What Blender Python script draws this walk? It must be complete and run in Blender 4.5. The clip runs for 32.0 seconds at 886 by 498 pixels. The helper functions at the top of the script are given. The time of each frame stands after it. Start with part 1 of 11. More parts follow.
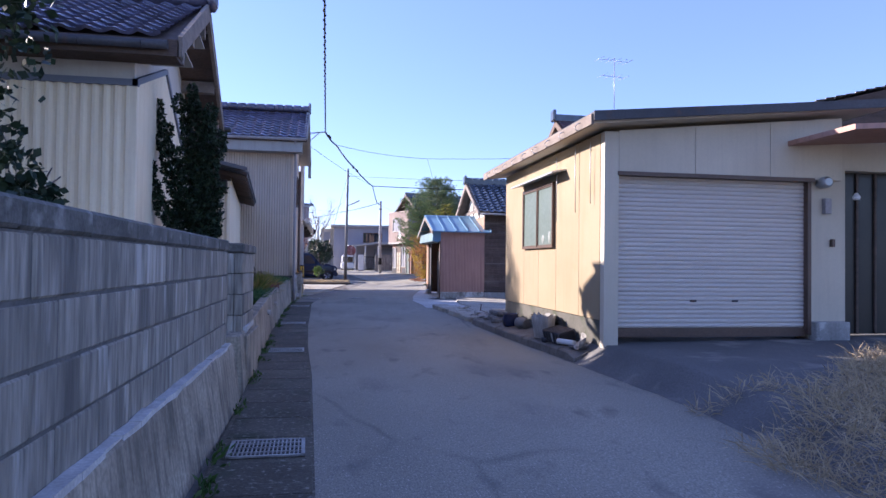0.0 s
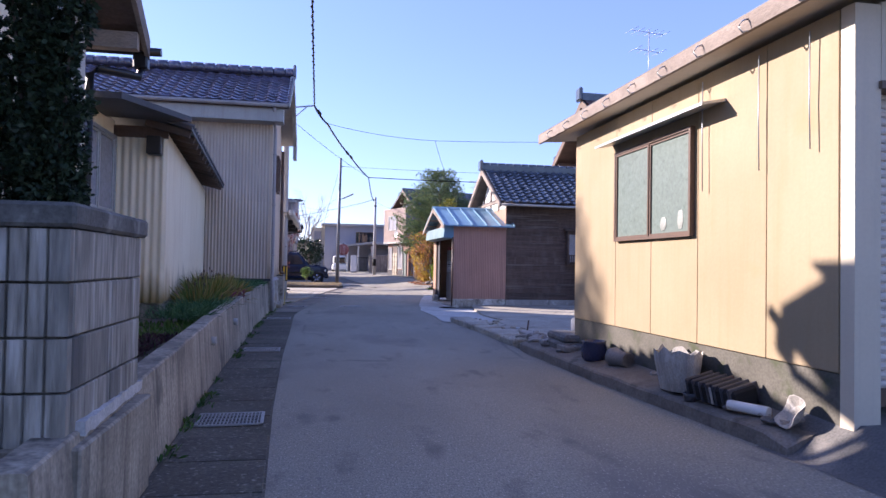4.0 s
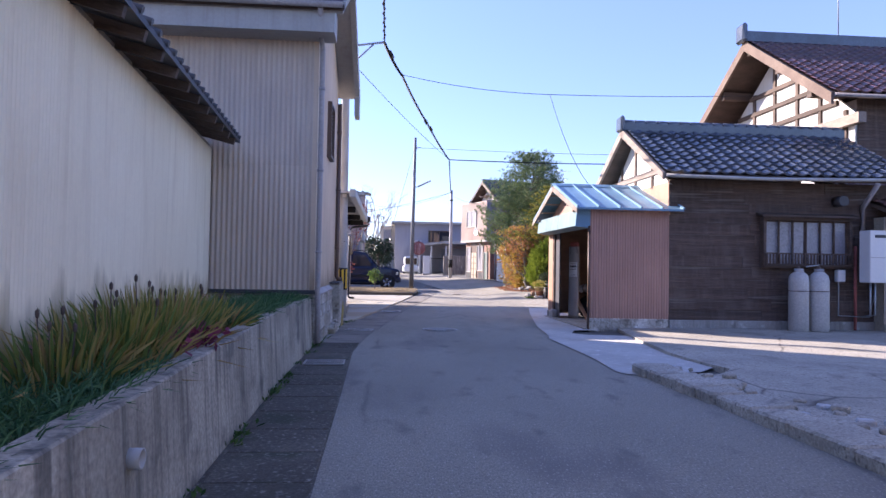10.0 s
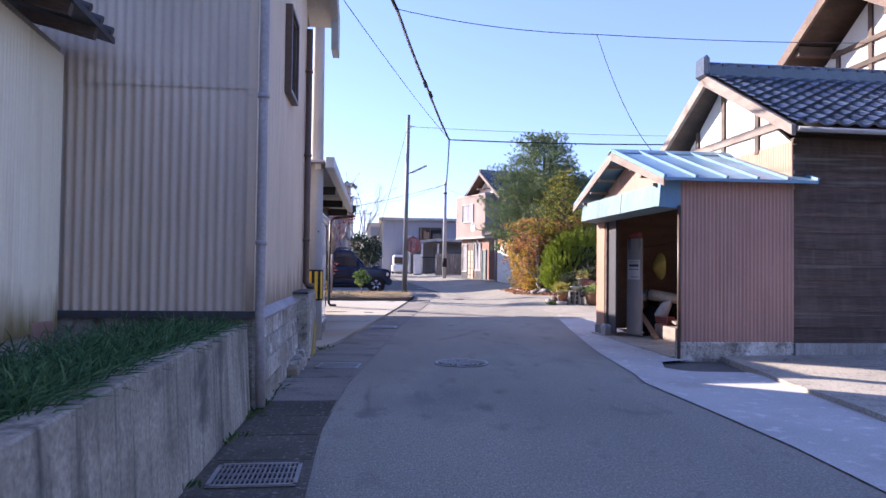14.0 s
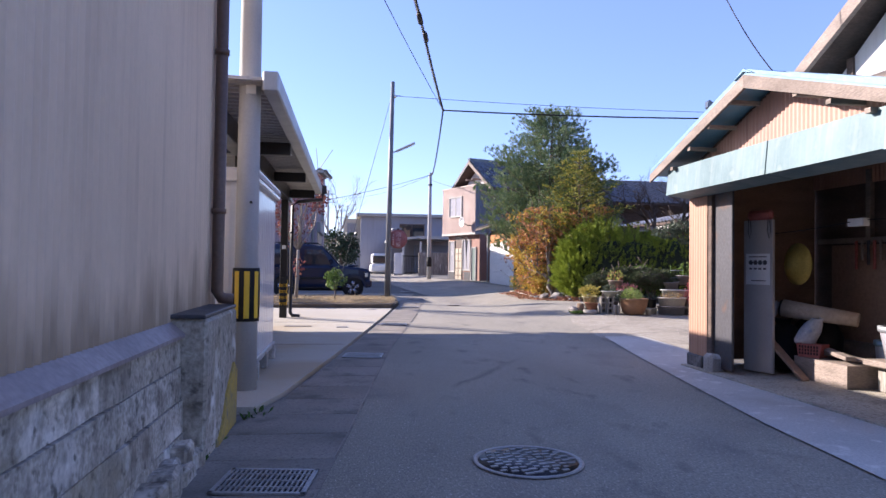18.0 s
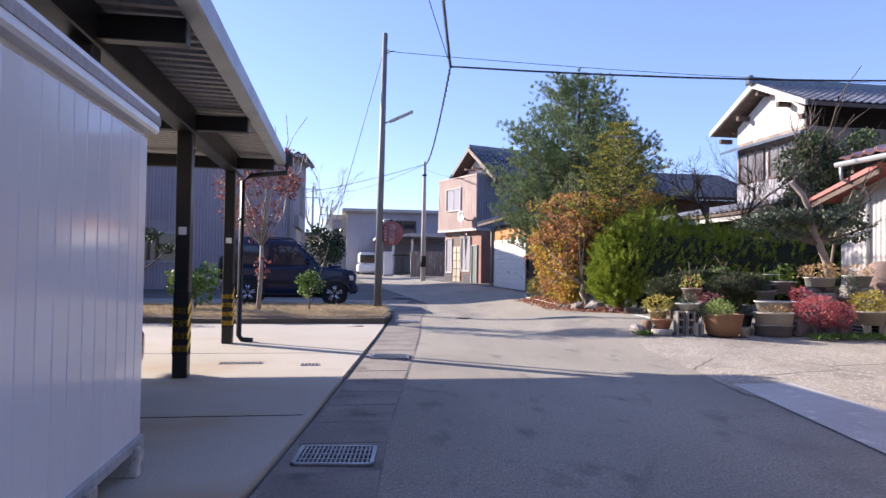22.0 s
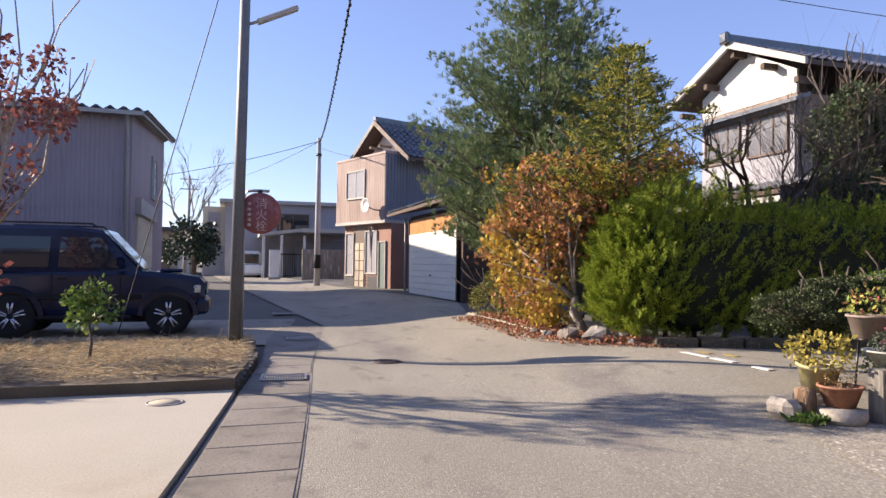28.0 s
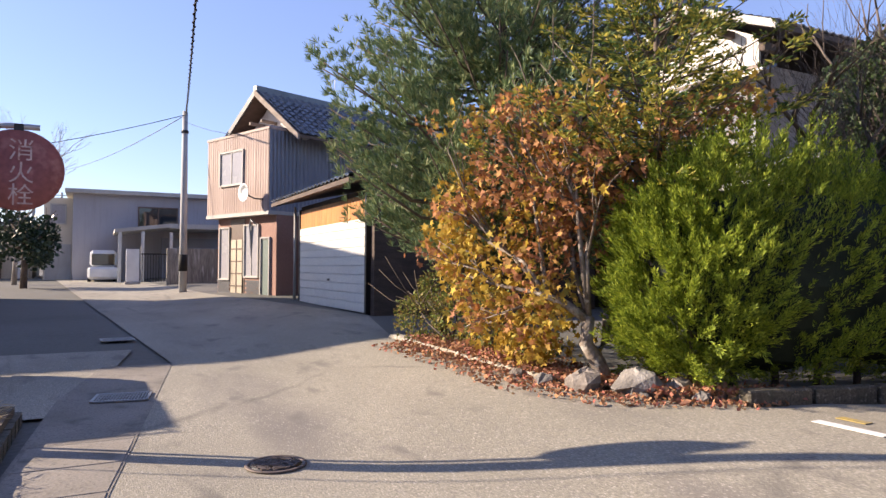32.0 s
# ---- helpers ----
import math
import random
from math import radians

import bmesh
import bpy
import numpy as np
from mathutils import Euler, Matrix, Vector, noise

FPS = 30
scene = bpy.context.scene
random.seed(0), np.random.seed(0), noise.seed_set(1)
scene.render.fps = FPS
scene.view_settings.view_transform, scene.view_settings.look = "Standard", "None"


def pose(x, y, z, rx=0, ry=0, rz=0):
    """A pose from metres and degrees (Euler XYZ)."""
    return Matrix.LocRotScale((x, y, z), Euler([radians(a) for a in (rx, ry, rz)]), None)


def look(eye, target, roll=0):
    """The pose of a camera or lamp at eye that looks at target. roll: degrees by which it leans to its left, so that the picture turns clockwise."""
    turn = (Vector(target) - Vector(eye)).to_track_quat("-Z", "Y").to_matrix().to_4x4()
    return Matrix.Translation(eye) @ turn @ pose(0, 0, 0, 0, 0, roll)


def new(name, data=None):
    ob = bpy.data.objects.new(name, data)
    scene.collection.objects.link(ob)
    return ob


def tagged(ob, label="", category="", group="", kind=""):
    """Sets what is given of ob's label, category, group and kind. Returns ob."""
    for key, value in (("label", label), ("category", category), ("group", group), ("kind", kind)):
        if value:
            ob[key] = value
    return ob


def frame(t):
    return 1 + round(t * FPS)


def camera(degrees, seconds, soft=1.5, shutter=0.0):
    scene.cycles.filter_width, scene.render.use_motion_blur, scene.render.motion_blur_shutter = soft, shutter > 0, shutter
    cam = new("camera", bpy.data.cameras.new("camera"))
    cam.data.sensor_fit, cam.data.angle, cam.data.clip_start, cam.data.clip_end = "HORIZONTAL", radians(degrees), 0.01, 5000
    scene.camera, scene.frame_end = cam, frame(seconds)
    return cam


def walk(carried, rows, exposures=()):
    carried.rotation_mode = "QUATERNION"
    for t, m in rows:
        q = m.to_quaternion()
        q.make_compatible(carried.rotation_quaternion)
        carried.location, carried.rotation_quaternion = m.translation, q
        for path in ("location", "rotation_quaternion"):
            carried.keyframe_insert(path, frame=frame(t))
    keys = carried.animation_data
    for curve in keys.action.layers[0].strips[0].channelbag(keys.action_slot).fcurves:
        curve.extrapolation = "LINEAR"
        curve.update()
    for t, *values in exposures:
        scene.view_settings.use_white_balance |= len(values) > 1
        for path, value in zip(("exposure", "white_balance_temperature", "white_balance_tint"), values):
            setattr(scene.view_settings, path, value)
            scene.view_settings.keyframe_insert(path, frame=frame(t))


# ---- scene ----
cam = camera(66.7, 32.0)
PATH = [
    (0, (-0.098, 1.319, 1.276), (0.24, 3.29, 1.319), 0.7),
    (0.5, (-0.109, 1.857, 1.274), (0.239, 3.826, 1.316), 0.8),
    (1, (-0.073, 2.402, 1.273), (0.283, 4.37, 1.316), 0.8),
    (1.5, (-0.082, 2.95, 1.278), (0.281, 4.916, 1.32), 0.8),
    (2, (-0.021, 3.526, 1.278), (0.345, 5.491, 1.321), 0.7),
    (2.5, (-0.009, 4.064, 1.26), (0.361, 6.029, 1.306), 0.8),
    (3, (0.044, 4.626, 1.261), (0.416, 6.591, 1.307), 0.8),
    (3.5, (0.022, 5.163, 1.244), (0.394, 7.128, 1.292), 0.9),
    (5.5, (-0.066, 7.382, 1.23), (0.225, 9.36, 1.281), 0.9),
    (6, (-0.055, 7.942, 1.207), (0.209, 9.924, 1.261), 0.8),
    (6.5, (-0.09, 8.474, 1.203), (0.156, 10.458, 1.257), 0.9),
    (7, (-0.082, 9.028, 1.224), (0.149, 11.014, 1.277), 0.9),
    (7.5, (-0.143, 9.57, 1.224), (0.075, 11.558, 1.277), 0.9),
    (8, (-0.15, 10.12, 1.223), (0.056, 12.109, 1.274), 0.9),
    (8.5, (-0.156, 10.66, 1.232), (0.036, 12.65, 1.282), 0.8),
    (9, (-0.106, 11.216, 1.234), (0.077, 13.207, 1.283), 0.9),
    (9.5, (-0.113, 11.747, 1.228), (0.061, 13.739, 1.277), 0.8),
    (10, (-0.08, 12.378, 1.247), (0.083, 14.371, 1.296), 1.0),
    (10.5, (-0.13, 12.943, 1.257), (0.024, 14.936, 1.304), 0.9),
    (11, (-0.154, 13.51, 1.25), (-0.004, 15.504, 1.296), 1.0),
    (11.5, (-0.179, 14.082, 1.253), (-0.035, 16.076, 1.3), 0.8),
    (12, (-0.176, 14.645, 1.256), (-0.027, 16.639, 1.302), 0.8),
    (12.5, (-0.2, 15.176, 1.255), (-0.045, 17.17, 1.301), 0.8),
    (13, (-0.181, 15.752, 1.248), (-0.016, 17.744, 1.295), 0.8),
    (13.5, (-0.189, 16.322, 1.253), (-0.01, 18.313, 1.3), 0.8),
    (14, (-0.177, 16.866, 1.25), (0.026, 18.855, 1.297), 0.7),
    (14.5, (-0.18, 17.435, 1.254), (0.052, 19.421, 1.301), 0.7),
    (16.5, (-0.183, 19.635, 1.224), (0.1, 21.615, 1.271), 0.9),
    (17, (-0.163, 20.206, 1.222), (0.112, 22.187, 1.27), 0.8),
    (17.5, (-0.175, 20.784, 1.203), (0.094, 22.766, 1.251), 0.8),
    (18, (-0.144, 21.352, 1.201), (0.125, 23.334, 1.249), 0.8),
    (18.5, (-0.15, 21.912, 1.205), (0.121, 23.893, 1.254), 0.8),
    (19, (-0.143, 22.514, 1.197), (0.132, 24.494, 1.246), 0.9),
    (19.5, (-0.133, 23.106, 1.203), (0.146, 25.086, 1.251), 0.9),
    (20, (-0.113, 23.66, 1.215), (0.17, 25.639, 1.262), 1.0),
    (20.5, (-0.088, 24.203, 1.235), (0.196, 26.182, 1.282), 1.0),
    (21, (-0.068, 24.746, 1.232), (0.219, 26.725, 1.279), 0.9),
    (21.5, (-0.052, 25.278, 1.237), (0.244, 27.255, 1.285), 1.0),
    (22, (0.022, 25.841, 1.233), (0.327, 27.817, 1.28), 0.9),
    (22.5, (0.093, 26.415, 1.254), (0.414, 28.389, 1.3), 1.0),
    (23, (0.174, 26.956, 1.271), (0.507, 28.928, 1.318), 0.9),
    (23.5, (0.23, 27.536, 1.27), (0.585, 29.503, 1.316), 0.9),
    (24, (0.304, 28.113, 1.26), (0.698, 30.073, 1.305), 0.8),
    (24.5, (0.4, 28.676, 1.261), (0.849, 30.624, 1.307), 0.8),
    (25, (0.484, 29.245, 1.264), (0.992, 31.178, 1.312), 0.7),
    (25.5, (0.547, 29.781, 1.256), (1.101, 31.702, 1.307), 0.7),
    (27.5, (0.815, 31.882, 1.254), (1.414, 33.789, 1.305), 0.7),
    (28, (0.879, 32.447, 1.269), (1.484, 34.353, 1.32), 0.7),
    (28.5, (0.983, 33.017, 1.281), (1.594, 34.921, 1.333), 0.8),
    (29, (1.05, 33.582, 1.285), (1.663, 35.485, 1.337), 0.7),
    (29.5, (1.132, 34.154, 1.292), (1.75, 36.056, 1.345), 0.8),
    (30, (1.182, 34.696, 1.307), (1.807, 36.595, 1.361), 0.9),
    (30.5, (1.316, 35.204, 1.321), (1.95, 37.099, 1.374), 0.8),
    (31, (1.416, 35.72, 1.321), (2.077, 37.606, 1.374), 0.7),
    (31.5, (1.588, 36.223, 1.315), (2.326, 38.081, 1.367), 0.5),
    (32, (1.81, 36.699, 1.306), (2.726, 38.477, 1.359), 0.3),
]
# stops, kelvin and tint along the walk
EXPOSURE = [(0, 1.8, 5500, 25), (5, 1.82, 5720, 27), (9, 2.02, 5750, 26), (13, 2.02, 5720, 25), (18, 1.78, 5700, 23), (21, 1.76, 5720, 22), (25, 1.6, 6150, 20), (28, 1.53, 6350, 19), (32, 1.66, 6550, 19)]
walk(cam, [(t, look(eye, target, roll)) for t, eye, target, roll in PATH], EXPOSURE)

# ---- light ----
SUN_FROM = Vector((-0.775, 0.525, 0.40)).normalized()
world = bpy.data.worlds.new("world")
scene.world = world
world.use_nodes = True
wn = world.node_tree.nodes
sky = wn.new("ShaderNodeTexSky")
sky.sky_type, sky.sun_disc = "NISHITA", False
sky.sun_elevation = math.asin(SUN_FROM.z)
sky.sun_rotation = math.atan2(SUN_FROM.x, SUN_FROM.y)
sky.air_density, sky.dust_density, sky.ozone_density = 1.0, 0.3, 2.5
bg = wn["Background"]
bg.inputs["Strength"].default_value = 0.050
# thin even veil over the clear sky
veil = wn.new("ShaderNodeMix")
veil.data_type, veil.blend_type = "RGBA", "ADD"
veil.inputs[0].default_value = 1.0
veil.inputs[7].default_value = (0.82, 1.0, 2.3, 1)
world.node_tree.links.new(sky.outputs[0], veil.inputs[6])
world.node_tree.links.new(veil.outputs[2], bg.inputs["Color"])
sun = new("sun", bpy.data.lights.new("sun", "SUN"))
sun.data.energy, sun.data.angle, sun.data.color = 3.95, radians(0.6), (1.0, 0.86, 0.65)
sun.matrix_basis = look(SUN_FROM * 60, (0, 0, 0))


# ---- materials ----
def mat(name, col, col2=None, rough=0.8, s1=1.2, s2=40.0, bump=0.15, metal=0.0, streak=None, spots=None, vary=0.06, stretch=(1, 1, 1), spec=0.4, fine_amt=0.6, cracks=None, foot=None, more=()):
    """Two noises mix col and col2; streak: (colour, amount) run down the surface; spots: (colour, amount, scale)."""
    m = bpy.data.materials.new(name)
    m.use_nodes = True
    nt = m.node_tree
    N, L = nt.nodes, nt.links
    b = N["Principled BSDF"]
    b.inputs["Metallic"].default_value = metal
    b.inputs["Specular IOR Level"].default_value = spec
    co = N.new("ShaderNodeTexCoord")
    mp = N.new("ShaderNodeMapping")
    mp.inputs["Scale"].default_value = stretch
    src = co.outputs["Object"]
    if vary:
        own = N.new("ShaderNodeObjectInfo")
        shift = N.new("ShaderNodeVectorMath")
        shift.operation = "MULTIPLY_ADD"
        shift.inputs[1].default_value = (31, 47, 23)
        L.new(own.outputs["Random"], shift.inputs[0])
        L.new(src, shift.inputs[2])
        src = shift.outputs[0]
    L.new(src, mp.inputs["Vector"])

    def noise_tex(scale, detail=4.0, vec=None):
        n = N.new("ShaderNodeTexNoise")
        n.inputs["Scale"].default_value = scale
        n.inputs["Detail"].default_value = detail
        L.new(vec or mp.outputs[0], n.inputs["Vector"])
        return n.outputs["Fac"]

    def ramp(fac, a, z):
        r = N.new("ShaderNodeMapRange")
        r.inputs["From Min"].default_value, r.inputs["From Max"].default_value = a, z
        L.new(fac, r.inputs["Value"])
        return r.outputs[0]

    def mix(fac, a, z, mode="MIX"):
        x = N.new("ShaderNodeMix")
        x.data_type, x.blend_type = "RGBA", mode
        for sock, v in ((x.inputs[0], fac), (x.inputs[6], a), (x.inputs[7], z)):
            if hasattr(v, "is_output"):
                L.new(v, sock)
            else:
                sock.default_value = v if not isinstance(v, tuple) else (*v, 1)
        return x.outputs[2]

    col2 = col2 or tuple(c * 0.72 for c in col)
    big, fine = noise_tex(s1), noise_tex(s2, 5.0)
    c = mix(ramp(big, 0.35, 0.68), col, col2)
    c = mix(ramp(fine, 0.3, 0.75), c, mix(fine_amt, c, tuple(k * 0.55 for k in col2)))
    if streak:
        ms = N.new("ShaderNodeMapping")
        ms.inputs["Scale"].default_value = (6, 6, 0.5)
        L.new(src, ms.inputs["Vector"])
        f = ramp(noise_tex(1.3, 5.0, ms.outputs[0]), 0.52, 0.78)
        k = N.new("ShaderNodeMath")
        k.operation = "MULTIPLY"
        k.inputs[1].default_value = streak[1]
        L.new(f, k.inputs[0])
        c = mix(k.outputs[0], c, streak[0])
        ms2 = N.new("ShaderNodeMapping")
        ms2.inputs["Scale"].default_value = (22, 22, 0.7)
        L.new(src, ms2.inputs["Vector"])
        f2 = ramp(noise_tex(1.0, 4.0, ms2.outputs[0]), 0.5, 0.8)
        k4 = N.new("ShaderNodeMath")
        k4.operation = "MULTIPLY"
        k4.inputs[1].default_value = streak[1] * 0.7
        L.new(f2, k4.inputs[0])
        c = mix(k4.outputs[0], c, streak[0])
    if foot:
        # splash dirt and moss along the lower edge, with a ragged top
        sp = N.new("ShaderNodeSeparateXYZ")
        L.new(co.outputs["Object"], sp.inputs[0])
        ms3 = N.new("ShaderNodeMapping")
        ms3.inputs["Scale"].default_value = (5, 5, 1.2)
        L.new(co.outputs["Object"], ms3.inputs["Vector"])
        ad = N.new("ShaderNodeMath")
        ad.operation = "MULTIPLY_ADD"
        ad.inputs[1].default_value = -0.9
        L.new(noise_tex(1.0, 5.0, ms3.outputs[0]), ad.inputs[0])
        L.new(sp.outputs[2], ad.inputs[2])
        c = mix(ramp(ad.outputs[0], foot[2] - 0.45, foot[1] - 0.45), c, foot[0])
    for spots in ([spots] if spots else []) + list(more):
        f = ramp(noise_tex(spots[2], 6.0), 0.62 - 0.12 * spots[1], 0.7)
        k = N.new("ShaderNodeMath")
        k.operation = "MULTIPLY"
        k.inputs[1].default_value = min(1.0, 0.4 + spots[1])
        L.new(f, k.inputs[0])
        c = mix(k.outputs[0], c, spots[0])
    if cracks:
        warp = N.new("ShaderNodeMix")
        warp.data_type = "VECTOR"
        warp.inputs[0].default_value = 0.12
        wn_ = N.new("ShaderNodeTexNoise")
        wn_.inputs["Scale"].default_value = 2.5
        wn_.inputs["Detail"].default_value = 6.0
        L.new(mp.outputs[0], wn_.inputs["Vector"])
        L.new(mp.outputs[0], warp.inputs[4])
        L.new(wn_.outputs["Color"], warp.inputs[5])
        vo = N.new("ShaderNodeTexVoronoi")
        vo.feature = "DISTANCE_TO_EDGE"
        vo.inputs["Scale"].default_value = cracks[2]
        L.new(warp.outputs[1], vo.inputs["Vector"])
        ln = ramp(vo.outputs["Distance"], cracks[3], 0.0)
        pt = ramp(noise_tex(0.45), 0.5, 0.6)
        k = N.new("ShaderNodeMath")
        k.operation = "MULTIPLY"
        L.new(ln, k.inputs[0])
        L.new(pt, k.inputs[1])
        k2 = N.new("ShaderNodeMath")
        k2.operation = "MULTIPLY"
        k2.inputs[1].default_value = cracks[1]
        L.new(k.outputs[0], k2.inputs[0])
        c = mix(k2.outputs[0], c, cracks[0])
    if vary:
        oi = N.new("ShaderNodeObjectInfo")
        h = N.new("ShaderNodeHueSaturation")
        r = N.new("ShaderNodeMapRange")
        r.inputs["To Min"].default_value, r.inputs["To Max"].default_value = 1 - vary, 1 + vary
        L.new(oi.outputs["Random"], r.inputs["Value"])
        L.new(r.outputs[0], h.inputs["Value"])
        L.new(c, h.inputs["Color"])
        c = h.outputs[0]
    L.new(c, b.inputs["Base Color"])
    rr = N.new("ShaderNodeMapRange")
    rr.inputs["To Min"].default_value, rr.inputs["To Max"].default_value = max(0.02, rough - 0.12), min(1, rough + 0.12)
    L.new(big, rr.inputs["Value"])
    L.new(rr.outputs[0], b.inputs["Roughness"])
    if bump:
        bu = N.new("ShaderNodeBump")
        bu.inputs["Strength"].default_value, bu.inputs["Distance"].default_value = bump, (0.006 if s2 >= 40 else 0.02)
        L.new(fine, bu.inputs["Height"])
        L.new(bu.outputs[0], b.inputs["Normal"])
    return m


def leaf_mat(name, cols, rough=0.55, thin=0.25):
    """Leaves whose colour varies from leaf to leaf."""
    m = bpy.data.materials.new(name)
    m.use_nodes = True
    N, L = m.node_tree.nodes, m.node_tree.links
    b = N["Principled BSDF"]
    g = N.new("ShaderNodeNewGeometry")
    r = N.new("ShaderNodeValToRGB")
    r.color_ramp.elements[0].color, r.color_ramp.elements[1].color = (*cols[0], 1), (*cols[-1], 1)
    for i, c in enumerate(cols[1:-1]):
        r.color_ramp.elements.new((i + 1) / (len(cols) - 1)).color = (*c, 1)
    L.new(g.outputs["Random Per Island"], r.inputs["Fac"])
    L.new(r.outputs[0], b.inputs["Base Color"])
    b.inputs["Roughness"].default_value = rough + 0.1
    b.inputs["Specular IOR Level"].default_value = 0.2
    t = N.new("ShaderNodeBsdfTranslucent")
    L.new(r.outputs[0], t.inputs["Color"])
    x = N.new("ShaderNodeMixShader")
    x.inputs[0].default_value = thin
    L.new(b.outputs[0], x.inputs[1])
    L.new(t.outputs[0], x.inputs[2])
    L.new(x.outputs[0], N["Material Output"].inputs["Surface"])
    return m


def glass_mat(name, tint=(0.02, 0.025, 0.03), rough=0.03):
    m = bpy.data.materials.new(name)
    m.use_nodes = True
    b = m.node_tree.nodes["Principled BSDF"]
    b.inputs["Base Color"].default_value = (*tint, 1)
    b.inputs["Roughness"].default_value = rough
    b.inputs["Specular IOR Level"].default_value = 0.8
    return m


asphalt = mat("asphalt", (0.40, 0.368, 0.292), (0.275, 0.256, 0.205), 0.9, 0.55, 90, 0.55, vary=0, stretch=(1, 0.45, 1), spots=((0.175, 0.16, 0.14), 0.6, 0.75), cracks=((0.09, 0.083, 0.075), 0.55, 0.3, 0.01), fine_amt=1.0, more=(((0.2, 0.182, 0.158), 0.5, 30), ((0.50, 0.46, 0.40), 0.35, 70), ((0.14, 0.128, 0.113), 0.3, 3.1)))
soil = mat("soil", (0.17, 0.13, 0.09), (0.10, 0.08, 0.055), 0.95, 2, 50, 0.6, vary=0)
far_ground = mat("far_ground", (0.16, 0.15, 0.135), (0.11, 0.11, 0.09), 0.95, 0.2, 20, 0.3, vary=0)
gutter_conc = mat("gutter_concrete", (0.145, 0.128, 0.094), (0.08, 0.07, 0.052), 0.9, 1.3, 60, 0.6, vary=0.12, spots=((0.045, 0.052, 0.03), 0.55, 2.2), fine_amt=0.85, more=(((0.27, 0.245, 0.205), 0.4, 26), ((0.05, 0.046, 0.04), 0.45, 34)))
concrete = mat("concrete", (0.46, 0.435, 0.40), (0.30, 0.285, 0.26), 0.88, 0.9, 50, 0.4, streak=((0.13, 0.12, 0.105), 0.6), spots=((0.62, 0.60, 0.57), 0.25, 5))
new_concrete = mat("new_concrete", (0.50, 0.46, 0.372), (0.42, 0.386, 0.31), 0.75, 0.5, 70, 0.12, vary=0.02, spots=((0.36, 0.28, 0.175), 0.5, 0.45), fine_amt=0.55, more=(((0.34, 0.285, 0.205), 0.4, 0.8),))
yard_conc = mat("yard_concrete", (0.56, 0.51, 0.415), (0.39, 0.355, 0.285), 0.9, 0.9, 45, 0.8, vary=0.04, spots=((0.24, 0.215, 0.175), 0.5, 2.2), cracks=((0.08, 0.07, 0.06), 0.9, 0.7, 0.02), fine_amt=0.85, more=(((0.16, 0.145, 0.12), 0.5, 24),))
court_conc = mat("court_concrete", (0.44, 0.395, 0.31), (0.31, 0.278, 0.218), 0.9, 0.9, 45, 0.8, vary=0.04, spots=((0.2, 0.175, 0.14), 0.5, 2.2), cracks=((0.08, 0.07, 0.06), 0.9, 0.7, 0.02), fine_amt=0.85, more=(((0.16, 0.145, 0.12), 0.6, 24), ((0.62, 0.59, 0.54), 0.5, 31)))
patch_conc = mat("patch_concrete", (0.60, 0.58, 0.53), (0.48, 0.465, 0.425), 0.88, 0.9, 60, 0.4, vary=0.02, fine_amt=0.6, spots=((0.40, 0.37, 0.32), 0.4, 1.4), more=(((0.70, 0.68, 0.63), 0.3, 7),))
block_mat = mat("concrete_block", (0.46, 0.43, 0.37), (0.26, 0.243, 0.208), 0.93, 0.6, 34, 0.9, streak=((0.07, 0.067, 0.06), 0.75), vary=0.12, stretch=(1, 1, 0.12), spots=((0.12, 0.115, 0.105), 0.6, 3.0), fine_amt=0.95, more=(((0.55, 0.53, 0.49), 0.3, 9),))
# gutter covers with the sunlight put into a paler colour
slab_light = mat("sunlit_slab", (0.30, 0.27, 0.23), (0.20, 0.18, 0.152), 0.92, 1.5, 60, 0.4, vary=0.06, spots=((0.1, 0.095, 0.08), 0.4, 3), more=(((0.12, 0.11, 0.09), 0.5, 40),))
mortar_mat = mat("grimy_mortar", (0.16, 0.155, 0.15), (0.10, 0.098, 0.092), 0.95, 4, 60, 0.5)
ret_mat = mat("retaining_concrete", (0.54, 0.475, 0.37), (0.28, 0.245, 0.19), 0.92, 1.4, 40, 0.5, streak=((0.05, 0.046, 0.04), 1.0), vary=0, spots=((0.10, 0.092, 0.08), 0.45, 2.2), fine_amt=0.7)
lime = mat("lime_stain", (0.62, 0.61, 0.59), (0.45, 0.44, 0.42), 0.9, 6, 60, 0.3)
yellow_wall = mat("cream_board", (0.335, 0.256, 0.155), (0.295, 0.226, 0.132), 0.7, 0.8, 30, 0.06, vary=0.03, streak=((0.27, 0.18, 0.075), 0.35), spots=((0.30, 0.20, 0.08), 0.2, 0.9), fine_amt=0.15)
pale_wall = mat("pale_board", (0.60, 0.53, 0.41), (0.53, 0.465, 0.355), 0.7, 0.8, 30, 0.06, vary=0.02, streak=((0.4, 0.36, 0.29), 0.3), fine_amt=0.12)
white_plaster = mat("white_plaster", (0.64, 0.625, 0.59), (0.56, 0.545, 0.515), 0.85, 0.8, 35, 0.12, vary=0.02, streak=((0.38, 0.355, 0.32), 0.3), fine_amt=0.12)
cream_corr = mat("cream_corrugated", (0.88, 0.78, 0.58), (0.82, 0.71, 0.51), 0.55, 0.9, 25, 0.0, vary=0.03, streak=((0.42, 0.29, 0.14), 0.25), fine_amt=0.1, foot=((0.25, 0.185, 0.07), 0.7, 1.1))
grey_corr = mat("grey_corrugated", (0.62, 0.515, 0.405), (0.51, 0.42, 0.335), 0.55, 0.8, 25, 0.0, vary=0.03, streak=((0.22, 0.18, 0.15), 0.25), fine_amt=0.12)
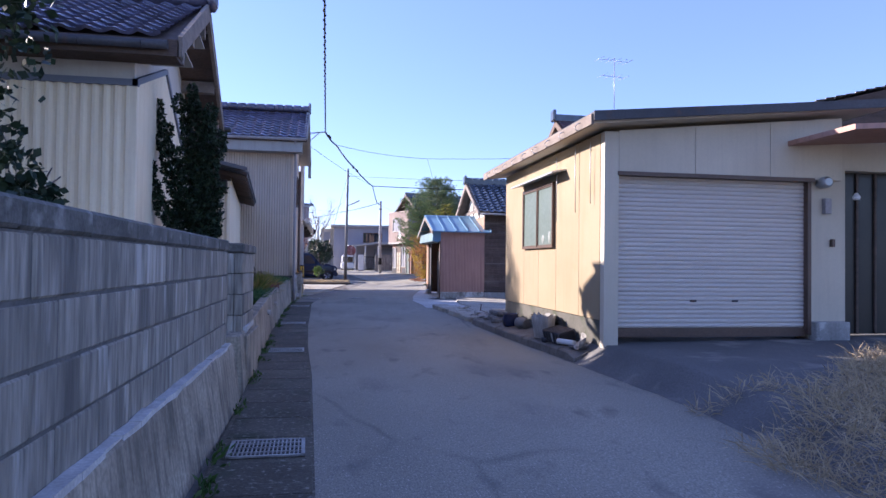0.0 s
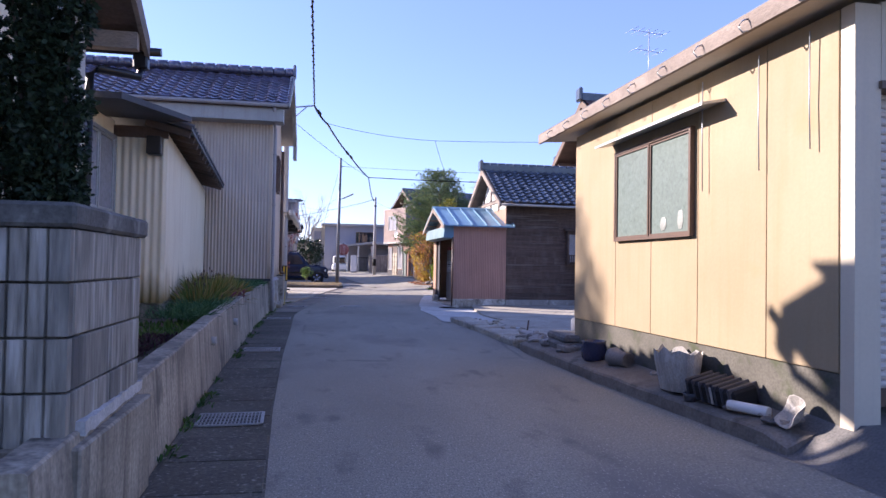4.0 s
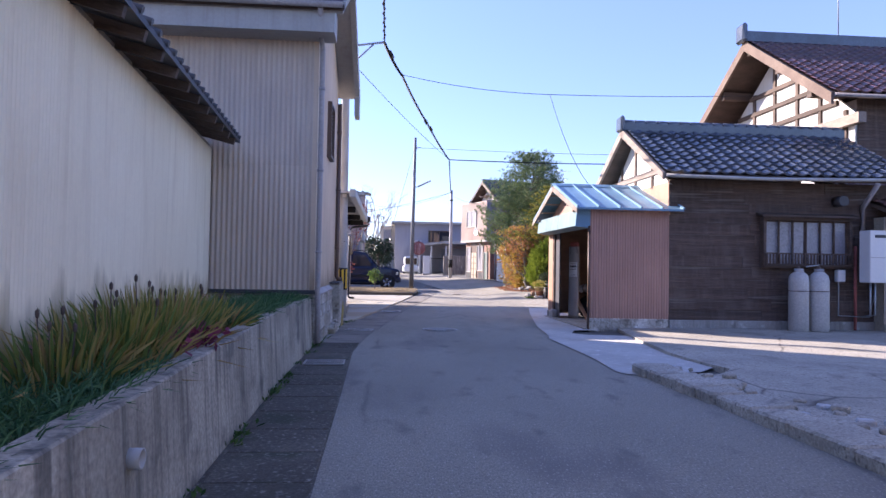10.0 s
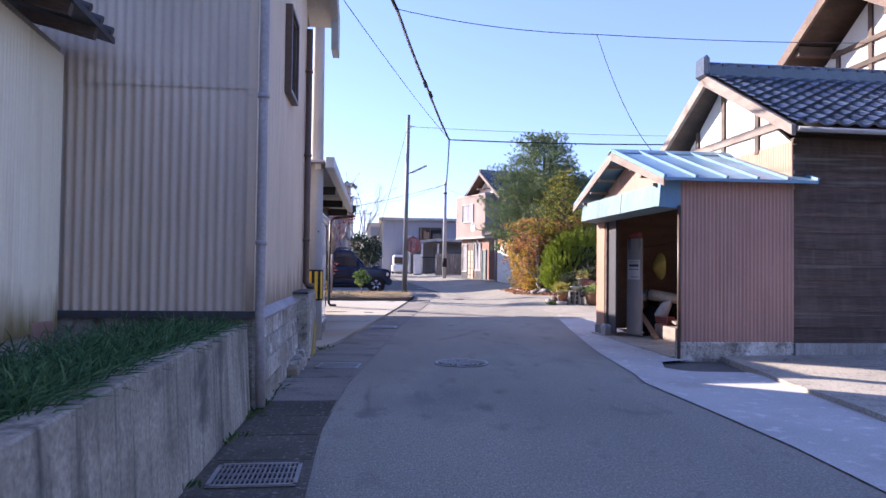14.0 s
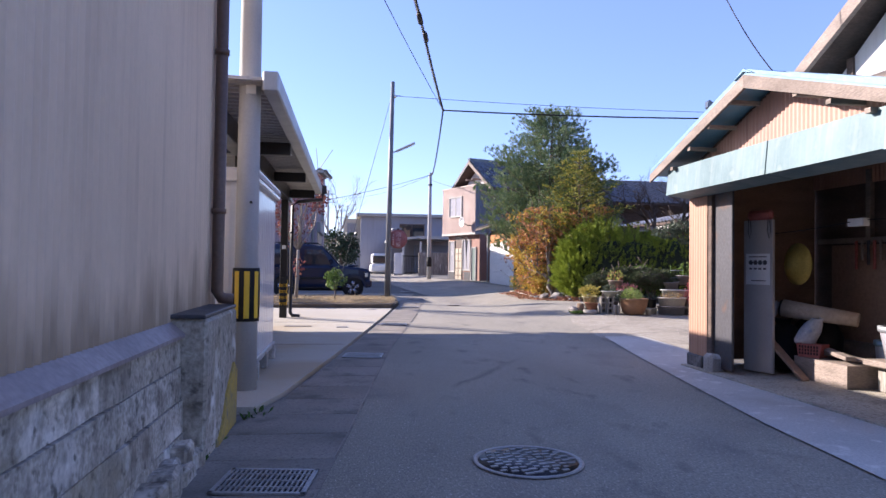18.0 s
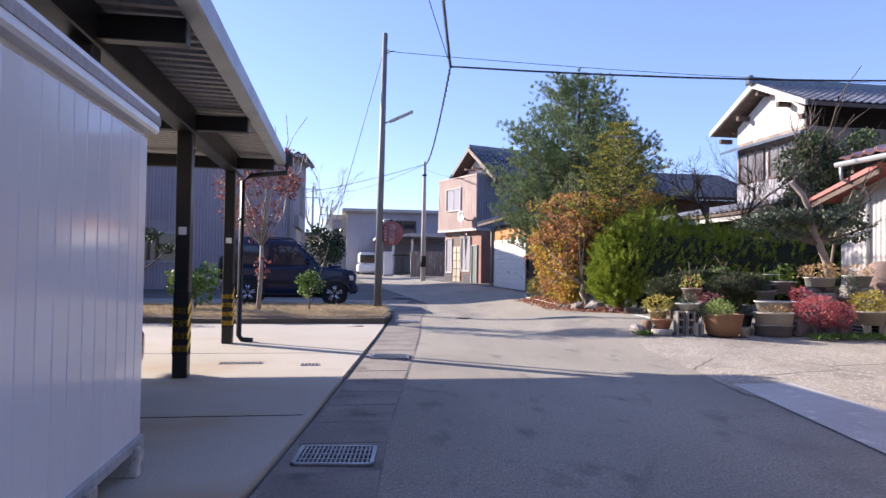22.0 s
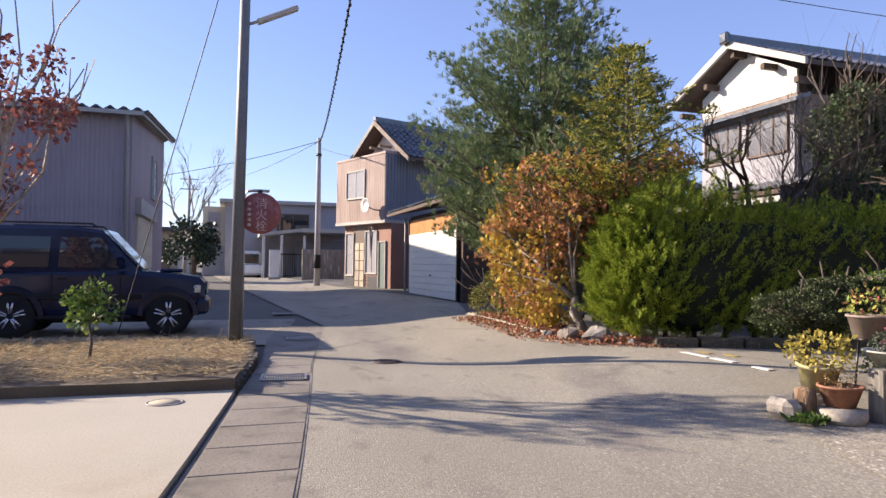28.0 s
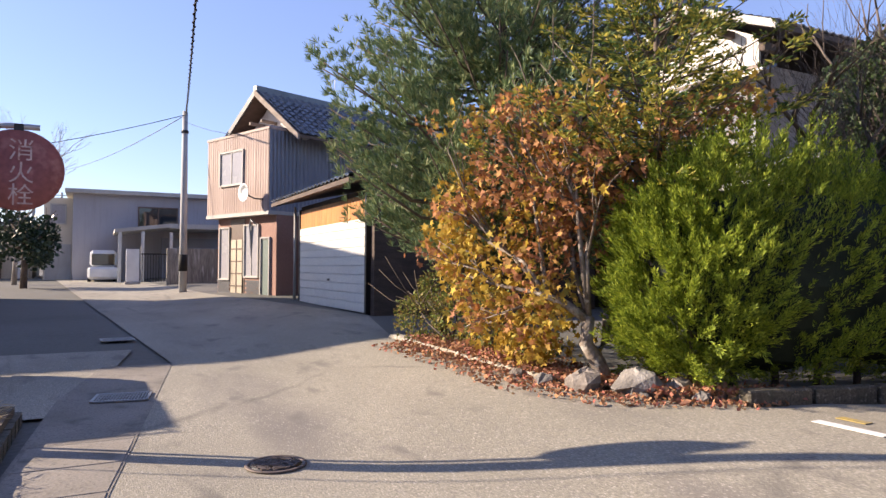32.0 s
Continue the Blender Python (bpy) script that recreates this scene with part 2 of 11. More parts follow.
beige_corr = mat("beige_corrugated", (0.70, 0.555, 0.41), (0.61, 0.48, 0.35), 0.6, 0.7, 25, 0.0, vary=0.03, streak=((0.28, 0.2, 0.14), 0.3), fine_amt=0.12, foot=((0.30, 0.23, 0.16), 0.84, 1.2))
red_corr = mat("red_brown_corrugated", (0.46, 0.26, 0.195), (0.38, 0.21, 0.16), 0.6, 0.9, 25, 0.0, vary=0.03, streak=((0.18, 0.10, 0.07), 0.45), fine_amt=0.15)
orange_corr = mat("salmon_corrugated", (0.46, 0.27, 0.18), (0.40, 0.235, 0.155), 0.6, 0.9, 25, 0.0, vary=0.03, streak=((0.24, 0.13, 0.08), 0.3), fine_amt=0.12)
mauve_corr = mat("mauve_corrugated", (0.35, 0.3, 0.325), (0.30, 0.255, 0.278), 0.6, 0.5, 20, 0.05, vary=0.03, streak=((0.17, 0.14, 0.15), 0.3), fine_amt=0.12)
grey_wall = mat("blue_grey_wall", (0.33, 0.325, 0.35), (0.285, 0.28, 0.305), 0.8, 0.4, 20, 0.06, vary=0.02, streak=((0.2, 0.19, 0.2), 0.3), fine_amt=0.12)
pink_wall = mat("pink_wall", (0.44, 0.335, 0.29), (0.38, 0.285, 0.245), 0.7, 0.6, 25, 0.06, vary=0.02, streak=((0.32, 0.21, 0.165), 0.35), fine_amt=0.15)
slate_corr = mat("slate_corrugated", (0.20, 0.22, 0.27), (0.16, 0.175, 0.215), 0.6, 0.6, 25, 0.0, fine_amt=0.12)
tile_blue = mat("blue_black_kawara", (0.11, 0.105, 0.17), (0.07, 0.068, 0.11), 0.24, 2, 30, 0.1, vary=0.4, spec=0.9)
tile_black = mat("black_kawara", (0.085, 0.10, 0.125), (0.05, 0.06, 0.075), 0.22, 2, 30, 0.1, vary=0.45, spec=0.9)
tile_red = mat("red_brown_kawara", (0.20, 0.09, 0.075), (0.12, 0.065, 0.06), 0.3, 2, 30, 0.1, vary=0.5, spec=0.7)
tile_grey = mat("silver_kawara", (0.22, 0.225, 0.24), (0.14, 0.145, 0.16), 0.3, 2, 30, 0.1, vary=0.35, spec=0.7)
dark_roof = mat("dark_sheet_metal", (0.075, 0.075, 0.085), (0.05, 0.05, 0.058), 0.5, 1.5, 30, 0.1, spots=((0.12, 0.06, 0.035), 0.3, 3))
blue_roof = mat("blue_sheet_metal", (0.16, 0.30, 0.42), (0.13, 0.24, 0.34), 0.4, 1.2, 30, 0.08, vary=0.05, streak=((0.3, 0.33, 0.33), 0.4), fine_amt=0.12)
pale_blue = mat("pale_blue_sheet", (0.145, 0.23, 0.245), (0.105, 0.175, 0.19), 0.6, 2.0, 30, 0.06, vary=0.05, streak=((0.25, 0.30, 0.295), 0.5), spots=((0.22, 0.28, 0.275), 0.3, 4), fine_amt=0.15)
old_wood = mat("weathered_boards", (0.19, 0.128, 0.098), (0.08, 0.057, 0.047), 0.85, 1.6, 22, 0.7, vary=0.16, stretch=(0.3, 1, 7), streak=((0.24, 0.19, 0.155), 0.35), spots=((0.30, 0.25, 0.21), 0.3, 1.6), fine_amt=0.9)
dark_wood = mat("dark_timber", (0.13, 0.09, 0.07), (0.08, 0.058, 0.046), 0.8, 2, 20, 0.35, vary=0.2, stretch=(1, 1, 4))
grey_wood = mat("grey_timber", (0.33, 0.27, 0.225), (0.22, 0.18, 0.15), 0.85, 2.5, 25, 0.35, vary=0.15, stretch=(1, 1, 3))
white_trim = mat("white_painted_trim", (0.42, 0.41, 0.385), (0.35, 0.34, 0.32), 0.6, 1, 25, 0.05, streak=((0.24, 0.215, 0.185), 0.4), fine_amt=0.2)
brown_metal = mat("brown_aluminium", (0.14, 0.085, 0.06), (0.11, 0.07, 0.05), 0.45, 2, 30, 0.04)
black_steel = mat("black_steel", (0.018, 0.017, 0.018), (0.013, 0.012, 0.013), 0.35, 2, 30, 0.03)
alu = mat("aluminium", (0.55, 0.56, 0.57), (0.48, 0.49, 0.5), 0.4, 2, 30, 0.03, metal=0.6)
galv = mat("galvanised_steel", (0.42, 0.44, 0.46), (0.36, 0.38, 0.4), 0.45, 3, 40, 0.06, metal=0.55, fine_amt=0.12)
grate_steel = mat("grating_steel", (0.40, 0.395, 0.385), (0.28, 0.27, 0.26), 0.45, 3, 40, 0.1, metal=0.35)
pole_conc = mat("pole_concrete", (0.40, 0.40, 0.40), (0.33, 0.33, 0.325), 0.75, 1.5, 60, 0.04, fine_amt=0.2, streak=((0.26, 0.255, 0.25), 0.4))
shutter_mat = mat("shutter_steel", (0.62, 0.56, 0.50), (0.57, 0.51, 0.455), 0.45, 0.9, 30, 0.03, streak=((0.45, 0.39, 0.33), 0.2), vary=0.02, fine_amt=0.12)
white_metal = mat("white_steel", (0.74, 0.735, 0.73), (0.68, 0.675, 0.67), 0.2, 0.8, 30, 0.0, vary=0.02, fine_amt=0.12)
black_rubber = mat("black_rubber", (0.015, 0.015, 0.016), (0.01, 0.01, 0.011), 0.8, 3, 40, 0.1)
cable_mat = mat("black_cable", (0.02, 0.021, 0.025), None, 0.6, 3, 40, 0.0)
glass_dark = glass_mat("dark_glass")
glass_frost = mat("frosted_glass", (0.175, 0.22, 0.195), (0.145, 0.185, 0.165), 0.35, 1.5, 25, 0.05, vary=0.02, spots=((0.09, 0.125, 0.105), 0.35, 12))
glass_grey = mat("grey_frosted_glass", (0.34, 0.33, 0.36), (0.29, 0.285, 0.31), 0.25, 1.5, 25, 0.02, vary=0.02)
limb_bark = mat("grey_brown_limbs", (0.26, 0.215, 0.175), (0.13, 0.105, 0.085), 0.95, 6, 30, 0.9, spots=((0.46, 0.43, 0.38), 0.35, 9))
bark = mat("bark", (0.16, 0.125, 0.10), (0.09, 0.07, 0.055), 0.95, 4, 30, 0.8)
pale_bark = mat("pale_bark", (0.42, 0.37, 0.32), (0.28, 0.25, 0.21), 0.9, 5, 30, 0.5)
terracotta = mat("terracotta", (0.36, 0.17, 0.10), (0.29, 0.14, 0.085), 0.85, 3, 30, 0.2)
stone = mat("stone", (0.25, 0.23, 0.21), (0.13, 0.12, 0.11), 0.9, 4, 30, 0.8, vary=0.3, spots=((0.38, 0.36, 0.33), 0.2, 6))
car_black = mat("black_car_paint", (0.010, 0.018, 0.048), (0.009, 0.015, 0.04), 0.14, 2, 30, 0.0, spec=0.35, fine_amt=0.12)
chrome = mat("polished_alloy", (0.62, 0.62, 0.64), (0.55, 0.55, 0.57), 0.25, 2, 30, 0.0, metal=0.9)
yellow_paint = mat("yellow_paint", (0.80, 0.50, 0.03), (0.72, 0.44, 0.03), 0.5, 3, 30, 0.03, fine_amt=0.12)
worn_yellow = mat("worn_yellow_paint", (0.52, 0.36, 0.05), (0.34, 0.27, 0.12), 0.9, 5, 40, 0.5, spots=((0.20, 0.17, 0.13), 0.6, 9), fine_amt=0.6)
red_paint = mat("faded_red_paint", (0.42, 0.12, 0.10), (0.33, 0.10, 0.085), 0.6, 3, 30, 0.04)
white_paint = mat("white_paint", (0.76, 0.76, 0.74), (0.68, 0.68, 0.66), 0.6, 3, 30, 0.04, fine_amt=0.12)
orange_wood = mat("orange_boards", (0.52, 0.22, 0.05), (0.44, 0.18, 0.045), 0.55, 2, 25, 0.1, vary=0.1)
pvc = mat("grey_pvc", (0.40, 0.36, 0.35), (0.33, 0.30, 0.29), 0.5, 2, 30, 0.03, streak=((0.18, 0.16, 0.15), 0.35))
stained_found = mat("stained_foundation", (0.66, 0.61, 0.53), (0.36, 0.32, 0.26), 0.92, 1.4, 40, 1.0, vary=0.15, streak=((0.12, 0.10, 0.08), 0.5), spots=((0.80, 0.77, 0.71), 0.5, 3.0), fine_amt=0.9, more=(((0.13, 0.11, 0.085), 0.55, 4.5), ((0.22, 0.18, 0.11), 0.5, 1.3), ((0.09, 0.08, 0.065), 0.45, 17)))
tan_wall = mat("tan_wall", (0.48, 0.42, 0.32), (0.42, 0.36, 0.27), 0.75, 0.6, 25, 0.06)


# ---- shaping helpers ----
def mesh_of(name, bm):
    me = bpy.data.meshes.new(name)
    bm.normal_update()
    bm.to_mesh(me)
    bm.free()
    return me


def part(name, bm, material, parent, label="", m=None):
    """A mesh of its own under a thing or a part; built in the thing's coordinates."""
    me = bm if isinstance(bm, bpy.types.Mesh) else mesh_of(name, bm)
    if material and not me.materials:
        me.materials.append(material)
    ob = new(name, me)
    ob.parent = parent
    if m is not None:
        ob.matrix_basis = m
    if label:
        ob["label"] = label
    return ob


def thing(name, label, category, group="", at=None):
    e = new(name)
    e.empty_display_size = 0.2
    if at is not None:
        e.matrix_basis = at
    return tagged(e, label, category, group)


def moved(e, m):
    """Carries a thing's direct parts, and with them all that hangs on those, by a matrix."""
    for c in e.children:
        c.matrix_basis = m @ c.matrix_basis


def solid(name, bm, material, label="", category="", group="", kind="", at=None):
    me = bm if isinstance(bm, bpy.types.Mesh) else mesh_of(name, bm)
    if material and not me.materials:
        me.materials.append(material)
    ob = new(name, me)
    if at is not None:
        ob.matrix_basis = at
    return tagged(ob, label, category, group, kind)


def B():
    return bmesh.new()


def box(bm, a, b):
    """An axis-aligned box from corner a to corner b."""
    vs = [bm.verts.new((x, y, z)) for z in (a[2], b[2]) for y in (a[1], b[1]) for x in (a[0], b[0])]
    for f in ((0, 2, 3, 1), (4, 5, 7, 6), (0, 1, 5, 4), (2, 6, 7, 3), (0, 4, 6, 2), (1, 3, 7, 5)):
        bm.faces.new([vs[i] for i in f])
    return bm


def bbox(a, b, r=0.01):
    """A box with bevelled edges."""
    bm = box(B(), a, b)
    bmesh.ops.bevel(bm, geom=bm.edges[:], offset=r, segments=1, affect="EDGES")
    return bm


def prism(bm, pts, axis, a, b):
    """A polygon in the plane across the axis, drawn out from a to b along it. pts hold the other two coordinates in order."""
    def put(p, v):
        return {"x": (v, p[0], p[1]), "y": (p[0], v, p[1]), "z": (p[0], p[1], v)}[axis]
    lo, hi = [bm.verts.new(put(p, a)) for p in pts], [bm.verts.new(put(p, b)) for p in pts]
    n = len(pts)
    bm.faces.new(lo)
    bm.faces.new(hi[::-1])
    for i in range(n):
        bm.faces.new((lo[i], hi[i], hi[(i + 1) % n], lo[(i + 1) % n]))
    bmesh.ops.recalc_face_normals(bm, faces=bm.faces[:])
    return bm


def tube(bm, pts, r, seg=8, r2=None):
    """A round bar along a line of points; r2: its radius at the end."""
    rings = []
    pts = [Vector(p) for p in pts]
    for i, p in enumerate(pts):
        d = (pts[min(i + 1, len(pts) - 1)] - pts[max(i - 1, 0)]).normalized()
        u = d.cross(Vector((0, 0, 1)) if abs(d.z) < 0.9 else Vector((1, 0, 0))).normalized()
        w = d.cross(u)
        k = r if r2 is None else r + (r2 - r) * i / max(1, len(pts) - 1)
        rings.append([bm.verts.new(p + k * (math.cos(q) * u + math.sin(q) * w)) for q in (2 * math.pi * j / seg for j in range(seg))])
    for a, b in zip(rings, rings[1:]):
        for j in range(seg):
            f = bm.faces.new((a[j], a[(j + 1) % seg], b[(j + 1) % seg], b[j]))
            f.smooth = True
    bm.faces.new(rings[0][::-1])
    bm.faces.new(rings[-1])
    return bm


def lathe(bm, prof, seg=16, at=(0, 0, 0), axis="z"):
    """A turned shape from (radius, height) pairs."""
    rings = []
    for r, h in prof:
        ring = []
        for j in range(seg):
            q = 2 * math.pi * j / seg
            a, b = r * math.cos(q), r * math.sin(q)
            p = {"z": (a, b, h), "y": (a, h, b), "x": (h, a, b)}[axis]
            ring.append(bm.verts.new((p[0] + at[0], p[1] + at[1], p[2] + at[2])))
        rings.append(ring)
    for a, b in zip(rings, rings[1:]):
        for j in range(seg):
            bm.faces.new((a[j], a[(j + 1) % seg], b[(j + 1) % seg], b[j])).smooth = True
    bm.faces.new(rings[0][::-1])
    bm.faces.new(rings[-1])
    bmesh.ops.recalc_face_normals(bm, faces=bm.faces[:])
    return bm


def corr(p, q, z0, z1, pitch=0.076, depth=0.018, off=0.0, round_=True, top=None):
    """A corrugated sheet that stands from p to q (x, y), its face to the right hand of p to q. top: height at a share of the way."""
    bm = B()
    p, q = Vector(p), Vector(q)
    d = q - p
    length = d.length
    d.normalize()
    n = Vector((d.y, -d.x))
    prof = [(0, 0), (0.12, 0.5), (0.25, 1), (0.5, 1), (0.62, 0.5), (0.75, 0)] if not round_ else [(k / 6, 0.5 - 0.5 * math.cos(2 * math.pi * k / 6)) for k in range(6)]
    cols = []
    count = max(1, round(length / pitch))
    for i in range(count + 1):
        for s, h in prof:
            u = (i + s) * length / count
            if u > length + 1e-6:
                break
            a = p + d * u + n * (off + h * depth)
            zt = top(u / length) if top else z1
            cols.append((bm.verts.new((a.x, a.y, z0)), bm.verts.new((a.x, a.y, zt))))
    for a, b in zip(cols, cols[1:]):
        f = bm.faces.new((a[0], b[0], b[1], a[1]))
        f.smooth = round_
    return bm


def noisy(bm, amount, scale=2.0, seed=0.0):
    for v in bm.verts:
        v.co += amount * noise.noise_vector(v.co * scale + Vector((seed, seed, seed)))
    return bm


TILE = {}


def tile_mesh(w, l, material):
    """One S-shaped roof tile: x across, y up the slope, z out of the roof."""
    key = (w, l, material.name)
    if key not in TILE:
        bm = B()
        prof = [(0.0, 0.028), (0.14, 0.045), (0.30, 0.03), (0.48, 0.008), (0.68, 0.0), (0.86, 0.008), (1.04, 0.03)]
        rows = []
        for y, dz in ((-0.03, 0.0), (0.0, 0.034), (l * 1.05, 0.004)):
            rows.append([bm.verts.new((a * w, y if y > -0.01 else 0.0, h * w / 0.27 + dz)) for a, h in prof])
        for a, b in zip(rows, rows[1:]):
            for j in range(len(prof) - 1):
                f = bm.faces.new((a[j], a[j + 1], b[j + 1], b[j]))
                f.smooth = True
        for e in bm.edges:
            if all(abs(v.co.y) < 1e-5 for v in e.verts):
                e.smooth = False
        me = mesh_of("roof_tile", bm)
        me.materials.append(material)
        TILE[key] = me
    return TILE[key]


def tile_roof(parent, corner, along, up, width, length, material, w=0.27, l=0.24, keep=300, name="roof_tile"):
    """Rows of tiles on a slope: corner is the lower left, along the eave, up the slope. The first `keep` are parts, the rest one mesh."""
    along, up = Vector(along).normalized(), Vector(up).normalized()
    n = along.cross(up)
    base = Matrix((along, up, n)).transposed().to_4x4()
    me = tile_mesh(w, l, material)
    spots = [(i * w, j * l) for j in range(int(length / l)) for i in range(int(width / w))]
    for k, (a, b) in enumerate(spots[:keep]):
        wob = pose(0, 0, 0, random.uniform(-0.8, 0.8), random.uniform(-1, 1), random.uniform(-0.5, 0.5))
        part(name, me, None, parent, m=Matrix.Translation(Vector(corner) + a * along + b * up) @ base @ wob)
    rest = spots[keep:]
    if rest:
        vs, fs = [], []
        co = [v.co.copy() for v in me.vertices]
        for a, b in rest:
            o = Vector(corner) + a * along + b * up
            k = len(vs)
            vs += [o + base.to_3x3() @ c for c in co]
            fs += [[k + i for i in f.vertices] for f in me.polygons]
        m2 = bpy.data.meshes.new("tile_field")
        m2.from_pydata(vs, [], fs)
        m2.polygons.foreach_set("use_smooth", [True] * len(fs))
        tagged(part("tile_field", m2, material, parent), kind="stuff")


def ground_z(x, y):
    """The lie of the land: level along the lane, rising a little past the crossing."""
    def step(v, a, b):
        k = min(1, max(0, (v - a) / (b - a)))
        return k * k * (3 - 2 * k)
    return 0.012 * min(60.0, max(0.0, y - 42)) + 0.19 * step(x, 3.2, 6.0) * step(y, 32.0, 39.5)


def lerp_line(line, y):
    if y <= line[0][0]:
        return line[0][1]
    for (a, u), (b, v) in zip(line, line[1:]):
        if y <= b:
            return u + (v - u) * (y - a) / (b - a)
    return line[-1][1]


def sheet(name, left, right, y0, y1, dz, material, label, step=0.5, cols=8, thick=0.0, wob=0.0, parent=None):
    """A piece of ground between two lines of (y, x) that follows the land."""
    bm = B()
    rows = []
    n = max(1, round((y1 - y0) / step))
    for i in range(n + 1):
        y = y0 + (y1 - y0) * i / n
        a, b = lerp_line(left, y), lerp_line(right, y)
        row = []
        for j in range(cols + 1):
            x = a + (b - a) * j / cols
            z = ground_z(x, y) + dz + (wob * noise.noise(Vector((x * 0.6, y * 0.6, 3))) if wob else 0)
            row.append(bm.verts.new((x, y, z)))
        rows.append(row)
    for a, b in zip(rows, rows[1:]):
        for j in range(cols):
            bm.faces.new((a[j], a[j + 1], b[j + 1], b[j])).smooth = True
    if thick:
        r = bmesh.ops.extrude_face_region(bm, geom=bm.faces[:])
        bmesh.ops.translate(bm, verts=[v for v in r["geom"] if isinstance(v, bmesh.types.BMVert)], vec=(0, 0, -thick))
        bmesh.ops.recalc_face_normals(bm, faces=bm.faces[:])
        for f in bm.faces:
            f.smooth = False
    return solid(name, bm, material, label, "ground", kind="structure")


def cable(name, pts, r=0.012, sag=0.0, label="thin black overhead service cable", parent=None, twist=0):
    """A hanging line through points, sagging between them."""
    out = []
    for a, b in zip(pts, pts[1:]):
        a, b = Vector(a), Vector(b)
        for i in range(12):
            s = i / 12
            out.append(a.lerp(b, s) - Vector((0, 0, sag * 4 * s * (1 - s))))
    out.append(Vector(pts[-1]))
    bm = tube(B(), out, r, 5)
    if twist:
        wrap = []
        for i in range(len(out) - 1):
            for k in range(twist):
                s = k / twist
                p = out[i].lerp(out[i + 1], s)
                q = 2 * math.pi * (k / 2.0)
                wrap.append(p + Vector((0.03 * math.cos(q), 0, 0.03 * math.sin(q) - 0.02)))
        tube(bm, wrap, r * 0.6, 4)
    if parent:
        return part(name, bm, cable_mat, parent)
    return solid(name, bm, cable_mat, label, "cable", "overhead cables")


# ---- ground ----
ROAD_L = [(-14, 0.45), (4.6, -0.13), (9.1, -0.25), (11.5, -0.36), (14.7, -0.45), (19, -0.5), (22, -0.55), (24, -0.42), (26.3, -0.12), (30.9, 0.42), (36.7, 1.33), (39, 1.65), (41, 1.9), (46, 2.7), (60, 1.5), (90, -1)]
WALL_L = [(-14, -0.3), (4, -0.75), (8.2, -0.88), (14, -1.08), (20, -1.19), (22.8, -1.17), (25, -1.15), (26.2, -1.05), (27.5, -0.72), (31.1, -0.17), (33.4, 0.16), (36.9, 0.66), (39.4, 1.0), (41.5, 1.3), (44, 1.5), (46, 1.9)]
ROAD_R = [(-14, 2.7), (4.3, 2.85), (5.7, 3.1), (7, 3.22), (9.6, 3.12), (12.3, 2.98), (15, 2.95), (16, 3.02), (18, 3.0), (20.2, 2.9), (24, 3.0), (28.6, 3.6), (31.1, 4.0), (32.6, 4.2), (33.5, 9), (39.4, 9), (40.3, 6.9), (40.9, 6.0), (42, 5.7), (46, 5.78), (50, 6.9), (60, 5.2), (90, 3)]

forecourt = mat("dark_forecourt", (0.20, 0.19, 0.178), (0.13, 0.125, 0.118), 0.92, 0.8, 60, 0.5, vary=0, spots=((0.34, 0.31, 0.265), 0.35, 1.3), fine_amt=0.8)
bm = B()
xs = [-420, -180, -90, -45, -25, -14, -8, -4, -1, 1, 3, 4, 5, 6, 7, 9, 13, 20, 35, 70, 160, 420]
ys = [-300, -120, -50, -20, -8, 0, 8, 16, 24, 30, 32, 33, 34, 35, 36, 37, 38, 39.5, 40.5, 41.5, 43, 46, 50, 56, 64, 75, 90, 105, 130, 200, 420]
grid = [[bm.verts.new((x, y, ground_z(x, y) - 0.03)) for x in xs] for y in ys]
for a, b in zip(grid, grid[1:]):
    for j in range(len(xs) - 1):
        bm.faces.new((a[j], a[j + 1], b[j + 1], b[j]))
solid("ground", bm, far_ground, "grey-brown compacted gravel ground around the lane", "ground", kind="structure")
sheet("road", ROAD_L, ROAD_R, -14, 90, 0.0, asphalt, "worn grey asphalt of a narrow village lane", 0.5, 12)
# paler tone past y 22.6 stands for sunlight, darker tone before it for shade
sheet("pavement_far", [(y, x) for y, x in WALL_L], ROAD_L, 22.6, 46, 0.004, slab_light, "concrete covers over a roadside gutter, paled for sun", 0.5, 2)
sheet("pavement", [(y, x) for y, x in WALL_L], ROAD_L, -14, 22.6, 0.004, gutter_conc, "mossy concrete covers over a roadside gutter, darkened for shade", 0.5, 2)


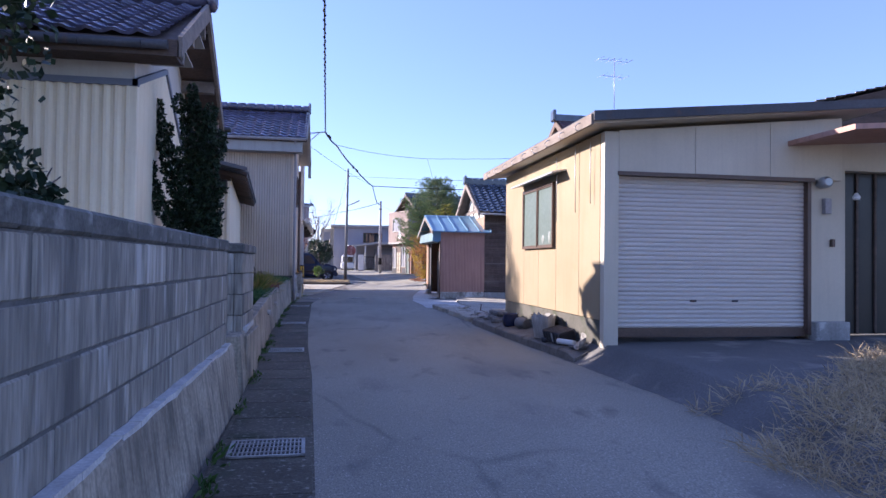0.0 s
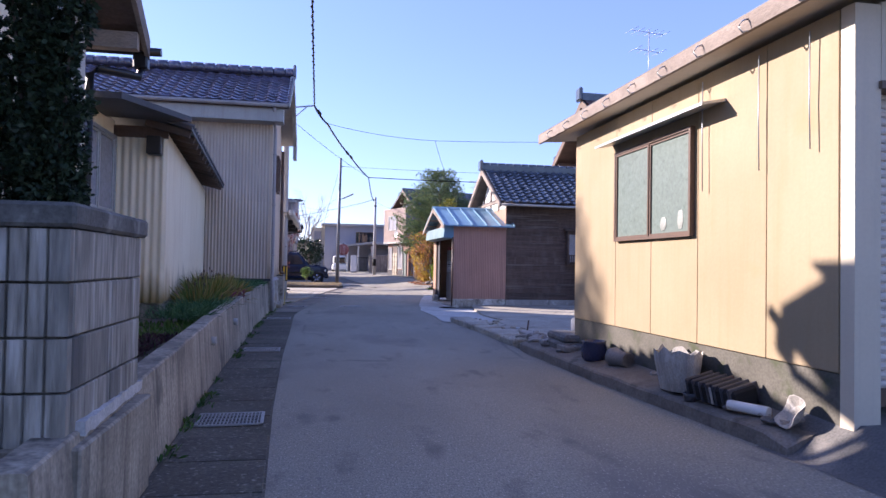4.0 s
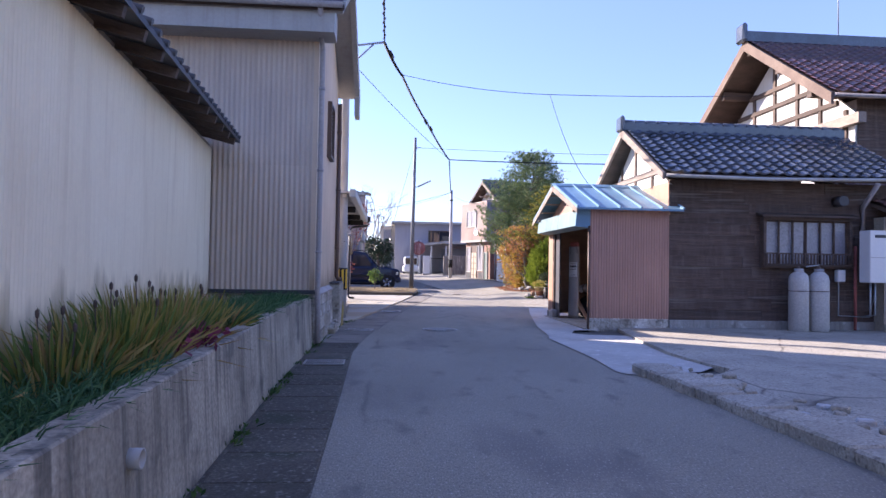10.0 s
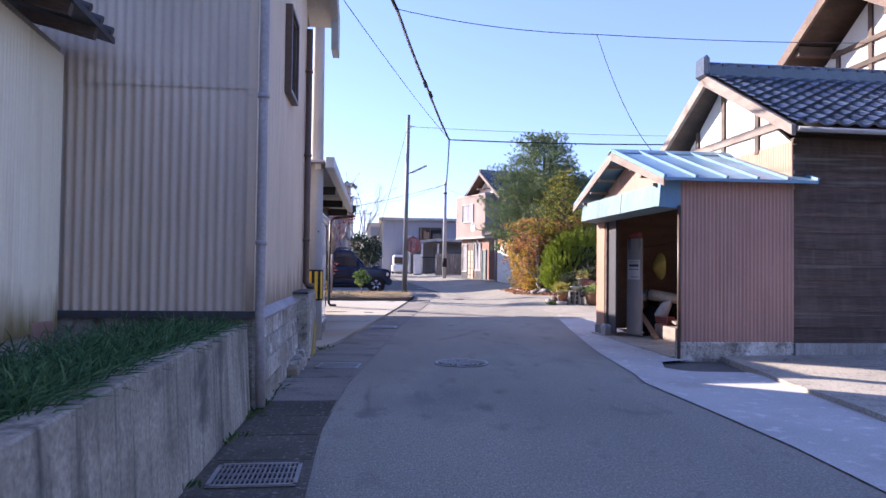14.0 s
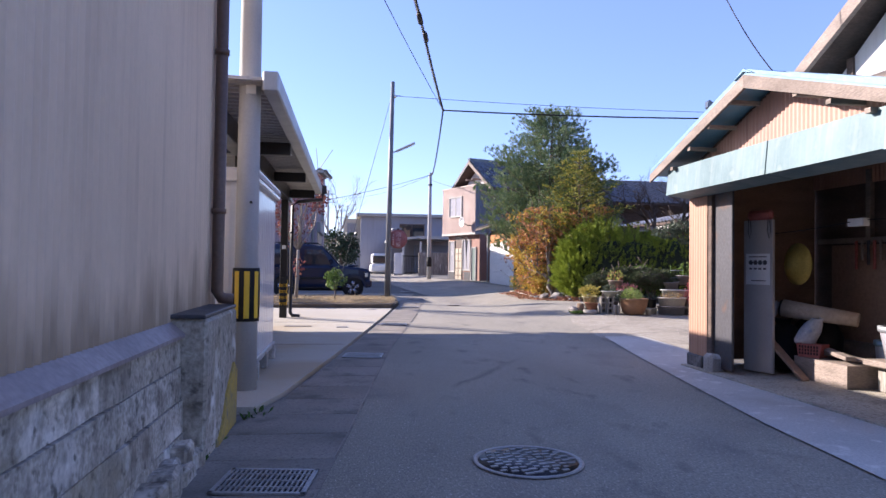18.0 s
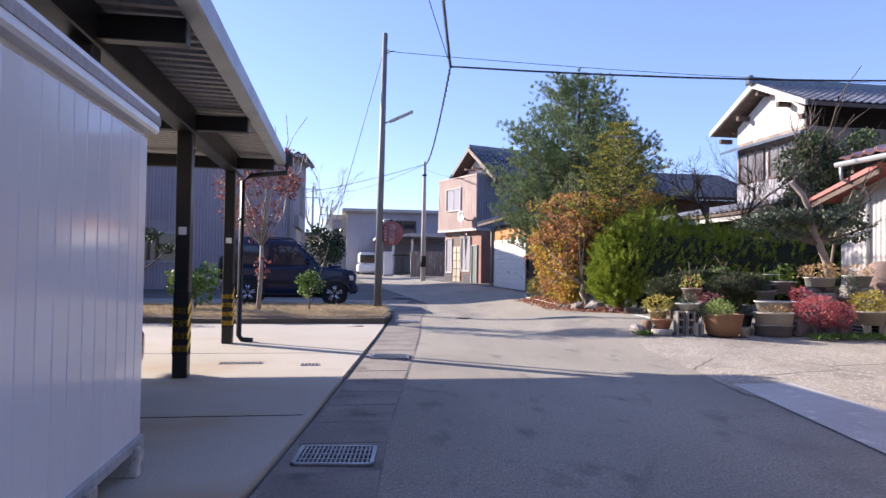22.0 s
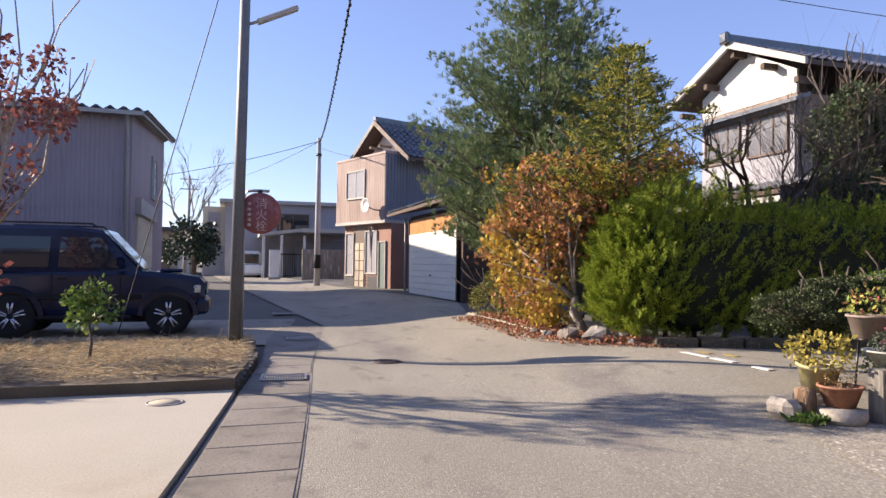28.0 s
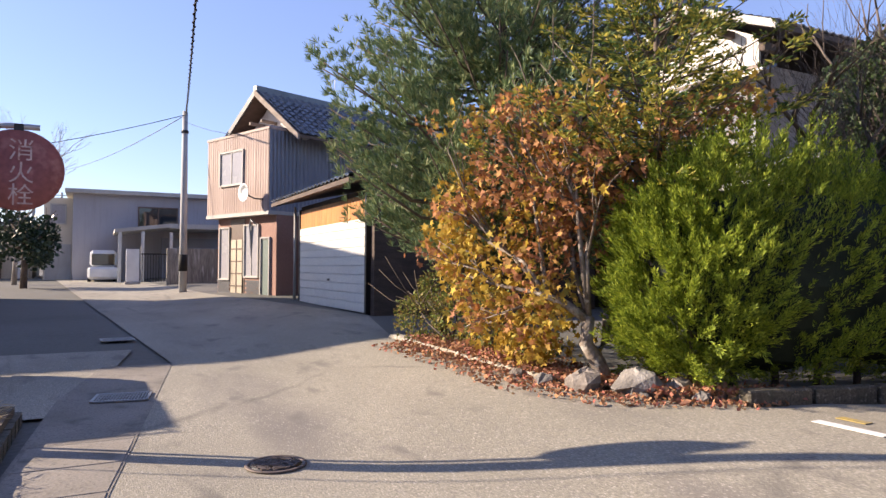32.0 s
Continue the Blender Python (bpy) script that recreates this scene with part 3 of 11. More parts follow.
def drain_grate(y, shift=0.0, wide=0.5, long=0.42):
    """A steel grating let into the gutter cover."""
    x1 = lerp_line(ROAD_L, y) - 0.06 + shift
    turn = math.degrees(math.atan2(lerp_line(ROAD_L, y + 0.5) - lerp_line(ROAD_L, y - 0.5), 1.0))
    e = thing("drain_grate", "galvanised steel drain grating set in the gutter", "drain grate", "drain grates", pose(x1 - wide / 2, y, ground_z(x1, y) + 0.01, 0, 0, -turn))
    bm = B()
    for a, b in (((-wide / 2, -long / 2), (wide / 2, -long / 2 + 0.025)), ((-wide / 2, long / 2 - 0.025), (wide / 2, long / 2)), ((-wide / 2, -long / 2), (-wide / 2 + 0.025, long / 2)), ((wide / 2 - 0.025, -long / 2), (wide / 2, long / 2))):
        box(bm, (*a, 0), (*b, 0.012))
    part("frame", bm, grate_steel, e)
    part("pit", box(B(), (-wide / 2 + 0.02, -long / 2 + 0.02, 0.0005), (wide / 2 - 0.02, long / 2 - 0.02, 0.002)), black_rubber, e)
    bar = mesh_of("bar", box(B(), (-0.0045, -long / 2 + 0.025, 0.001), (0.0045, long / 2 - 0.025, 0.011)))
    bar.materials.append(grate_steel)
    n = 16
    for i in range(n):
        part("bar", bar, None, e, m=Matrix.Translation((-wide / 2 + 0.03 + (wide - 0.06) * (i + 0.5) / n, 0, 0)))
    rod = mesh_of("cross_rod", box(B(), (-wide / 2 + 0.025, -0.006, 0.002), (wide / 2 - 0.025, 0.006, 0.0125)))
    rod.materials.append(grate_steel)
    for k in (-1, 0, 1):
        part("cross_rod", rod, None, e, m=Matrix.Translation((0, k * long * 0.26, 0)))
    return e


GRATES = (6.03, 11.18, 15.48, 20.91, 25.13, 30.2, 34.77, 40.15, 43.9, 48.9)
for y in GRATES:
    drain_grate(y)


worn_iron = mat("worn_iron", (0.16, 0.12, 0.10), (0.10, 0.08, 0.07), 0.6, 4, 40, 0.2, metal=0.3)


def manhole(x, y, r, metal_mat):
    e = thing("manhole_cover", "cast-iron manhole cover with a raised pattern", "manhole cover", "manhole covers", pose(x, y, ground_z(x, y) + 0.005, 0, 0, 15))
    part("rim", lathe(B(), [(r, 0), (r, 0.008), (r - 0.03, 0.008), (r - 0.03, 0)], 32), metal_mat, e)
    part("lid", lathe(B(), [(r - 0.035, 0), (r - 0.035, 0.006), (0.01, 0.007)], 32), black_steel, e)
    bm = B()
    for i in range(70):
        q, d = i * 2.399, (r - 0.06) * math.sqrt((i + 0.5) / 70)
        w = 0.016 + 0.012 * random.random()
        box(bm, (d * math.cos(q) - w, d * math.sin(q) - 0.3 * w - 0.004, 0.005), (d * math.cos(q) + w, d * math.sin(q) + 0.3 * w + 0.004, 0.012))
    tagged(part("pattern", bm, metal_mat, e), kind="stuff")


manhole(0.95, 25.4, 0.34, grate_steel)
manhole(2.88, 41.15, 0.2, worn_iron)

# concrete forecourt with the carport, garden bed, side street
sheet("pavement_carport", [(27.0, -9.5), (39.6, -9.5)], [(27.0, -0.9), (27.6, -0.74), (31.1, -0.2), (33.4, 0.13), (36.9, 0.63), (39.4, 0.96)], 27.0, 39.45, 0.03, new_concrete, "pale new concrete forecourt under a carport", 0.6, 6, 0.06)
sheet("garden_bed", [(39.4, -12), (44, -12)], [(39.4, 0.95), (41.5, 1.2), (43.2, 1.24)], 39.4, 43.2, 0.12, soil, "brown soil bed with dry straw", 0.15, 60, 0.14, 0.05)
sheet("road_side", [(43.3, -30), (47.5, -30)], [(43.3, 1.6), (47.5, 2.3)], 43.3, 47.6, 0.0, asphalt, "asphalt of a side street", 0.6, 6)
bm = B()
for a, b in zip([(39.45, 0.97), (41.5, 1.24), (43.25, 1.27)], [(41.5, 1.24), (43.25, 1.27)]):
    n = 8
    for i in range(n):
        y0, y1 = a[0] + (b[0] - a[0]) * i / n, a[0] + (b[0] - a[0]) * (i + 0.97) / n
        x0 = a[1] + (b[1] - a[1]) * (i + 0.5) / n
        box(bm, (x0 - 0.07, y0, -0.02), (x0 + 0.02, y1, 0.09 + 0.01 * random.random()))
for i in range(22):
    box(bm, (1.1 - 0.6 * i - 0.6, 43.22, -0.02), (1.1 - 0.6 * i - 0.01, 43.34, 0.15))
noisy(bm, 0.008, 5)
solid("kerb_bed", bm, gutter_conc, "old concrete kerb round the garden bed", "kerb", kind="structure")
# worn yard on the right, with its broken edge
sheet("pavement_yard", [(15.6, 3.12), (19.0, 3.02), (19.55, 3.0), (19.85, 3.75), (20.2, 4.08), (21.9, 3.98), (23.6, 4.2), (25.8, 4.6)], [(15.1, 16), (25.8, 16)], 15.1, 25.8, 0.05, yard_conc, "worn grey concrete yard with cracks", 0.2, 20, 0.1, 0.03)
sheet("pavement_patch", [(20.1, 2.75), (20.3, 2.68), (21.35, 2.76), (22.5, 2.76), (23.9, 2.74), (24.4, 2.85), (26.2, 3.05), (27.7, 3.3), (30.0, 3.7), (31.4, 3.98), (32.5, 4.2)], [(20.1, 2.9), (20.25, 3.7), (20.9, 4.3), (22.5, 4.45), (24.5, 4.3), (24.62, 3.55), (24.9, 3.42), (25.4, 3.6), (25.6, 4.1), (30, 4.7), (32.5, 4.9)], 20.1, 32.5, 0.012, patch_conc, "pale concrete patch beside the lane", 0.1, 8, 0.0, 0.0)
def forecourt_z(x, y):
    """The garage forecourt: a short ramp up from the lane, then nearly level."""
    k = x - lerp_line(ROAD_R, y)
    lip = min(1.0, max(0.0, k / 0.34)) ** 1.3
    near = min(1.0, max(0.0, (y - 3.2) / 4.5))
    return 0.25 * lip * (0.25 + 0.75 * near) + 0.012 * min(4.0, max(0.0, k - 0.34))


bm = B()
rows = []
for i in range(60):
    y = 1.0 + 9.0 * i / 59
    x0 = lerp_line(ROAD_R, y) - 0.06 + 0.03 * noise.noise(Vector((0, y * 2.3, 0)))
    xs_ = [x0 + 0.04 * j for j in range(12)] + [x0 + 0.44 + 0.4 * j for j in range(1, 32)]
    rows.append([bm.verts.new((x, y, forecourt_z(x, y) + 0.003 + (0.012 * noise.noise(Vector((x * 3, y * 3, 1))) if x - x0 > 0.05 else 0))) for x in xs_])
for a, b in zip(rows, rows[1:]):
    for j in range(len(a) - 1):
        bm.faces.new((a[j], a[j + 1], b[j + 1], b[j])).smooth = True
solid("pavement_garage", bm, forecourt, "dark worn forecourt of a garage, ramped at the lane", "ground", kind="structure")
# open paved court on the right past the shed
sheet("pavement_court", [(30.0, 4.4), (32.0, 4.0), (33.3, 4.25), (35.2, 4.5), (36.5, 4.95)], [(30, 22), (41, 22)], 30.0, 36.5, 0.008, court_conc, "sunlit washed-out concrete court", 0.5, 36, 0.0, 0.0)


# ---- left side: block wall, planter ----
def block_wall():
    e = thing("block_wall", "grey concrete block garden wall with dark weather streaks", "wall")
    ft = B()
    prism(ft, [(-1.12, -0.1), (-0.84, -0.1), (-0.925, 0.505), (-0.94, 0.525), (-1.12, 0.53)], "y", -12, 7.67)
    part("footing", noisy(ft, 0.004), ret_mat, e, "streaked concrete footing")
    lm = B()
    for i in range(60):
        y = -7.4 + i * 0.25
        box(lm, (-0.985, y, 0.51), (-0.935 + 0.012 * random.random(), y + 0.25, 0.532 + 0.012 * random.random()))
    part("lime_edge", noisy(lm, 0.012, 9), lime, e, "white lime crust")
    h, w = 0.215, 0.43
    blk = mesh_of("block", bbox((0, 0.005, 0.005), (0.12, w - 0.005, h - 0.005), 0.008))
    blk.materials.append(block_mat)
    part("mortar", box(B(), (-1.11, -12, 0.5), (-0.992, 7.63, 1.36)), mortar_mat, e)
    for j in range(4):
        for i in range(44):
            y = 7.65 - (i + 1) * w - (j % 2) * w / 2
            if y < -11.5:
                continue
            part("block", blk, None, e, m=Matrix.Translation((-1.105 + random.uniform(-0.003, 0.003), y, 0.5 + j * h)))
        if j % 2:
            part("block", blk, None, e, m=pose(-1.105, 7.65 - w / 2, 0.5 + j * h) @ Matrix.Diagonal((1, 0.5, 1, 1)))
    cap = mesh_of("cap_block", noisy(bbox((-0.08, 0.003, 0), (0.075, 0.597, 0.1), 0.014), 0.006, 6))
    cap.materials.append(mat("mossy_cap", (0.19, 0.185, 0.175), (0.10, 0.10, 0.09), 0.95, 5, 60, 0.7, spots=((0.28, 0.28, 0.26), 0.5, 8), vary=0.15))
    for i in range(32):
        part("cap_block", cap, None, e, m=Matrix.Translation((-1.05, 7.67 - 0.6 * (i + 1), 1.36)))
    # free-standing end pier with ribbed faces
    p = thing("block_pier", "short pier of ribbed grey concrete blocks with a slab cap", "wall")
    part("core", box(B(), (-1.37, 8.6, 0.5), (-1.0, 9.6, 1.37)), mortar_mat, p)
    part("base", noisy(bbox((-1.46, 8.54, -0.1), (-0.9, 9.66, 0.505), 0.01), 0.005, 3), ret_mat, p, "streaked concrete base")
    comb = [(0, 0.03), (0, -0.018)]
    for k in range(6):
        a = 0.058 + k * 0.071
        comb += [(a, -0.018), (a + 0.003, 0.0), (a + 0.012, 0.0), (a + 0.015, -0.018)]
    comb = comb[:-4] + [(0.43, -0.018), (0.43, 0.03)]
    ribbed = mesh_of("ribbed_block", prism(B(), comb, "z", 0.006, h - 0.006))
    ribbed.materials.append(block_mat)
    side = mesh_of("side_block", bbox((0, 0.004, 0.004), (0.03, 0.496, h - 0.004), 0.006))
    side.materials.append(block_mat)
    for j in range(4):
        part("ribbed_block", ribbed, None, p, m=Matrix.Translation((-1.395, 8.57, 0.5 + j * h)))
        for k in range(2):
            part("side_block", side, None, p, m=Matrix.Translation((-0.99, 8.6 + 0.5 * k, 0.5 + j * h)))
    part("cap", noisy(bbox((-1.43, 8.53, 1.362), (-0.94, 9.66, 1.46), 0.015), 0.006, 6), cap.materials[0], p)


block_wall()


def planter():
    e = thing("retaining_wall", "low streaked concrete retaining wall of a planter", "wall")
    bm = B()
    rows = []
    n = 40
    for i in range(n + 1):
        y = 8.1 + (22.6 - 8.1) * i / n
        x = lerp_line(WALL_L, y)
        t = 0.54 + 0.2 * min(1, (y - 8.1) / 12)
        rows.append([bm.verts.new(v) for v in ((x, y, -0.1), (x - 0.045, y, t - 0.01), (x - 0.055, y, t), (x - 0.19, y, t), (x - 0.2, y, t - 0.01), (x - 0.2, y, -0.1))])
    for a, b in zip(rows, rows[1:]):
        for j in range(5):
            bm.faces.new((a[j], b[j], b[j + 1], a[j + 1]))
    bm.faces.new(rows[0])
    bm.faces.new(rows[-1][::-1])
    bmesh.ops.recalc_face_normals(bm, faces=bm.faces[:])
    part("wall_body", noisy(bm, 0.006, 3), ret_mat, e)
    bm = B()
    for y0, y1 in ((8.65, 9.7),):
        for i in range(14):
            a = y0 + (y1 - y0) * i / 14
            x = lerp_line(WALL_L, a)
            box(bm, (x - 0.12, a, 0.525), (x - 0.03, a + (y1 - y0) / 14, 0.57 + 0.012 * random.random()))
    part("lime_edge", noisy(bm, 0.012, 9), lime, e, "white lime crust")
    for y in (12.95, 15.3):
        x = lerp_line(WALL_L, y)
        part("weep_pipe", lathe(B(), [(0.045, 0), (0.045, 0.07), (0.037, 0.07), (0.035, 0.01)], 12, (x - 0.05, y, 0.42), "x"), white_trim, e)
    sheet("planter_soil", [(8.2, -3.2), (15, -3.0), (22.7, -3.2)], [(8.2, -1.05), (14, -1.3), (20, -1.47), (22.7, -1.4)], 9.1, 22.7, 0.47, soil, "dark planter soil with low weeds", 0.25, 8, 0.0, 0.08)


planter()


def gable(e, x0, x1, y0, y1, eave, ridge, over, material, wall_mat, thick=0.12, ridge_y=None, name="roof"):
    """A roof slab pair whose ridge runs along x; returns slope data (lower corner, up, length) for the front."""
    ym = (y0 + y1) / 2 if ridge_y is None else ridge_y
    bm = B()
    prism(bm, [(y0 - over, eave), (ym, ridge), (y1 + over, eave), (y1 + over, eave - thick), (ym, ridge - thick), (y0 - over, eave - thick)], "x", x0, x1)
    part(name, bm, material, e)
    up = Vector((0, ym - (y0 - over), ridge - eave))
    return (y0 - over, eave), up, up.length


def pipe(e, pts, r, material, name="downpipe", brackets=True):
    o = part(name, tube(B(), pts, r, 10), material, e)
    if brackets:
        a, b = Vector(pts[0]), Vector(pts[-1])
        for p, q in zip(pts, pts[1:]):
            p, q = Vector(p), Vector(q)
            if abs(p.z - q.z) > 1.2:
                n = int(abs(p.z - q.z) / 1.1)
                for i in range(n):
                    c = p.lerp(q, (i + 0.5) / n)
                    part("pipe_clip", lathe(B(), [(r * 1.15, -0.02), (r * 1.22, -0.02), (r * 1.22, 0.02), (r * 1.15, 0.02)], 10, tuple(c)), material, o)
    return o


def window(e, face, u0, u1, z0, z1, at, frame_mat, glass, panes=2, depth=0.07, fw=0.045, name="window"):
    """A window in a wall; face is the axis across it with its sign, at the wall's place on that axis, u the other axis."""
    ax, sg = face[1], 1 if face[0] == "+" else -1

    def bx(bm, ua, ub, za, zb, d0, d1):
        lo, hi = sorted((at + sg * d0, at + sg * d1))
        if ax == "x":
            box(bm, (lo, ua, za), (hi, ub, zb))
        else:
            box(bm, (ua, lo, za), (ub, hi, zb))
    fr = B()
    bx(fr, u0 - fw, u1 + fw, z1, z1 + fw, -0.02, depth)
    bx(fr, u0 - fw, u1 + fw, z0 - fw, z0, -0.02, depth)
    bx(fr, u0 - fw, u0, z0, z1, -0.02, depth)
    bx(fr, u1, u1 + fw, z0, z1, -0.02, depth)
    w = part(name, fr, frame_mat, e)
    for i in range(panes):
        a, b = u0 + (u1 - u0) * i / panes, u0 + (u1 - u0) * (i + 1) / panes
        d = 0.012 * (i % 2)
        sash = B()
        s = 0.028
        bx(sash, a, b, z0, z0 + s, 0.012 + d, 0.04 + d)
        bx(sash, a, b, z1 - s, z1, 0.012 + d, 0.04 + d)
        bx(sash, a, a + s, z0 + s, z1 - s, 0.012 + d, 0.04 + d)
        bx(sash, b - s, b, z0 + s, z1 - s, 0.012 + d, 0.04 + d)
        part("sash", sash, frame_mat, w)
        g = B()
        bx(g, a + s, b - s, z0 + s, z1 - s, 0.014 + d, 0.022 + d)
        part("pane", g, glass, w)
    return w


# house with a white gable end
def house_white():
    e = thing("house", "house with cream ribbed cladding, white gable and dark tiles", "house", "houses")
    # the gable end runs a little aslant to the lane
    x, y0, y1, skew = -2.2, 9.08, 13.35, -0.066

    def aslant(bm):
        for v in bm.verts:
            if v.co.x > -5:
                v.co.x += skew * (v.co.y - y0)
        return bm

    ye, ze, yr, zr, yf, zf = 8.68, 3.58, 11.2, 4.84, 13.85, 3.72
    part("wall", aslant(box(B(), (-9.5, y0, 0.3), (x, y1, 3.45))), white_plaster, e)
    part("gable_wall", aslant(prism(B(), [(y0, 3.45), (y0, 3.66), (yr, 4.7), (y1, 3.96), (y1, 3.45)], "x", -9.4, x - 0.01)), white_plaster, e)
    part("front_cladding", corr((-9.4, y0), (x + 0.02, y0), 0.3, 3.16, 0.115, 0.03, 0.015, False), cream_corr, e, "cream ribbed sheet cladding")
    xr = x + skew * (y1 - y0)
    part("side_cladding", corr((x, y0 - 0.02), (xr, y1), 0.5, 3.16, 0.046, 0.012, 0.015, True, top=lambda t: 3.16 + min(0.34 * t * (y1 - y0), 0.62 - 0.5 * (t * (y1 - y0) - 1.82))), cream_corr, e, "cream fine-ribbed sheet cladding")
    part("corner_trim", bbox((x - 0.04, y0 - 0.045, 0.4), (x + 0.045, y0 + 0.02, 3.16), 0.008), cream_corr, e)
    part("trim_band", box(B(), (-9.4, y0 - 0.06, 3.16), (x + 0.05, y0 + 0.01, 3.23)), slate_corr, e, "blue-grey metal flashing")
    part("trim_band", aslant(prism(B(), [(y0 - 0.06, 3.16), (y0 - 0.06, 3.23), (10.9, 3.86), (13.3, 2.66), (13.3, 2.6), (10.9, 3.79)], "x", x - 0.01, x + 0.05)), slate_corr, e)
    xe = -1.66
    up = Vector((0, yr - ye, zr - ze))
    part("roof", aslant(prism(B(), [(ye, ze), (yr, zr), (yf, zf), (yf, zf - 0.1), (yr, zr - 0.1), (ye, ze - 0.1)], "x", -9.4, xe)), dark_wood, e)
    tile_roof(e, (-6.35, ye, ze + 0.02), (1, 0, 0), up, 4.67, up.length, tile_blue, w=0.25, l=0.22, keep=200)
    part("eave_board", box(B(), (-9.4, ye - 0.02, ze - 0.18), (xe, ye + 0.02, ze - 0.02)), dark_wood, e)
    part("soffit", box(B(), (-9.4, ye + 0.02, ze - 0.16), (xe - 0.05, y0, ze - 0.13)), dark_wood, e)
    part("rain_gutter", tube(B(), [(-9.4, ye - 0.07, ze - 0.08), (xe - 0.1, ye - 0.07, ze - 0.08)], 0.05, 8), dark_roof, e)
    hk = mesh_of("gutter_bracket", tube(B(), [(0, 0.05, 0.04), (0, -0.06, 0.0), (0, -0.06, -0.05), (0, 0.0, -0.06)], 0.008, 5))
    hk.materials.append(dark_roof)
    for k in range(9):
        part("gutter_bracket", hk, None, e, m=Matrix.Translation((xe - 0.35 - 0.6 * k, ye - 0.06, ze - 0.07)))
    part("barge_board", aslant(prism(B(), [(ye - 0.02, ze - 0.18), (ye - 0.02, ze + 0.03), (yr, zr + 0.07), (yf + 0.02, zf + 0.04), (yf + 0.02, zf - 0.18), (yr, zr - 0.18)], "x", xe - 0.04, xe + 0.01)), grey_wood, e, "weathered grey barge board")
    for yy, zz in ((ye + 0.5, 3.55), (10.0, 4.0), (yr, 4.5), (12.6, 4.05), (13.5, 3.62)):
        part("purlin_end", aslant(box(B(), (x - 0.05, yy - 0.07, zz - 0.09), (xe - 0.05, yy + 0.07, zz + 0.09))), grey_wood, e)
    for k in range(4):
        yy = ye + 0.4 + k * 1.2
        zz = ze + (yy - ye) * (zr - ze) / (yr - ye) if yy < yr else zr - (yy - yr) * (zr - zf) / (yf - yr)
        part("soffit_board", aslant(box(B(), (x, yy, zz - 0.13), (xe - 0.05, yy + 0.9, zz - 0.11))), white_trim, e)
    part("ridge", tube(B(), [(-9.4, yr, zr + 0.11), (-1.78, yr, zr + 0.11)], 0.12, 10), tile_blue, e, "round ridge tiles")
    part("ridge_end", lathe(B(), [(0.0, 0), (0.15, 0.0), (0.15, 0.07), (0.09, 0.11), (0.01, 0.12)], 12, (-1.8, yr, zr + 0.1), "x"), tile_blue, e)
    part("rear_gutter", tube(B(), [(-5, yf + 0.05, zf - 0.08), (-1.85, yf + 0.05, zf - 0.08)], 0.05, 8), black_steel, e)
    part("gutter_outlet", bbox((-2.14, yf - 0.04, zf - 0.3), (-1.98, yf + 0.1, zf - 0.1), 0.02), black_steel, e)
    pipe(e, [(-2.06, yf + 0.02, zf - 0.28), (-2.06, yf - 0.05, zf - 0.4), (-2.4, 13.5, zf - 0.42), (-2.46, 13.42, zf - 0.5), (-2.46, 13.42, 0.45)], 0.045, black_steel)


house_white()


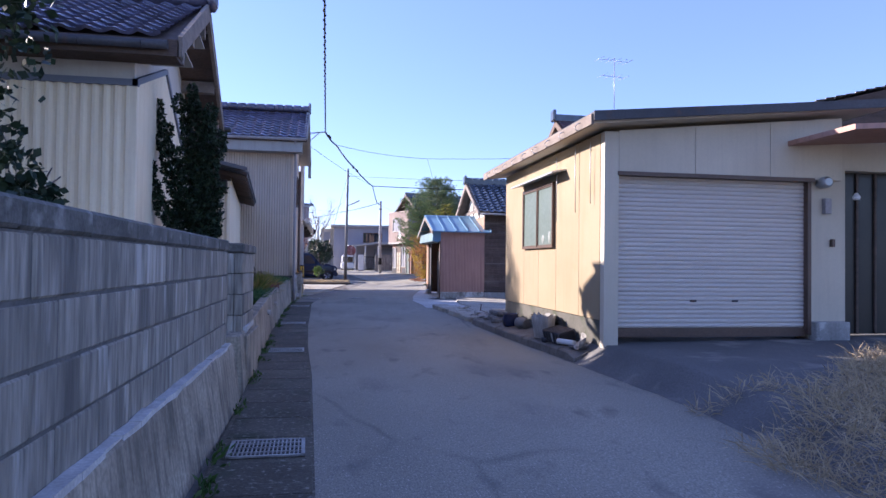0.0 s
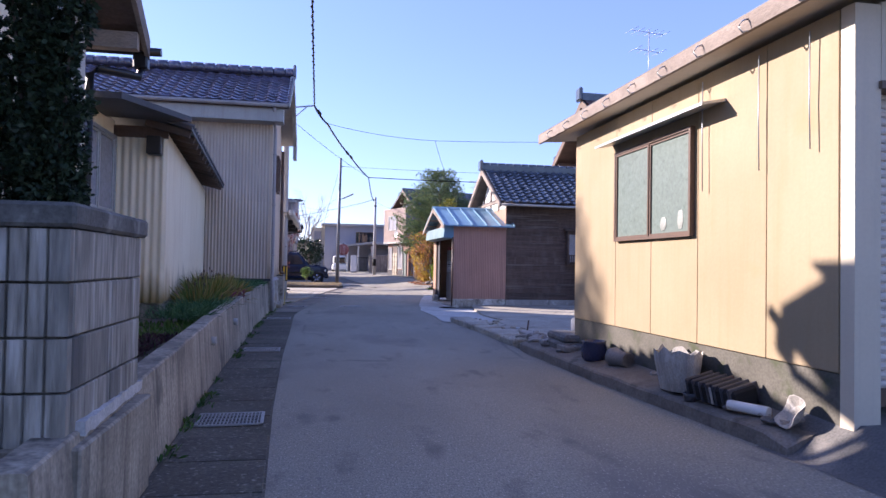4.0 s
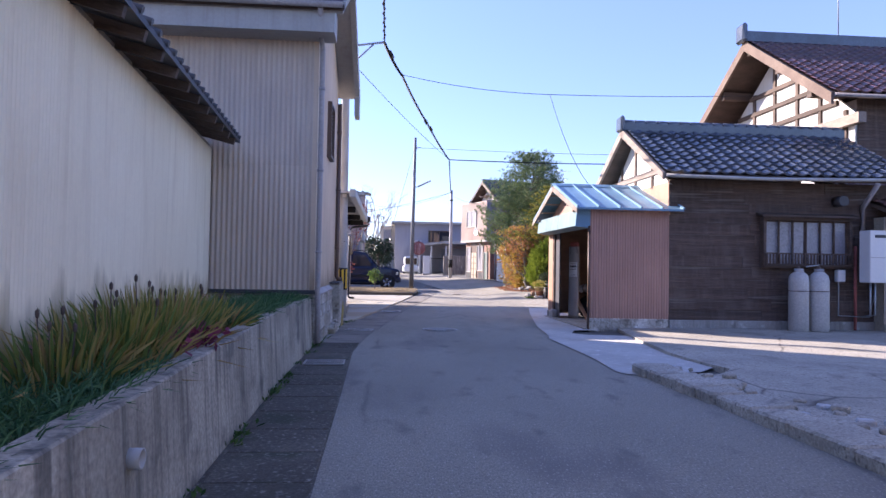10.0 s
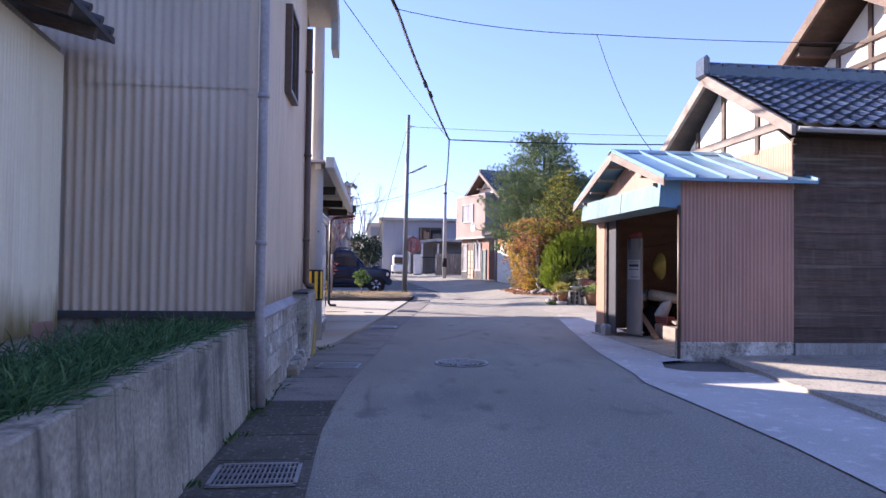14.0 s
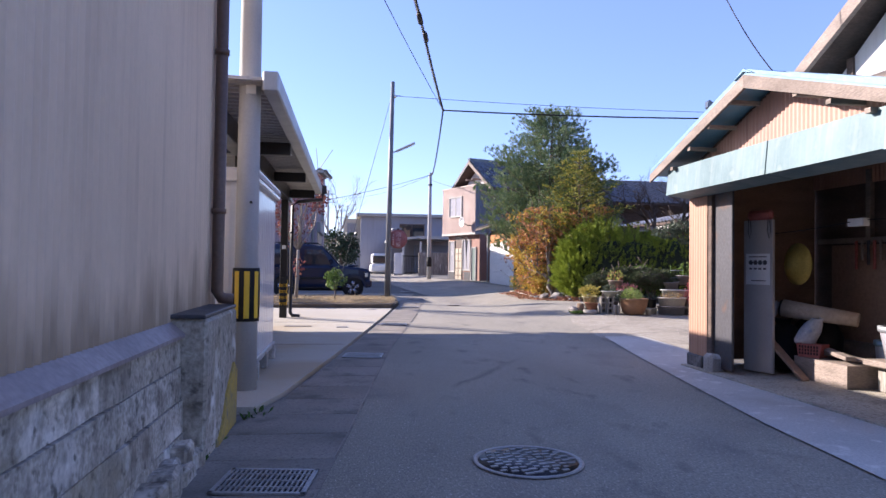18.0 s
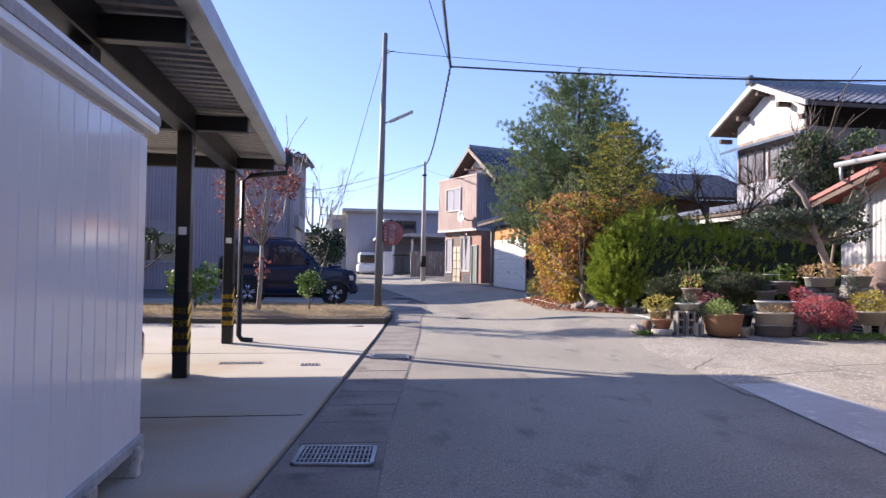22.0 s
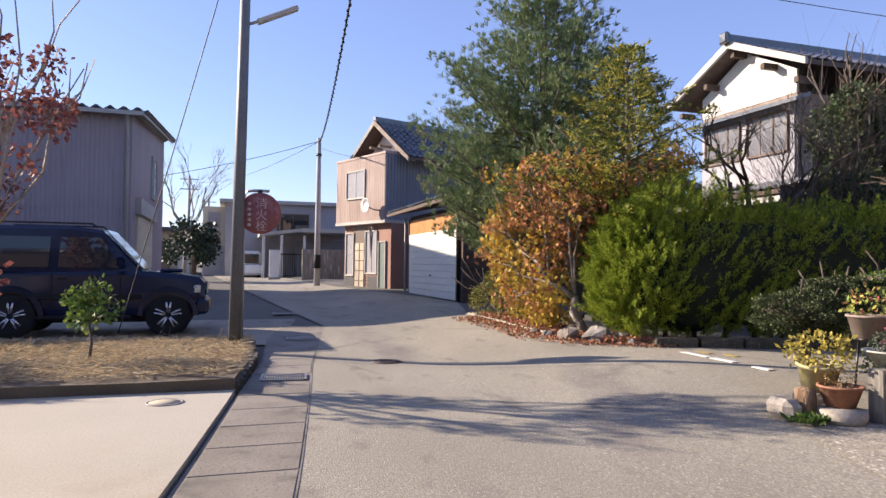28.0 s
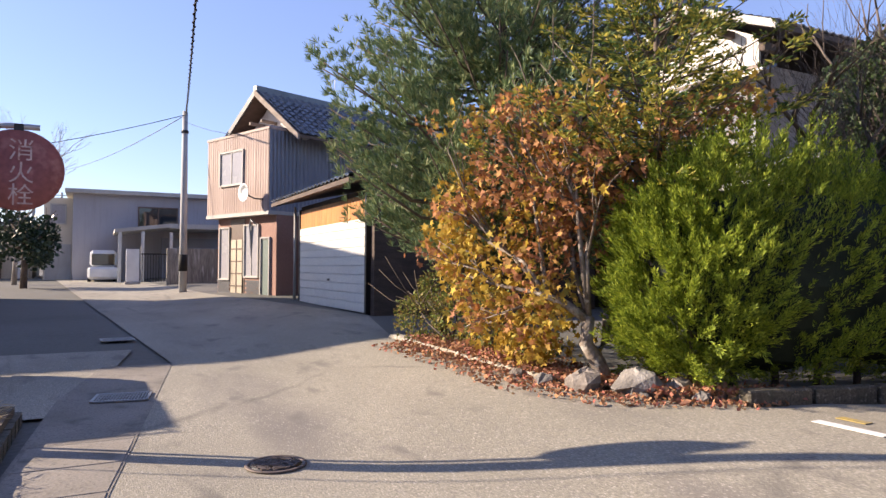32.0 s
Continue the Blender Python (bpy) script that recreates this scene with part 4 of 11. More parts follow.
# low annex with corrugated walls that stands aslant to the lane
def annex():
    e = thing("corrugated_annex", "low annex clad in rust-streaked cream corrugated iron", "shed", "houses")
    P, Q = Vector((-2.03, 15.14)), Vector((-2.75, 22.66))
    A0, A1 = Vector((-2.68, 13.66)), Vector((-2.68, 15.14))
    bm = B()
    pts = [(-2.05, 15.17), (-2.77, 22.66), (-5.5, 22.66), (-5.5, 13.7), (-2.72, 13.7), (-2.72, 15.17)]
    prism(bm, pts, "z", 0.3, 3.0)
    part("wall", bm, tan_wall, e)
    part("foundation", prism(B(), [(-2.03, 15.14), (-2.74, 22.6), (-2.9, 22.6), (-2.9, 13.7), (-2.69, 13.7), (-2.69, 15.14)], "z", 0.3, 0.66), ret_mat, e, "grimy concrete base")
    part("front_cladding", corr((-2.68, 15.12), (-2.015, 15.12), 0.68, 2.93, 0.1, 0.026, 0.0, True), cream_corr, e, "wide corrugated sheets")
    part("side_cladding", corr(P, Q, 0.7, 2.93, 0.052, 0.017, 0.0, True), cream_corr, e, "white-painted corrugated sheets with rust streaks")
    part("window_wall", corr((-2.68, 13.68), (-2.68, 15.12), 0.62, 1.8, 0.052, 0.015, 0.0, True), cream_corr, e)
    part("window_wall_top", corr((-2.68, 13.68), (-2.68, 15.12), 2.86, 3.05, 0.052, 0.015, 0.0, True), cream_corr, e)
    w = window(e, "+x", 13.85, 15.0, 1.86, 2.8, -2.69, alu, glass_grey, 2)
    rf = mesh_of("roof", B())
    bm = B()
    n = 18
    rows = []
    for i in range(n + 1):
        s = i / n
        a = Vector((-1.66, 14.82, 2.98)).lerp(Vector((-2.29, 22.52, 3.05)), s)
        b = a + Vector((-2.6, -0.2, 0.75))
        rows.append([bm.verts.new(v) for v in (a, b, b - Vector((0, 0, 0.05)), a - Vector((0, 0, 0.05)))])
    for a, b in zip(rows, rows[1:]):
        for j in range(4):
            bm.faces.new((a[j], b[j], b[(j + 1) % 4], a[(j + 1) % 4]))
    bm.faces.new(rows[0])
    bm.faces.new(rows[-1][::-1])
    bmesh.ops.recalc_face_normals(bm, faces=bm.faces[:])
    bpy.data.meshes.remove(rf)
    part("roof", bm, dark_roof, e, "dark corrugated iron roof")
    for i in range(30):
        s = (i + 0.5) / 30
        a = Vector((-1.64, 14.82, 2.955)).lerp(Vector((-2.27, 22.52, 3.025)), s)
        if i == 0:
            ro = mesh_of("roof_rib", tube(B(), [(0, 0, 0), (-1.2, -0.1, 0.35)], 0.032, 6))
            ro.materials.append(dark_roof)
            rafter = mesh_of("rafter", box(B(), (-0.6, -0.025, -0.12), (-0.03, 0.025, -0.03)))
            rafter.materials.append(dark_wood)
        part("roof_rib", ro, None, e, m=Matrix.Translation(a + Vector((0, 0, 0.04))))
        if i % 2 == 0:
            part("rafter", rafter, None, e, m=Matrix.Translation(a) @ pose(0, 0, 0, 0, 14, 0))
    # lean-to roof over the window, reaching back to the house
    part("porch_roof", prism(B(), [(-2.58, 13.66), (-2.2, 13.66), (-1.66, 14.82), (-4.2, 14.62), (-4.4, 13.66)], "z", 3.03, 3.1), dark_roof, e)
    part("front_board", box(B(), (-2.7, 15.08, 2.85), (-2.0, 15.11, 3.0)), brown_metal, e)
    part("meter_box", bbox((-2.24, 14.94, 2.62), (-2.06, 15.1, 2.86), 0.01), black_steel, e)
    for k in range(5):
        y = 16.3 + k * 1.4 + 0.3 * random.random()
        x = -2.0 + (y - 14.9) * (-0.75 / 7.76)
        part("rust_patch", noisy(bbox((x - 0.02, y, 0.63), (x + 0.014, y + 0.35, 0.78), 0.01), 0.02, 8), red_corr, e, "rusted sheet edge")


annex()


# tall house at the lane, gable end to it
def house_tall():
    mauve_flash = mat("mauve_flashing", (0.36, 0.31, 0.31), (0.28, 0.24, 0.24), 0.5, 2, 30, 0.05, streak=((0.14, 0.115, 0.1), 0.4))
    e = thing("house", "tall house clad in grey ribbed metal with dark tiles", "house", "houses")
    x, y0, y1 = -1.22, 22.72, 26.85
    part("wall", box(B(), (-8.5, y0, 0.7), (x - 0.02, y1, 5.0)), grey_corr, e)
    part("gable_wall", prism(B(), [(y0, 5.0), (24.45, 6.2), (y1, 5.0)], "x", -8.4, x - 0.03), beige_corr, e)
    part("front_cladding", corr((-8.4, y0), (x, y0), 0.84, 2.72, 0.076, 0.024, 0.012, True), grey_corr, e, "grey corrugated cladding")
    part("front_cladding_upper", corr((-8.4, y0), (x, y0), 2.72, 4.65, 0.076, 0.024, 0.022, True), grey_corr, e, "grey corrugated cladding")
    part("side_cladding", corr((x, y0 + 0.02), (x, y1), 0.84, 5.6, 0.06, 0.012, 0.012, True, top=lambda s: 5.0 + 1.2 * (1 - abs(2 * s - 0.95))), beige_corr, e, "beige ribbed cladding")
    part("corner_trim", box(B(), (x - 0.03, y0 - 0.05, 0.82), (x + 0.04, y0 + 0.03, 5.0)), beige_corr, e)
    part("sill_flashing", box(B(), (-8.4, y0 - 0.07, 0.78), (x + 0.06, y0 + 0.02, 0.84)), dark_roof, e)
    part("sill_flashing", prism(B(), [(x - 0.02, 0.77), (x + 0.1, 0.75), (x + 0.1, 0.77), (x + 0.02, 0.84), (x - 0.02, 0.84)], "y", y0 + 0.02, y1), mauve_flash, e)
    fb = B()
    prism(fb, [(y0 - 0.0, -0.1), (y1, -0.1), (y1, 0.78), (y0 - 0.0, 0.78)], "x", -8.4, x + 0.03)
    part("foundation", noisy(fb, 0.004), stained_found, e, "rough concrete foundation")
    for j in range(4):
        bm = B()
        rows = []
        for i in range(29):
            y = y0 + 0.01 + i * 0.147
            w = 0.014 * noise.noise(Vector((j * 3.1, y * 2.3, 0.5)))
            d = 0.012 * noise.noise(Vector((j * 5.7, y * 3.1, 2.5)))
            xf = x + 0.075 + 0.012 * (3 - j) + d
            rows.append([bm.verts.new(v) for v in ((x, y, 0.193 * j + w * 0.3), (xf, y, 0.193 * j + w * 0.3), (xf - 0.004, y, 0.193 * j + 0.095), (xf - 0.006, y, 0.193 * j + 0.186 + w * 0.3), (x, y, 0.193 * j + 0.189))])
        for a, b in zip(rows, rows[1:]):
            for k in range(4):
                bm.faces.new((a[k], b[k], b[k + 1], a[k + 1]))
        bm.faces.new(rows[0])
        bmesh.ops.recalc_face_normals(bm, faces=bm.faces[:])
        part("form_marked_course", bm, stained_found, e)
    bm = prism(B(), [(y0 - 0.5, 4.62), (y0 - 0.5, 5.0), (y0, 5.0), (y0, 4.62)], "x", -8.4, -0.92)
    part("soffit_box", bm, white_trim, e, "white boxed eave")
    (ye, ze), up, ln = gable(e, -8.4, -0.78, y0, y1, 5.02, 6.3, 0.55, dark_wood, None, 0.1, 24.45)
    tile_roof(e, (-6.2, ye, ze + 0.02), (1, 0, 0), up, 5.42, ln, tile_blue, keep=300)
    part("rain_gutter", tube(B(), [(-8.4, ye - 0.06, ze - 0.03), (-0.8, ye - 0.06, ze - 0.03)], 0.05, 8), pvc, e)
    vb = B()
    prism(vb, [(ye, ze - 0.05), (ye, ze + 0.04), (24.45, 6.36), (y1 + 0.55, ze + 0.03), (y1 + 0.55, 4.45), (y1 + 0.1, 4.45), (y1 + 0.05, 4.85), (24.45, 6.12)], "x", -0.86, -0.76)
    part("barge_board", vb, white_trim, e, "white verge boards")
    part("verge_soffit", prism(B(), [(ye, ze - 0.06), (24.45, 6.18), (y1 + 0.55, ze - 0.06), (y1 + 0.5, ze - 0.12), (24.45, 6.1), (ye + 0.05, ze - 0.12)], "x", x, -0.8), white_trim, e)
    part("ridge", tube(B(), [(-8.4, 24.45, 6.4), (-0.76, 24.45, 6.4)], 0.11, 10), tile_blue, e, "round ridge tiles")
    cap = mesh_of("ridge_tile", lathe(B(), [(0.115, 0), (0.125, 0.0), (0.125, 0.25), (0.115, 0.25)], 10, axis="x"))
    cap.materials.append(tile_blue)
    for i in range(18):
        part("ridge_tile", cap, None, e, m=Matrix.Translation((-6.1 + i * 0.3, 24.45, 6.42)))
    part("ridge_end", bbox((-0.8, 24.3, 6.28), (-0.72, 24.6, 6.62), 0.03), tile_blue, e)
    pipe(e, [(-1.12, 22.15, 4.95), (-1.14, 22.5, 4.65), (-1.12, 22.62, 4.5), (-1.12, 22.62, 0.8), (-1.1, 22.62, 0.05)], 0.04, pvc)
    pipe(e, [(-1.14, 26.6, 4.6), (-1.14, 26.6, 0.98), (-1.11, 26.62, 0.93), (-1.03, 26.64, 0.92)], 0.045, brown_metal)
    w = window(e, "+x", 24.5, 25.1, 3.2, 4.1, -1.19, brown_metal, glass_dark, 1)
    for k in range(9):
        a = 0.1 + 0.12 * random.random()
        yy = 24.55 + 0.13 * k
        part("broken_footing", noisy(bbox((x + 0.05, yy - a * 0.7, -0.02), (x + 0.19 + 0.05 * random.random(), yy + a * 0.7, 0.05 + 0.12 * random.random()), 0.02), 0.03, 6, k * 1.9), stained_found, e)
    pr = thing("concrete_pier", "squat rough concrete pier with lichen and yellow paint", "pier")
    part("pier_body", noisy(bbox((-1.42, 25.55, -0.05), (-0.99, 26.6, 0.86), 0.02), 0.012, 4), stained_found, pr)
    part("capping", bbox((-1.43, 25.53, 0.86), (-1.0, 26.61, 0.885), 0.006), dark_roof, pr)
    part("paint_patch", noisy(prism(B(), [(25.85, 0.0), (26.59, 0.0), (26.59, 0.4), (26.45, 0.47), (26.2, 0.3), (26.05, 0.12)], "x", -1.0, -0.976), 0.01, 5), worn_yellow, pr, "worn yellow paint")


house_tall()


def service_pole():
    e = thing("utility_pole", "slim grey concrete utility pole with striped guard", "utility pole", "poles", pose(-1.11, 27.8, 0))
    part("shaft", lathe(B(), [(0.115, -0.05), (0.105, 1.5), (0.085, 5.9), (0.08, 6.45), (0.0, 6.48)], 20), pole_conc, e)
    part("guard", lathe(B(), [(0.112, 0.66), (0.122, 0.66), (0.122, 1.15), (0.112, 1.15)], 20), black_rubber, e, "black guard sleeve")
    bm = B()
    for i in range(8):
        q0, q1 = 2 * math.pi * i / 8, 2 * math.pi * (i + 0.5) / 8
        ring = []
        for k in range(4):
            q = q0 + (q1 - q0) * k / 3
            ring.append([bm.verts.new((r * math.cos(q), r * math.sin(q), z)) for r in (0.1225, 0.125) for z in (0.69, 1.12)])
        for a, b in zip(ring, ring[1:]):
            bm.faces.new((a[2], b[2], b[3], a[3]))
    part("stripe", bm, yellow_paint, e, "yellow reflective stripes")
    part("bracket_arm", tube(B(), [(0, 0, 6.22), (0.87, -0.17, 6.3)], 0.025, 6), galv, e)
    part("bracket_brace", tube(B(), [(0.05, 0, 5.75), (0.62, -0.12, 6.26)], 0.02, 6), galv, e)
    part("number_plate", bbox((-0.02, -0.115, 2.75), (0.07, -0.1, 2.84), 0.004), white_paint, e)
    part("step_bolt", tube(B(), [(0.05, -0.1, 1.75), (0.05, -0.16, 1.75)], 0.012, 6), black_steel, e)


service_pole()


# ---- left side: storage box, carport, cars ----
def storage_box():
    e = thing("storage_shed", "glossy white steel storage shed standing on concrete blocks", "shed")
    x1, x0, y0, y1 = -1.1, -3.0, 28.1, 30.0
    part("body", box(B(), (x0, y0, 0.2), (x1 - 0.02, y1, 1.98)), white_metal, e)
    pn = mesh_of("panel", bbox((0, 0.004, 0.22), (0.02, 0.156, 1.95), 0.006))
    pn.materials.append(mat("glossy_white_panel", (0.66, 0.65, 0.66), (0.63, 0.62, 0.63), 0.12, 0.6, 12, 0.0, vary=0.02, spec=0.7, fine_amt=0.04))
    for i in range(12):
        part("panel", pn, None, e, m=Matrix.Translation((x1 - 0.02, y0 + i * 0.158, 0)))
    part("base_rail", box(B(), (x0, y0 - 0.01, 0.17), (x1 + 0.02, y1 + 0.01, 0.22)), alu, e)
    part("roof", bbox((x0 - 0.04, y0 - 0.06, 1.98), (x1 + 0.05, y1 + 0.06, 2.12), 0.015), white_metal, e)
    part("roof_band", box(B(), (x1 + 0.05, y0 - 0.06, 2.03), (x1 + 0.056, y1 + 0.06, 2.08)), pvc, e)
    part("end_wall", corr((x0, y0), (x1, y0), 0.22, 1.98, 0.15, 0.012, 0.003, False), white_metal, e)
    fb = mesh_of("foot_block", bbox((-0.1, -0.06, 0.0), (0.1, 0.06, 0.17), 0.008))
    fb.materials.append(concrete)
    for y in (28.35, 29.1, 29.85):
        for x in (-1.15, -2.8):
            part("foot_block", fb, None, e, m=Matrix.Translation((x, y, 0.03)))


storage_box()


def carport():
    e = thing("carport", "black steel carport with a ribbed roof over a concrete forecourt", "carport")
    post = mesh_of("post", bbox((-0.075, -0.075, 0.03), (0.075, 0.075, 2.72), 0.008))
    post.materials.append(black_steel)
    band = B()
    for k in range(4):
        z = 0.3 + 0.13 * k
        prism(band, [(-0.077, z), (0.077, z + 0.1), (0.077, z + 0.165), (-0.077, z + 0.065)], "x", -0.0785, 0.0785)
    guard = mesh_of("guard", bbox((-0.077, -0.077, 0.26), (0.077, 0.077, 0.92), 0.008))
    guard.materials.append(black_rubber)
    bandm = mesh_of("stripe", band)
    bandm.materials.append(yellow_paint)
    for x, y in ((-1.57, 33.15), (-1.58, 36.15), (-1.57, 30.3), (-6.6, 33.2), (-6.6, 36.1), (-6.6, 30.3)):
        p = part("post", post, None, e, m=Matrix.Translation((x, y, 0)))
        if x > -3 and y > 31:
            part("guard", guard, None, p)
            part("stripe", bandm, None, p, "yellow hazard stripes")
            part("tag", bbox((-0.04, -0.08, 1.5), (0.04, -0.074, 1.58), 0.003), white_paint, p)
    for x in (-1.57, -6.6):
        part("beam", bbox((x - 0.09, 27.6, 2.56), (x + 0.09, 36.75, 2.82), 0.01), black_steel, e)
    for y in (30.3, 33.2, 36.1):
        part("cross_beam", bbox((-6.6, y - 0.06, 2.6), (-0.95, y + 0.06, 2.76), 0.008), black_steel, e)
    bm = B()
    n = 56
    cols = []
    for i in range(n + 1):
        y = 27.5 + (36.6 - 27.5) * i / n
        for s, h in ((0, 0), (0.35, 0), (0.5, 0.05), (0.85, 0.05)):
            yy = y + s * (36.6 - 27.5) / n
            if yy > 36.61:
                break
            cols.append([bm.verts.new((x, yy, z + h)) for x, z in ((-0.94, 2.83), (-8.4, 2.98))])
    for a, b in zip(cols, cols[1:]):
        bm.faces.new((a[0], b[0], b[1], a[1]))
    part("roof_sheet", bm, mat("roof_underside", (0.48, 0.47, 0.455), (0.4, 0.39, 0.38), 0.5, 1, 30, 0.03), e, "ribbed metal roof sheet")
    part("fascia", bbox((-0.96, 27.5, 2.74), (-0.82, 36.5, 2.92), 0.012), galv, e, "grey metal fascia gutter")
    part("end_fascia", bbox((-8.5, 36.61, 2.76), (-0.72, 36.7, 2.95), 0.01), black_steel, e)
    pipe(e, [(-0.8, 36.5, 2.75), (-0.8, 36.5, 2.62), (-1.34, 36.45, 2.55), (-1.45, 36.4, 2.45), (-1.45, 36.37, 0.12), (-1.4, 36.35, 0.06), (-1.24, 36.33, 0.05)], 0.04, black_steel)
    for y0, x0, w in ((34.12, -1.35, 0.5), (33.95, -0.4, 0.22)):
        d = thing("floor_drain", "rusty slotted drain cover in the concrete", "drain grate", "drain grates")
        part("cover", bbox((x0, y0 - 0.08, 0.03), (x0 + w, y0 + 0.08, 0.037), 0.003), grate_steel, d)
        for k in range(int(w / 0.04)):
            part("slot", box(B(), (x0 + 0.015 + k * 0.04, y0 - 0.06, 0.0371), (x0 + 0.035 + k * 0.04, y0 + 0.06, 0.038)), black_rubber, d)


carport()


def utility_pole_far():
    e = thing("utility_pole", "tall dark grey steel pole with a street lamp", "utility pole", "poles", pose(0.97, 42.45, 0.1, 0, 0.7, 0))
    part("shaft", lathe(B(), [(0.085, -0.1), (0.08, 3), (0.06, 6.85), (0.0, 6.87)], 14), mat("dark_pole_steel", (0.20, 0.205, 0.215), (0.15, 0.155, 0.165), 0.55, 2, 40, 0.05, metal=0.2, streak=((0.1, 0.1, 0.1), 0.4)), e)
    part("lamp_arm", tube(B(), [(0.07, 0, 4.62), (0.3, 0.0, 4.72)], 0.022, 6), galv, e)
    part("lamp_head", bbox((0.08, -0.06, -0.035), (0.72, 0.06, 0.035), 0.015), white_trim, e, "long grey street lamp head", m=pose(0.1, 0, 4.62, 0, -27, 0))
    part("insulator", lathe(B(), [(0.03, 0), (0.045, 0.03), (0.03, 0.1)], 10, (0.08, 0, 6.35)), white_paint, e)
    part("insulator_arm", tube(B(), [(0, 0, 6.4), (0.25, 0, 6.42)], 0.015, 6), black_steel, e)


utility_pole_far()


def stop_sign():
    e = thing("round_sign", "round faded red hydrant sign with white characters on a bent post", "sign", at=pose(1.27, 42.5, 0))
    part("post", tube(B(), [(-0.2, 0.05, 0.0), (-0.2, 0.05, 2.25), (-0.15, 0.05, 2.32), (-0.05, 0.05, 2.33), (0.15, 0.05, 2.33)], 0.022, 8), galv, e)
    part("disc", lathe(B(), [(0.0, -0.012), (0.29, -0.012), (0.3, 0.0), (0.29, 0.012), (0.0, 0.012)], 36, (0.02, 0, 2.0), "y"), mat("faded_maroon", (0.30, 0.10, 0.09), (0.22, 0.075, 0.07), 0.65, 4, 30, 0.05, spots=((0.36, 0.16, 0.14), 0.4, 9)), e)
    part("hanger", box(B(), (-0.01, -0.01, 2.28), (0.05, 0.06, 2.34)), black_steel, e)
    faded = mat("faded_white", (0.62, 0.52, 0.50), (0.42, 0.28, 0.27), 0.7, 14, 30, 0, spots=((0.25, 0.1, 0.095), 0.5, 22))
    for k, ch in enumerate("消火栓"):
        cu = bpy.data.curves.new("sign_text", "FONT")
        cu.body, cu.size, cu.extrude, cu.align_x = ch, 0.17, 0.001, "CENTER"
        tmp = bpy.data.objects.new("sign_text_source", cu)
        scene.collection.objects.link(tmp)
        me = bpy.data.meshes.new_from_object(tmp.evaluated_get(bpy.context.evaluated_depsgraph_get()))
        bpy.data.objects.remove(tmp)
        part("character", me, faded, e, "faded white character", m=pose(0.04, -0.0145, 2.085 - k * 0.165, 90, 0, 0))
    for k in range(5):
        part("small_mark", box(B(), (-0.15, -0.0155, 2.11 - k * 0.075), (-0.105, -0.013, 2.15 - k * 0.075)), faded, e, "faded small lettering")


stop_sign()


